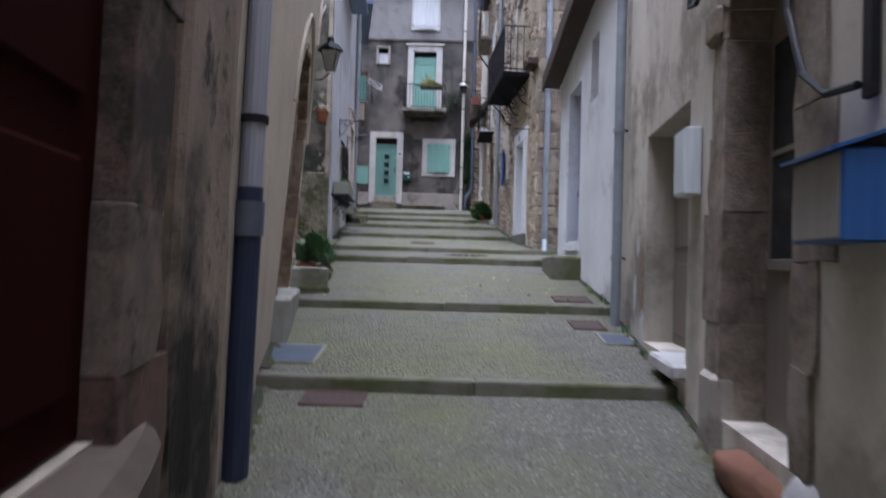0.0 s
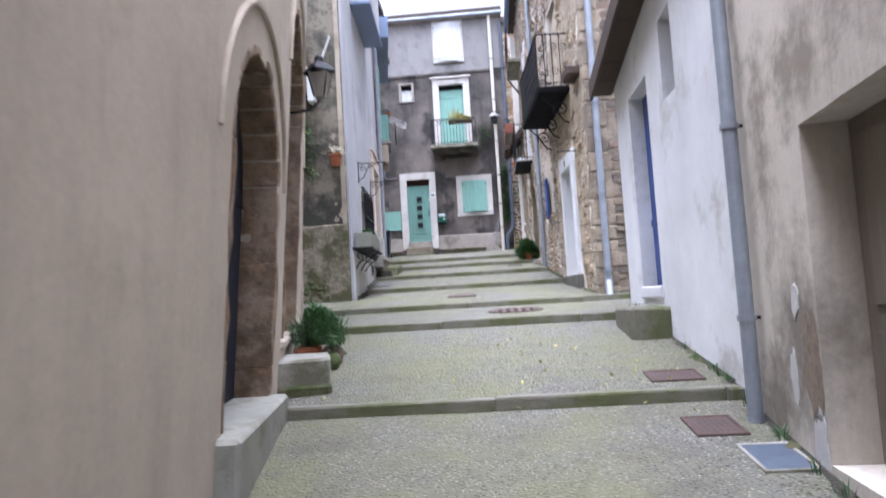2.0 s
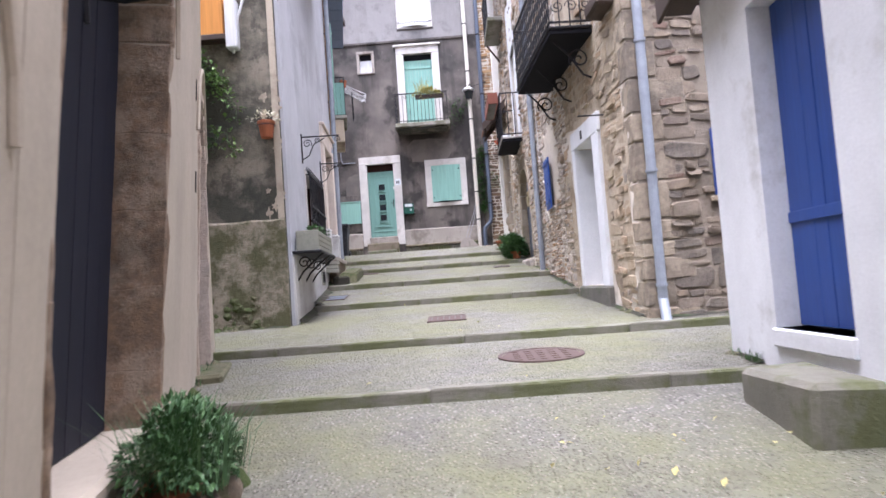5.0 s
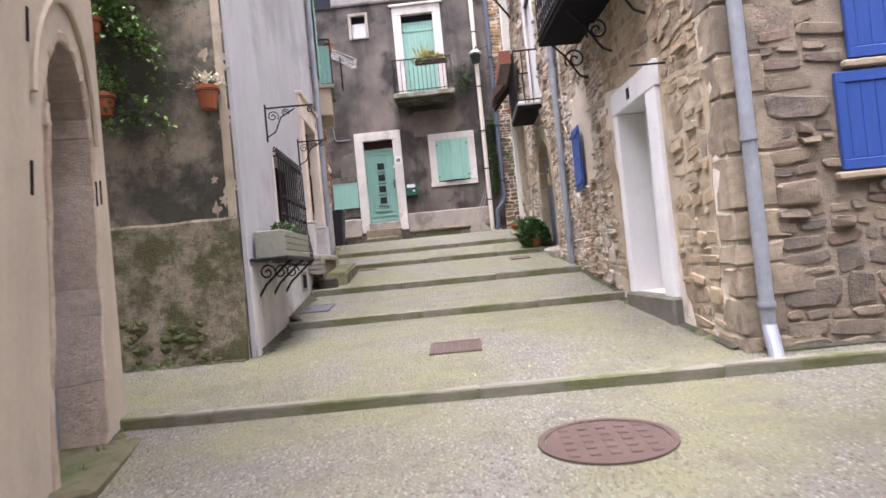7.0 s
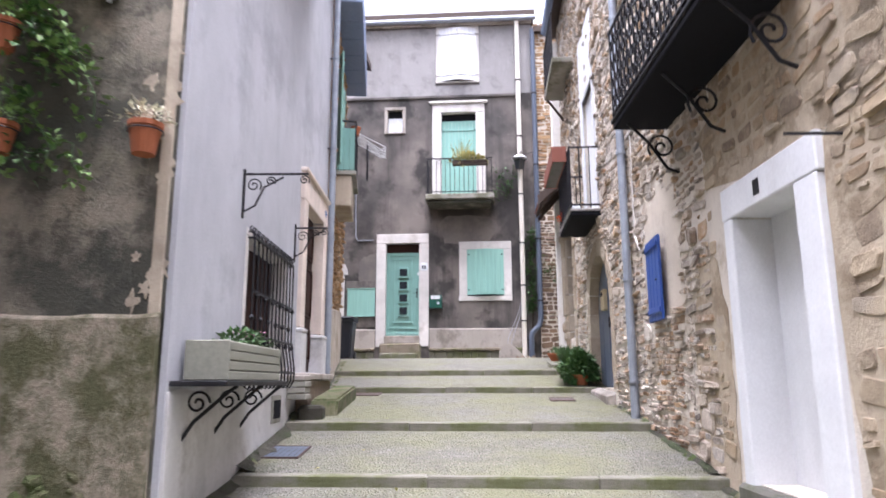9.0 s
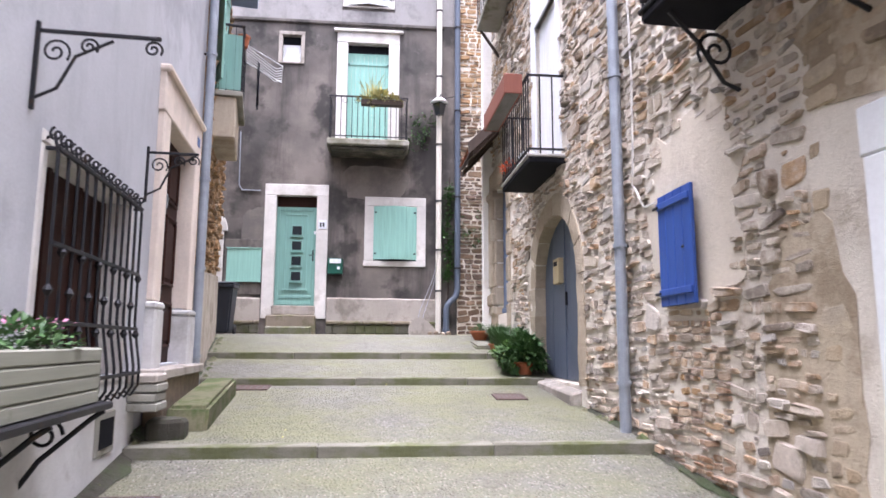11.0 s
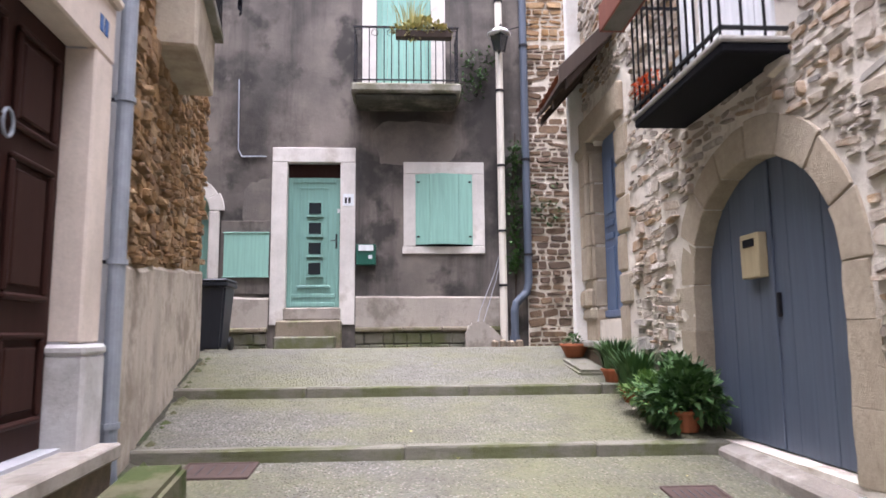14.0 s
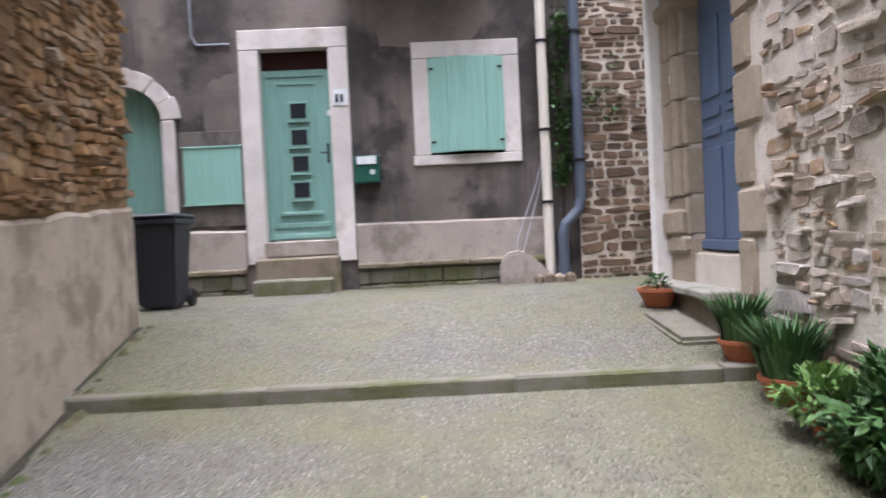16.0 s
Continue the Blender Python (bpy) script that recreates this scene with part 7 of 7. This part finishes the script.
part("bracket", tube(bmesh.new(), [(F_RG.sy(21.1), 0, 9.1), (F_RG.sy(21.1), -0.35, 9.6)], 0.03, 6), M_DARKWOOD, hb)
gg = thing("gutter", F_RG, (2, -0.5, 11.5), "blue-grey gutter along the eave of the stone house", "gutter")
part("trough", pipe([(0.3, -0.32, 11.55), (F_RG.L - 0.05, -0.32, 11.57)], 0.085, 10), M_SOFFIT, gg)

# white-framed door of the stone house
M_SMOOTHW = plaster("smooth_white_paint", (0.74, 0.75, 0.77), (0.66, 0.66, 0.67), 0.2, 0.06, streak=0.1)
d10 = thing("door_10", F_RD, (WDOOR["s0"], 0, WDOOR["z0"]), "white painted door set deep in a white frame", "door", kind="structure")
s0, s1, z0, z1 = WDOOR["s0"], WDOOR["s1"], WDOOR["z0"], WDOOR["z1"]
part("lintel", box(s0 - 0.17, -0.055, z1 - 0.004, s1 + 0.30, 0.3, z1 + 0.26, 0.01), M_SMOOTHW, d10)
part("far_jamb", box(s0 - 0.15, -0.055, z0 - 0.02, s0 + 0.004, 0.3, z1 - 0.008, 0.01), M_SMOOTHW, d10)
part("near_jamb", box(s1 - 0.004, -0.055, z0 - 0.02, s1 + 0.28, 0.3, z1 - 0.008, 0.01), M_SMOOTHW, d10)
part("leaf", box(s0, 0.27, z0, s1, 0.31, z1, 0.004), M_SMOOTHW, d10)
part("number_plate", box((s0 + s1) / 2 - 0.06, -0.062, z1 + 0.06, (s0 + s1) / 2 + 0.03, -0.054, z1 + 0.18, 0.002), M_BLACK, d10, "small dark number plate")
part("threshold", box(s0 - 0.2, -0.10, 2.2, s1 + 0.3, 0.28, z0 - 0.008, 0.03), M_ASPH, d10, "dark worn stone threshold")
solid("corbel_stone", worn(box(F_RD.sy(10.6), -0.22, 6.02, F_RD.sy(10.05), 0.02, 6.2, 0.03), 0.015, 2), M_DARKWOOD, F_RD, (F_RD.sy(10.4), 0, 6.1), "dark weathered stone ledge jutting from the wall", "ledge")
rd = thing("iron_rod", F_RD, (F_RD.sy(10.85), 0, 4.9), "short rusty iron rod in the stone wall", "rod")
part("rod", pipe([(F_RD.sy(10.8), 0.02, 4.86), (F_RD.sy(10.8), -0.36, 4.86)], 0.011, 6), M_IRON, rd)

# single blue shutter, its plaster patch
w9 = thing("window_9", F_RD, (BSH["s0"], 0, BSH["z0"]), "blue board shutter closed over a small window", "window", kind="structure")
board_shutter(w9, BSH["s0"] - 0.06, BSH["s1"] + 0.05, 4.06, 4.97, M_BLUE, 4, -0.03, 0.03, True, 4, 'a')
part("knob", lathe(bmesh.new(), [(0.014, -0.01), (0.018, 0), (0.01, 0.012)], (BSH["s1"] - 0.1, -0.09, 4.5), 8), M_IRON, w9)
bm = bmesh.new()
pts = []
for i in range(44):
    a = 2 * math.pi * i / 44
    rr = 1 + 0.34 * noise.noise((math.cos(a) * 2.6, math.sin(a) * 2.6, 2)) + 0.12 * noise.noise((math.cos(a) * 7, math.sin(a) * 7, 5))
    pts.append((patch_c + 0.68 * rr * math.copysign(abs(math.cos(a)) ** 0.7, math.cos(a)), 4.8 + 0.76 * rr * math.copysign(abs(math.sin(a)) ** 0.7, math.sin(a))))
prism(bm, pts, -0.012, 0.01)
part("plaster_patch", bm, M_PALEPATCH, w_rd, "smooth beige plaster patch round the shutter")
# flaked plaster left on the upper stone wall
for cx, cz, rx, rz in ((F_RD.sy(11.4), 5.5, 1.5, 0.62), (F_RD.sy(10.55), 3.9, 0.5, 1.6), (F_RD.sy(13.0), 3.3, 0.45, 1.2), (F_RD.sy(11.6), 7.2, 1.5, 0.9)):
    bm = bmesh.new()
    prism(bm, [(cx + rx * (1 + 0.3 * noise.noise((3 * math.cos(a), 3 * math.sin(a), cx))) * math.cos(a), cz + rz * (1 + 0.3 * noise.noise((3 * math.cos(a), 3 * math.sin(a), cz))) * math.sin(a)) for a in (2 * math.pi * i / 30 for i in range(30))], -0.006, 0.01)
    part("plaster_patch", bm, M_TANMORTAR, w_rd)
downpipe("downpipe", F_RD, F_RD.sy(15.3), -0.085, ground_z(15.3) - 0.02, 11.5, 0.052, M_ZINC, "grey zinc downpipe on the stone house", (3.4, 4.65, 6.3, 8.2))
cbl = thing("cable", F_RD, (F_RD.sy(15.1), 0, 4.9), "pale cable running down beside the downpipe", "cable")
part("wire", pipe([(F_RD.sy(15.12), -0.03, 8.0), (F_RD.sy(15.05), -0.03, 6.2), (F_RD.sy(15.1), -0.03, 5.2), (F_RD.sy(14.9), -0.03, 4.95), (F_RD.sy(14.7), -0.03, 4.95)], 0.011, 6), M_TRIM, cbl)

# gable: pipe and blue shutters
downpipe("downpipe", F_S, 0.13, -0.09, ground_z(9.5), 11.5, 0.056, M_ZINC, "grey zinc downpipe at the stone corner, shoe at its foot", (2.62, 3.9, 5.4, 7.2), shoe=(-0.02, -0.16))
for i, (o, z0, z1, sa) in enumerate(((SW1, 3.60, 4.36, 0.84), (SW2, 4.46, 5.75, 0.97))):
    t = thing("window_%d" % (10 + i), F_S, (o["s0"], 0, o["z0"]), "bright blue framed board shutters on the gable wall", "window", kind="structure")
    mid = sa + 0.48
    for a, b in ((sa, mid), (mid + 0.01, mid + 0.49)):
        part("leaf", box(a, -0.05, z0, b, -0.02, z1, 0.005), M_BLUE, t)
        for k in range(3):
            part("board", box(a + 0.08 + 0.11 * k, -0.056, z0 + 0.09, a + 0.185 + 0.11 * k, -0.049, z1 - 0.09, 0.002), M_BLUE, t)
        for z in (z0, z1 - 0.085):
            part("rail", box(a, -0.065, z, b, -0.049, z + 0.085, 0.005), M_BLUE, t)
        for s in (a, b - 0.075):
            part("stile", box(s, -0.064, z0 + 0.085, s + 0.075, -0.049, z1 - 0.085, 0.005), M_BLUE, t)
    part("sill", box(sa - 0.05, -0.07, z0 - 0.07, mid + 0.5, 0.0, z0 - 0.01, 0.012), M_PALE, t)

# white house fittings
d11 = thing("door_11", F_W, (WD["s0"], 0, WD["z0"]), "blue plank door set back in a white reveal", "door", kind="structure")
planks(d11, WD, 0.17, 0.05, M_BLUE, 6)
part("rail", box(WD["s0"], 0.155, 3.05, WD["s1"], 0.172, 3.13, 0.004), M_BLUE, d11)
part("threshold", box(WD["s0"] - 0.02, -0.03, 2.2, WD["s1"] + 0.02, 0.2, 2.33, 0.012), M_WHITE, d11)
w10 = thing("window_12", F_W, (WW["s0"], 0, WW["z0"]), "small dark window with a blue frame in the white wall", "window", kind="structure")
part("pane", box(WW["s0"], 0.2, WW["z0"], WW["s1"], 0.21, WW["z1"], 0.002), M_GLASS, w10)
part("window_frame", box(WW["s0"], 0.15, WW["z0"], WW["s0"] + 0.06, 0.2, WW["z1"], 0.004), M_NAVY, w10)
part("window_frame", box(WW["s1"] - 0.06, 0.15, WW["z0"], WW["s1"], 0.2, WW["z1"], 0.004), M_NAVY, w10)
fs = thing("eave_fascia", F_W, (0, -0.25, 5.0), "dark brown boarded verge of the white house roof", "eave")
bm = box(-0.22, -0.30, 4.98, F_W.L + 0.05, -0.262, 5.24, 0.008)
for v in bm.verts:
    v.co.z += 0.165 * v.co.x
part("board", bm, M_DARKWOOD, fs)
for k in range(9):
    bm = box(-0.2 + 0.47 * k, -0.262, 5.03, -0.2 + 0.47 * k + 0.46, 0.0, 5.06, 0.004)
    for v in bm.verts:
        v.co.z += 0.165 * v.co.x
    part("soffit_board", bm, M_DARKWOOD, fs)
bm = box(1.99, 5.77, 1.6, 2.42, 6.66, 2.12, 0.035)
for v in bm.verts:
    v.co += Vector((noise.noise(v.co * 3), noise.noise(v.co * 3 + Vector((5, 0, 0))), noise.noise(v.co * 3 + Vector((0, 5, 0))))) * 0.02
solid("door_block", bm, M_NOSE, WORLD, (2.2, 6.2, 1.8), "mossy rough stone block step by the white wall", "block")
downpipe("downpipe", F_R1, F_R1.sy(3.32), -0.085, ground_z(3.3), 8.2, 0.05, M_ZINC, "grey zinc downpipe between the white and tan walls", (2.06, 3.35, 5.2, 7.0))

# recessed door, letterbox and arch of the tan house
d12 = thing("door_12", F_R1, (NICHE["s0"], 0, NICHE["z0"]), "plain taupe door in a deep stained recess", "door", kind="structure")
s0, s1, z0, z1 = NICHE["s0"], NICHE["s1"], NICHE["z0"], NICHE["z1"]
part("leaf", box(s0 + 0.0, 0.24, z0, s1, 0.29, z1, 0.004), M_TAUPE, d12)
for a, b in ((0.12, 0.62), (0.74, 1.24)):
    for c, e in ((0.1, 0.68), (0.8, 1.66)):
        part("panel", box(s0 + a, 0.222, z0 + c, s0 + b, 0.242, z0 + e, 0.012), M_TAUPE, d12)
part("sill", box(s0 + 0.68, -0.10, z0 - 0.10, s1 + 0.02, 0.24, z0 + 0.006, 0.02), M_PLINTHW, d12, "whitish stone sill")
for cx, cz, rx, rz, mm, lb in ((s0 - 0.13, 1.85, 0.12, 0.28, M_PILASTER, "bare stones beside the recess"), (s0 - 0.10, 1.42, 0.09, 0.2, M_PLINTHW, "whitish bare patch"), (s0 - 0.42, 1.75, 0.05, 0.16, M_PLINTHW, ""), (s0 - 0.3, 2.2, 0.06, 0.1, M_PLINTHW, "")):
    bm = bmesh.new()
    prism(bm, [(cx + rx * (1 + 0.55 * noise.noise((2 * math.cos(a), 2 * math.sin(a), cx * 9))) * math.cos(a), cz + rz * (1 + 0.55 * noise.noise((2 * math.cos(a), 2 * math.sin(a), cz * 7))) * math.sin(a)) for a in (2 * math.pi * i / 26 for i in range(26))], -0.005, 0.01)
    part("repair_patch", bm, mm, d12, lb)
letterbox("letterbox", F_R1, F_R1.sy(0.97), F_R1.sy(0.70), 2.46, 2.88, 0.105, M_LETTER, "white enamelled letterbox on the tan wall", flap=M_SLATE)
d13 = thing("door_13", F_R1, (RARCH["s0"], 0, RARCH["z0"]), "glazed taupe door under an old stone arch", "door", kind="structure")
surround(d13, RARCH, 0.26, 0.25, M_PILLAR2, R, 0.02, (0.3, 0.62), 7, soft=0.03)
s0, s1, z0, z1 = RARCH["s0"], RARCH["s1"], RARCH["z0"], RARCH["z1"]
planks(d13, RARCH, 0.22, 0.05, M_TAUPE, 5)
part("pane", box(s0 + 0.1, 0.205, 2.06, s1 - 0.1, 0.222, 3.2, 0.003), M_GLASS, d13)
part("glazing_bar", box(s0 + 0.08, 0.19, 2.0, s1 - 0.08, 0.224, 2.06, 0.005), M_TAUPE, d13)
part("glazing_bar", box(s0 + 0.08, 0.195, 2.6, s1 - 0.08, 0.224, 2.63, 0.004), M_TAUPE, d13)
part("base_stone", box(s0 - 0.29, -0.055, 0.85, s0 + 0.02, 0.1, 1.44, 0.05), M_PLINTH, d13, "whitewashed base stone")
part("hood", box(s0 - 0.30, -0.05, 3.3, s0 - 0.05, 0.1, 3.5, 0.03), M_PILASTER, d13)


M_REDSTONE = plaster("red_worn_stone", (0.24, 0.115, 0.075), (0.15, 0.08, 0.055), 0.6, 0.6, big=3.0, spot=3.0)


def boulder(name, at, size, material, label, category, seed, frame_=WORLD):
    bm = bmesh.new()
    bmesh.ops.create_icosphere(bm, subdivisions=3, radius=1)
    for v in bm.verts:
        p = v.co.copy()
        k = 1 + 0.13 * noise.noise(p * 1.3 + Vector((seed, 0, 0))) + 0.05 * noise.noise(p * 3.5 + Vector((seed, 0, 0)))
        q = Vector([math.copysign(abs(c) ** 0.75, c) for c in p])
        v.co = Vector((at[0] + q.x * k * size[0], at[1] + q.y * k * size[1], at[2] + q.z * k * size[2]))
    return solid(name, bm, material, frame_, at, label, category, smooth=True)


boulder("cloth_bag", (1.55, 17.7, 6.14), (0.12, 0.22, 0.11), M_LETTER, "pale bluish cloth bundle lying on the balcony", "bundle", 9)
boulder("step_stone", (2.10, -0.28, 1.0), (0.17, 0.38, 0.12), M_REDSTONE, "worn reddish step stone below the arched door", "stone", 3)
boulder("guard_stone", (2.04, -0.80, 1.02), (0.09, 0.16, 0.17), M_PLINTHW, "whitewashed guard stone against the tan wall", "stone", 6)
letterbox("letterbox", F_R1, F_R1.sy(-0.98), F_R1.sy(-1.34), 2.10, 2.40, 0.15, M_ENGREY, "beige-grey fronted letterbox with blue sides and a sloping blue lid", roof_mat=M_ENBLUE, side_mat=M_ENBLUE)
ic = thing("iron_bar", F_R1, (F_R1.sy(-1.2), 0, 2.6), "black iron bar and drooping cable on the tan wall", "bracket")
part("bar", box(F_R1.sy(-1.2), -0.03, 2.58, F_R1.sy(-1.27), 0.0, 4.2, 0.006), M_IRON, ic)
part("cable", pipe([(F_R1.sy(-0.5), -0.03, 3.6), (F_R1.sy(-0.62), -0.04, 3.1), (F_R1.sy(-0.8), -0.05, 2.78), (F_R1.sy(-1.0), -0.05, 2.65), (F_R1.sy(-1.2), -0.04, 2.63)], 0.016, 7), M_BLACK, ic)
hk = thing("cable_hook", F_R1, (F_R1.sy(0.75), 0, 3.6), "black cable loop hanging above the arch", "cable")
part("loop", pipe([(F_R1.sy(0.3), -0.03, 4.0), (F_R1.sy(0.5), -0.05, 3.75), (F_R1.sy(0.7), -0.06, 3.64), (F_R1.sy(0.86), -0.06, 3.68), (F_R1.sy(0.88), -0.05, 3.82)], 0.016, 7), M_BLACK, hk)
part("clamp", box(F_R1.sy(0.42), -0.06, 3.86, F_R1.sy(0.32), 0.0, 3.98, 0.01), M_ZINC, hk)

# ---- covers and small things on the ground ----
def cover(name, x0, y0, x1, y1, material, label, category, kind_="plain"):
    t = thing(name, WORLD, ((x0 + x1) / 2, (y0 + y1) / 2, ground_z((y0 + y1) / 2)), label, category)
    za, zb = ground_z(y0), ground_z(y1)

    def tilted(bm):
        for v in bm.verts:
            v.co.z += za + (zb - za) * (v.co.y - y0) / (y1 - y0)
        return bm
    part("plate", tilted(box(x0 + 0.02, y0 + 0.02, -0.03, x1 - 0.02, y1 - 0.02, 0.012, 0.004)), material, t)
    for a in ((x0, y0, x1, y0 + 0.022), (x0, y1 - 0.022, x1, y1), (x0, y0 + 0.022, x0 + 0.022, y1 - 0.022), (x1 - 0.022, y0 + 0.022, x1, y1 - 0.022)):
        part("rim", tilted(box(a[0], a[1], -0.03, a[2], a[3], 0.016, 0.003)), M_CONC if kind_ == "plain" else M_RUST, t)
    if kind_ == "grate":
        for k in range(6):
            x = x0 + 0.05 + (x1 - x0 - 0.12) * k / 5
            part("slot", tilted(box(x, y0 + 0.08, 0.0105, x + 0.011, y1 - 0.08, 0.0135, 0.001)), M_IRON, t)
    return t


cover("meter_cover", -0.86, 1.55, -0.40, 2.12, M_COVERB, "blue-grey metal meter cover set in the paving", "cover")
cover("drain_cover", -0.36, 0.88, 0.06, 1.16, M_RUST, "rusty brown drain cover set in the paving", "cover", "grate")
cover("drain_cover", 1.82, 3.06, 2.14, 3.46, M_RUST, "rusty red-brown cover set in the paving", "cover", "grate")
cover("meter_cover", 1.98, 2.44, 2.28, 2.88, M_COVERB, "blue-grey metal meter cover beside the wall", "cover")
cover("drain_cover", 1.80, 4.14, 2.22, 4.46, M_RUST, "rusty drain cover by the step", "cover", "grate")
cover("drain_grate", -0.24, 10.72, 0.26, 11.22, M_RUST, "worn metal grate set in the paving", "cover", "grate")
cover("drain_cover", 1.0, 16.95, 1.36, 17.32, M_RUST, "rusty brown square cover in the paving", "cover", "grate")
cover("drain_cover", -2.15, 17.68, -1.65, 18.04, M_RUST, "brown square cover near the step", "cover", "grate")
cover("drain_grate", -2.15, 13.55, -1.75, 14.05, M_COVERB, "grey drain grate beside the blue-grey house", "cover", "grate")
mh = thing("manhole_cover", WORLD, (0.89, 8.3, ground_z(8.3)), "round rusty manhole cover in the paving", "manhole")
for nm, r0, r1, zt, mm in (("ring", 0.35, 0.39, 0.014, M_RUST), ("plate", 0.0, 0.345, 0.010, M_RUST)):
    bm = bmesh.new()
    ra = [bm.verts.new((0.89 + max(r0, 0.001) * math.cos(a), 8.3 + max(r0, 0.001) * math.sin(a), zt)) for a in (2 * math.pi * k / 40 for k in range(40))]
    rb_ = [bm.verts.new((0.89 + r1 * math.cos(a), 8.3 + r1 * math.sin(a), zt)) for a in (2 * math.pi * k / 40 for k in range(40))]
    rc_ = [bm.verts.new((0.89 + r1 * math.cos(a), 8.3 + r1 * math.sin(a), -0.02)) for a in (2 * math.pi * k / 40 for k in range(40))]
    for u, v in ((ra, rb_), (rb_, rc_)):
        for k in range(40):
            bm.faces.new((u[k], v[k], v[(k + 1) % 40], u[(k + 1) % 40]))
    for v in bm.verts:
        v.co.z += ground_z(v.co.y)
    part(nm, bm, mm, mh)
for i in range(-2, 3):
    for j in range(-2, 3):
        x, y = 0.89 + 0.11 * i, 8.3 + 0.11 * j
        part("stud", box(x - 0.03, y - 0.03, ground_z(y) + 0.006, x + 0.03, y + 0.03, ground_z(y) + 0.015, 0.003), M_RUST, mh)

# plants along the stone house
potted((1.64, 18.40, ground_z(18.40)), 0.14, 0.17, "large leafy green shrub in a terracotta pot", M_LEAF, size=(0.36, 0.38, 0.30), count=1700, lf=0.085, group="plants by the gate")
potted((1.58, 18.92, ground_z(18.92)), 0.15, 0.16, "pale green leafy plant in a terracotta pot", M_LEAFL, size=(0.28, 0.3, 0.14), count=600, lf=0.075, group="plants by the gate")
potted((1.60, 19.42, ground_z(19.42)), 0.16, 0.15, "grassy plant in a terracotta pot", M_GRASS, kind="grass", size=(0.2, 0.2, 0.21), count=420, group="plants by the gate")
potted((1.58, 19.95, ground_z(19.95)), 0.15, 0.14, "tufted grassy plant in a terracotta pot", M_GRASS, kind="grass", size=(0.2, 0.2, 0.18), count=340, group="plants by the gate")
pt = thing("flower_bowl", WORLD, (1.53, 21.45, ground_z(21.45)), "low terracotta bowl with sparse green", "planter")
part("bowl", lathe(bmesh.new(), [(0.10, 0), (0.17, 0.13), (0.185, 0.14), (0.185, 0.17), (0.16, 0.17), (0.15, 0.15), (0.01, 0.14)], (1.53, 21.45, ground_z(21.45)), 20), M_TERRA, pt, smooth=True)
part("foliage", leaf_cloud(bmesh.new(), random.Random(3), 150, (1.52, 21.45, ground_z(21.45) + 0.21), (0.14, 0.14, 0.08), 0.05), M_LEAF, pt)
# moss along wall feet, grass tufts, dry leaves
mo = bmesh.new()
rm = random.Random(44)
for f, n, da in ((F_L2, 26, 0.02), (F_L3, 40, 0.03), (F_ST, 60, 0.08), (F_LG, 40, 0.06), (F_LB, 26, 0.12), (F_R1, 22, 0.02), (F_W, 30, 0.02), (F_RD, 30, 0.03)):
    for k in range(n):
        s = rm.uniform(0.0, f.L)
        p = f.m @ Vector((s, -da - rm.uniform(0, 0.03), 0))
        if p.y < -1:
            continue
        r = rm.uniform(0.03, 0.09)
        z = ground_z(p.y)
        c = [mo.verts.new((p.x + r * rm.uniform(.6, 1.2) * math.cos(a), p.y + r * rm.uniform(.6, 1.2) * math.sin(a), z - 0.01)) for a in (2 * math.pi * i / 7 for i in range(7))]
        t = mo.verts.new((p.x, p.y, z + r * rm.uniform(.3, .7)))
        for i in range(7):
            mo.faces.new((c[i], c[(i + 1) % 7], t))
for k in range(150):
    s, up = rm.uniform(2.2, F_ST.L - 0.3), 0.5 * rm.random() ** 2
    p = F_ST.m @ Vector((s, -0.085 + 0.04 * up, 0))
    r = rm.uniform(0.03, 0.08)
    z = ground_z(p.y) + up
    c = [mo.verts.new((p.x + r * rm.uniform(.6, 1.3) * math.cos(a), p.y, z + r * rm.uniform(.5, 1.1) * math.sin(a))) for a in (2 * math.pi * i / 8 for i in range(8))]
    t = mo.verts.new((p.x, p.y - r * 0.35, z))
    for i in range(8):
        mo.faces.new((c[i], c[(i + 1) % 8], t))
solid("moss", mo, M_MOSS, WORLD, (0, 8, 1.8), "cushions of moss along the foot of the walls", "moss", kind="stuff")
gt_ = bmesh.new()
for f, n in ((F_L3, 8), (F_ST, 10), (F_LG, 6), (F_W, 12), (F_R1, 6)):
    for k in range(n):
        p = f.m @ Vector((rm.uniform(0.1, f.L), -0.04, 0))
        blades(gt_, rm, 8, (p.x, p.y, ground_z(p.y)), 0.04, 0.11, 0.004)
solid("weeds", gt_, M_GRASS, WORLD, (0, 8, 1.8), "small weeds growing at the foot of the walls", "weeds", kind="stuff")
lv = bmesh.new()
for k in range(70):
    x, y = rm.uniform(0.6, 2.1), rm.uniform(3.4, 6.6)
    if k > 40:
        x, y = rm.uniform(-1.6, 1.4), rm.uniform(2, 21)
    leaf_cloud(lv, rm, 1, (x, y, ground_z(y) + 0.012), (0.01, 0.01, 0.004), 0.05)
solid("fallen_leaves", lv, M_DRY, WORLD, (1.4, 5, 1.7), "dry leaves scattered on the paving", "leaves", kind="stuff")
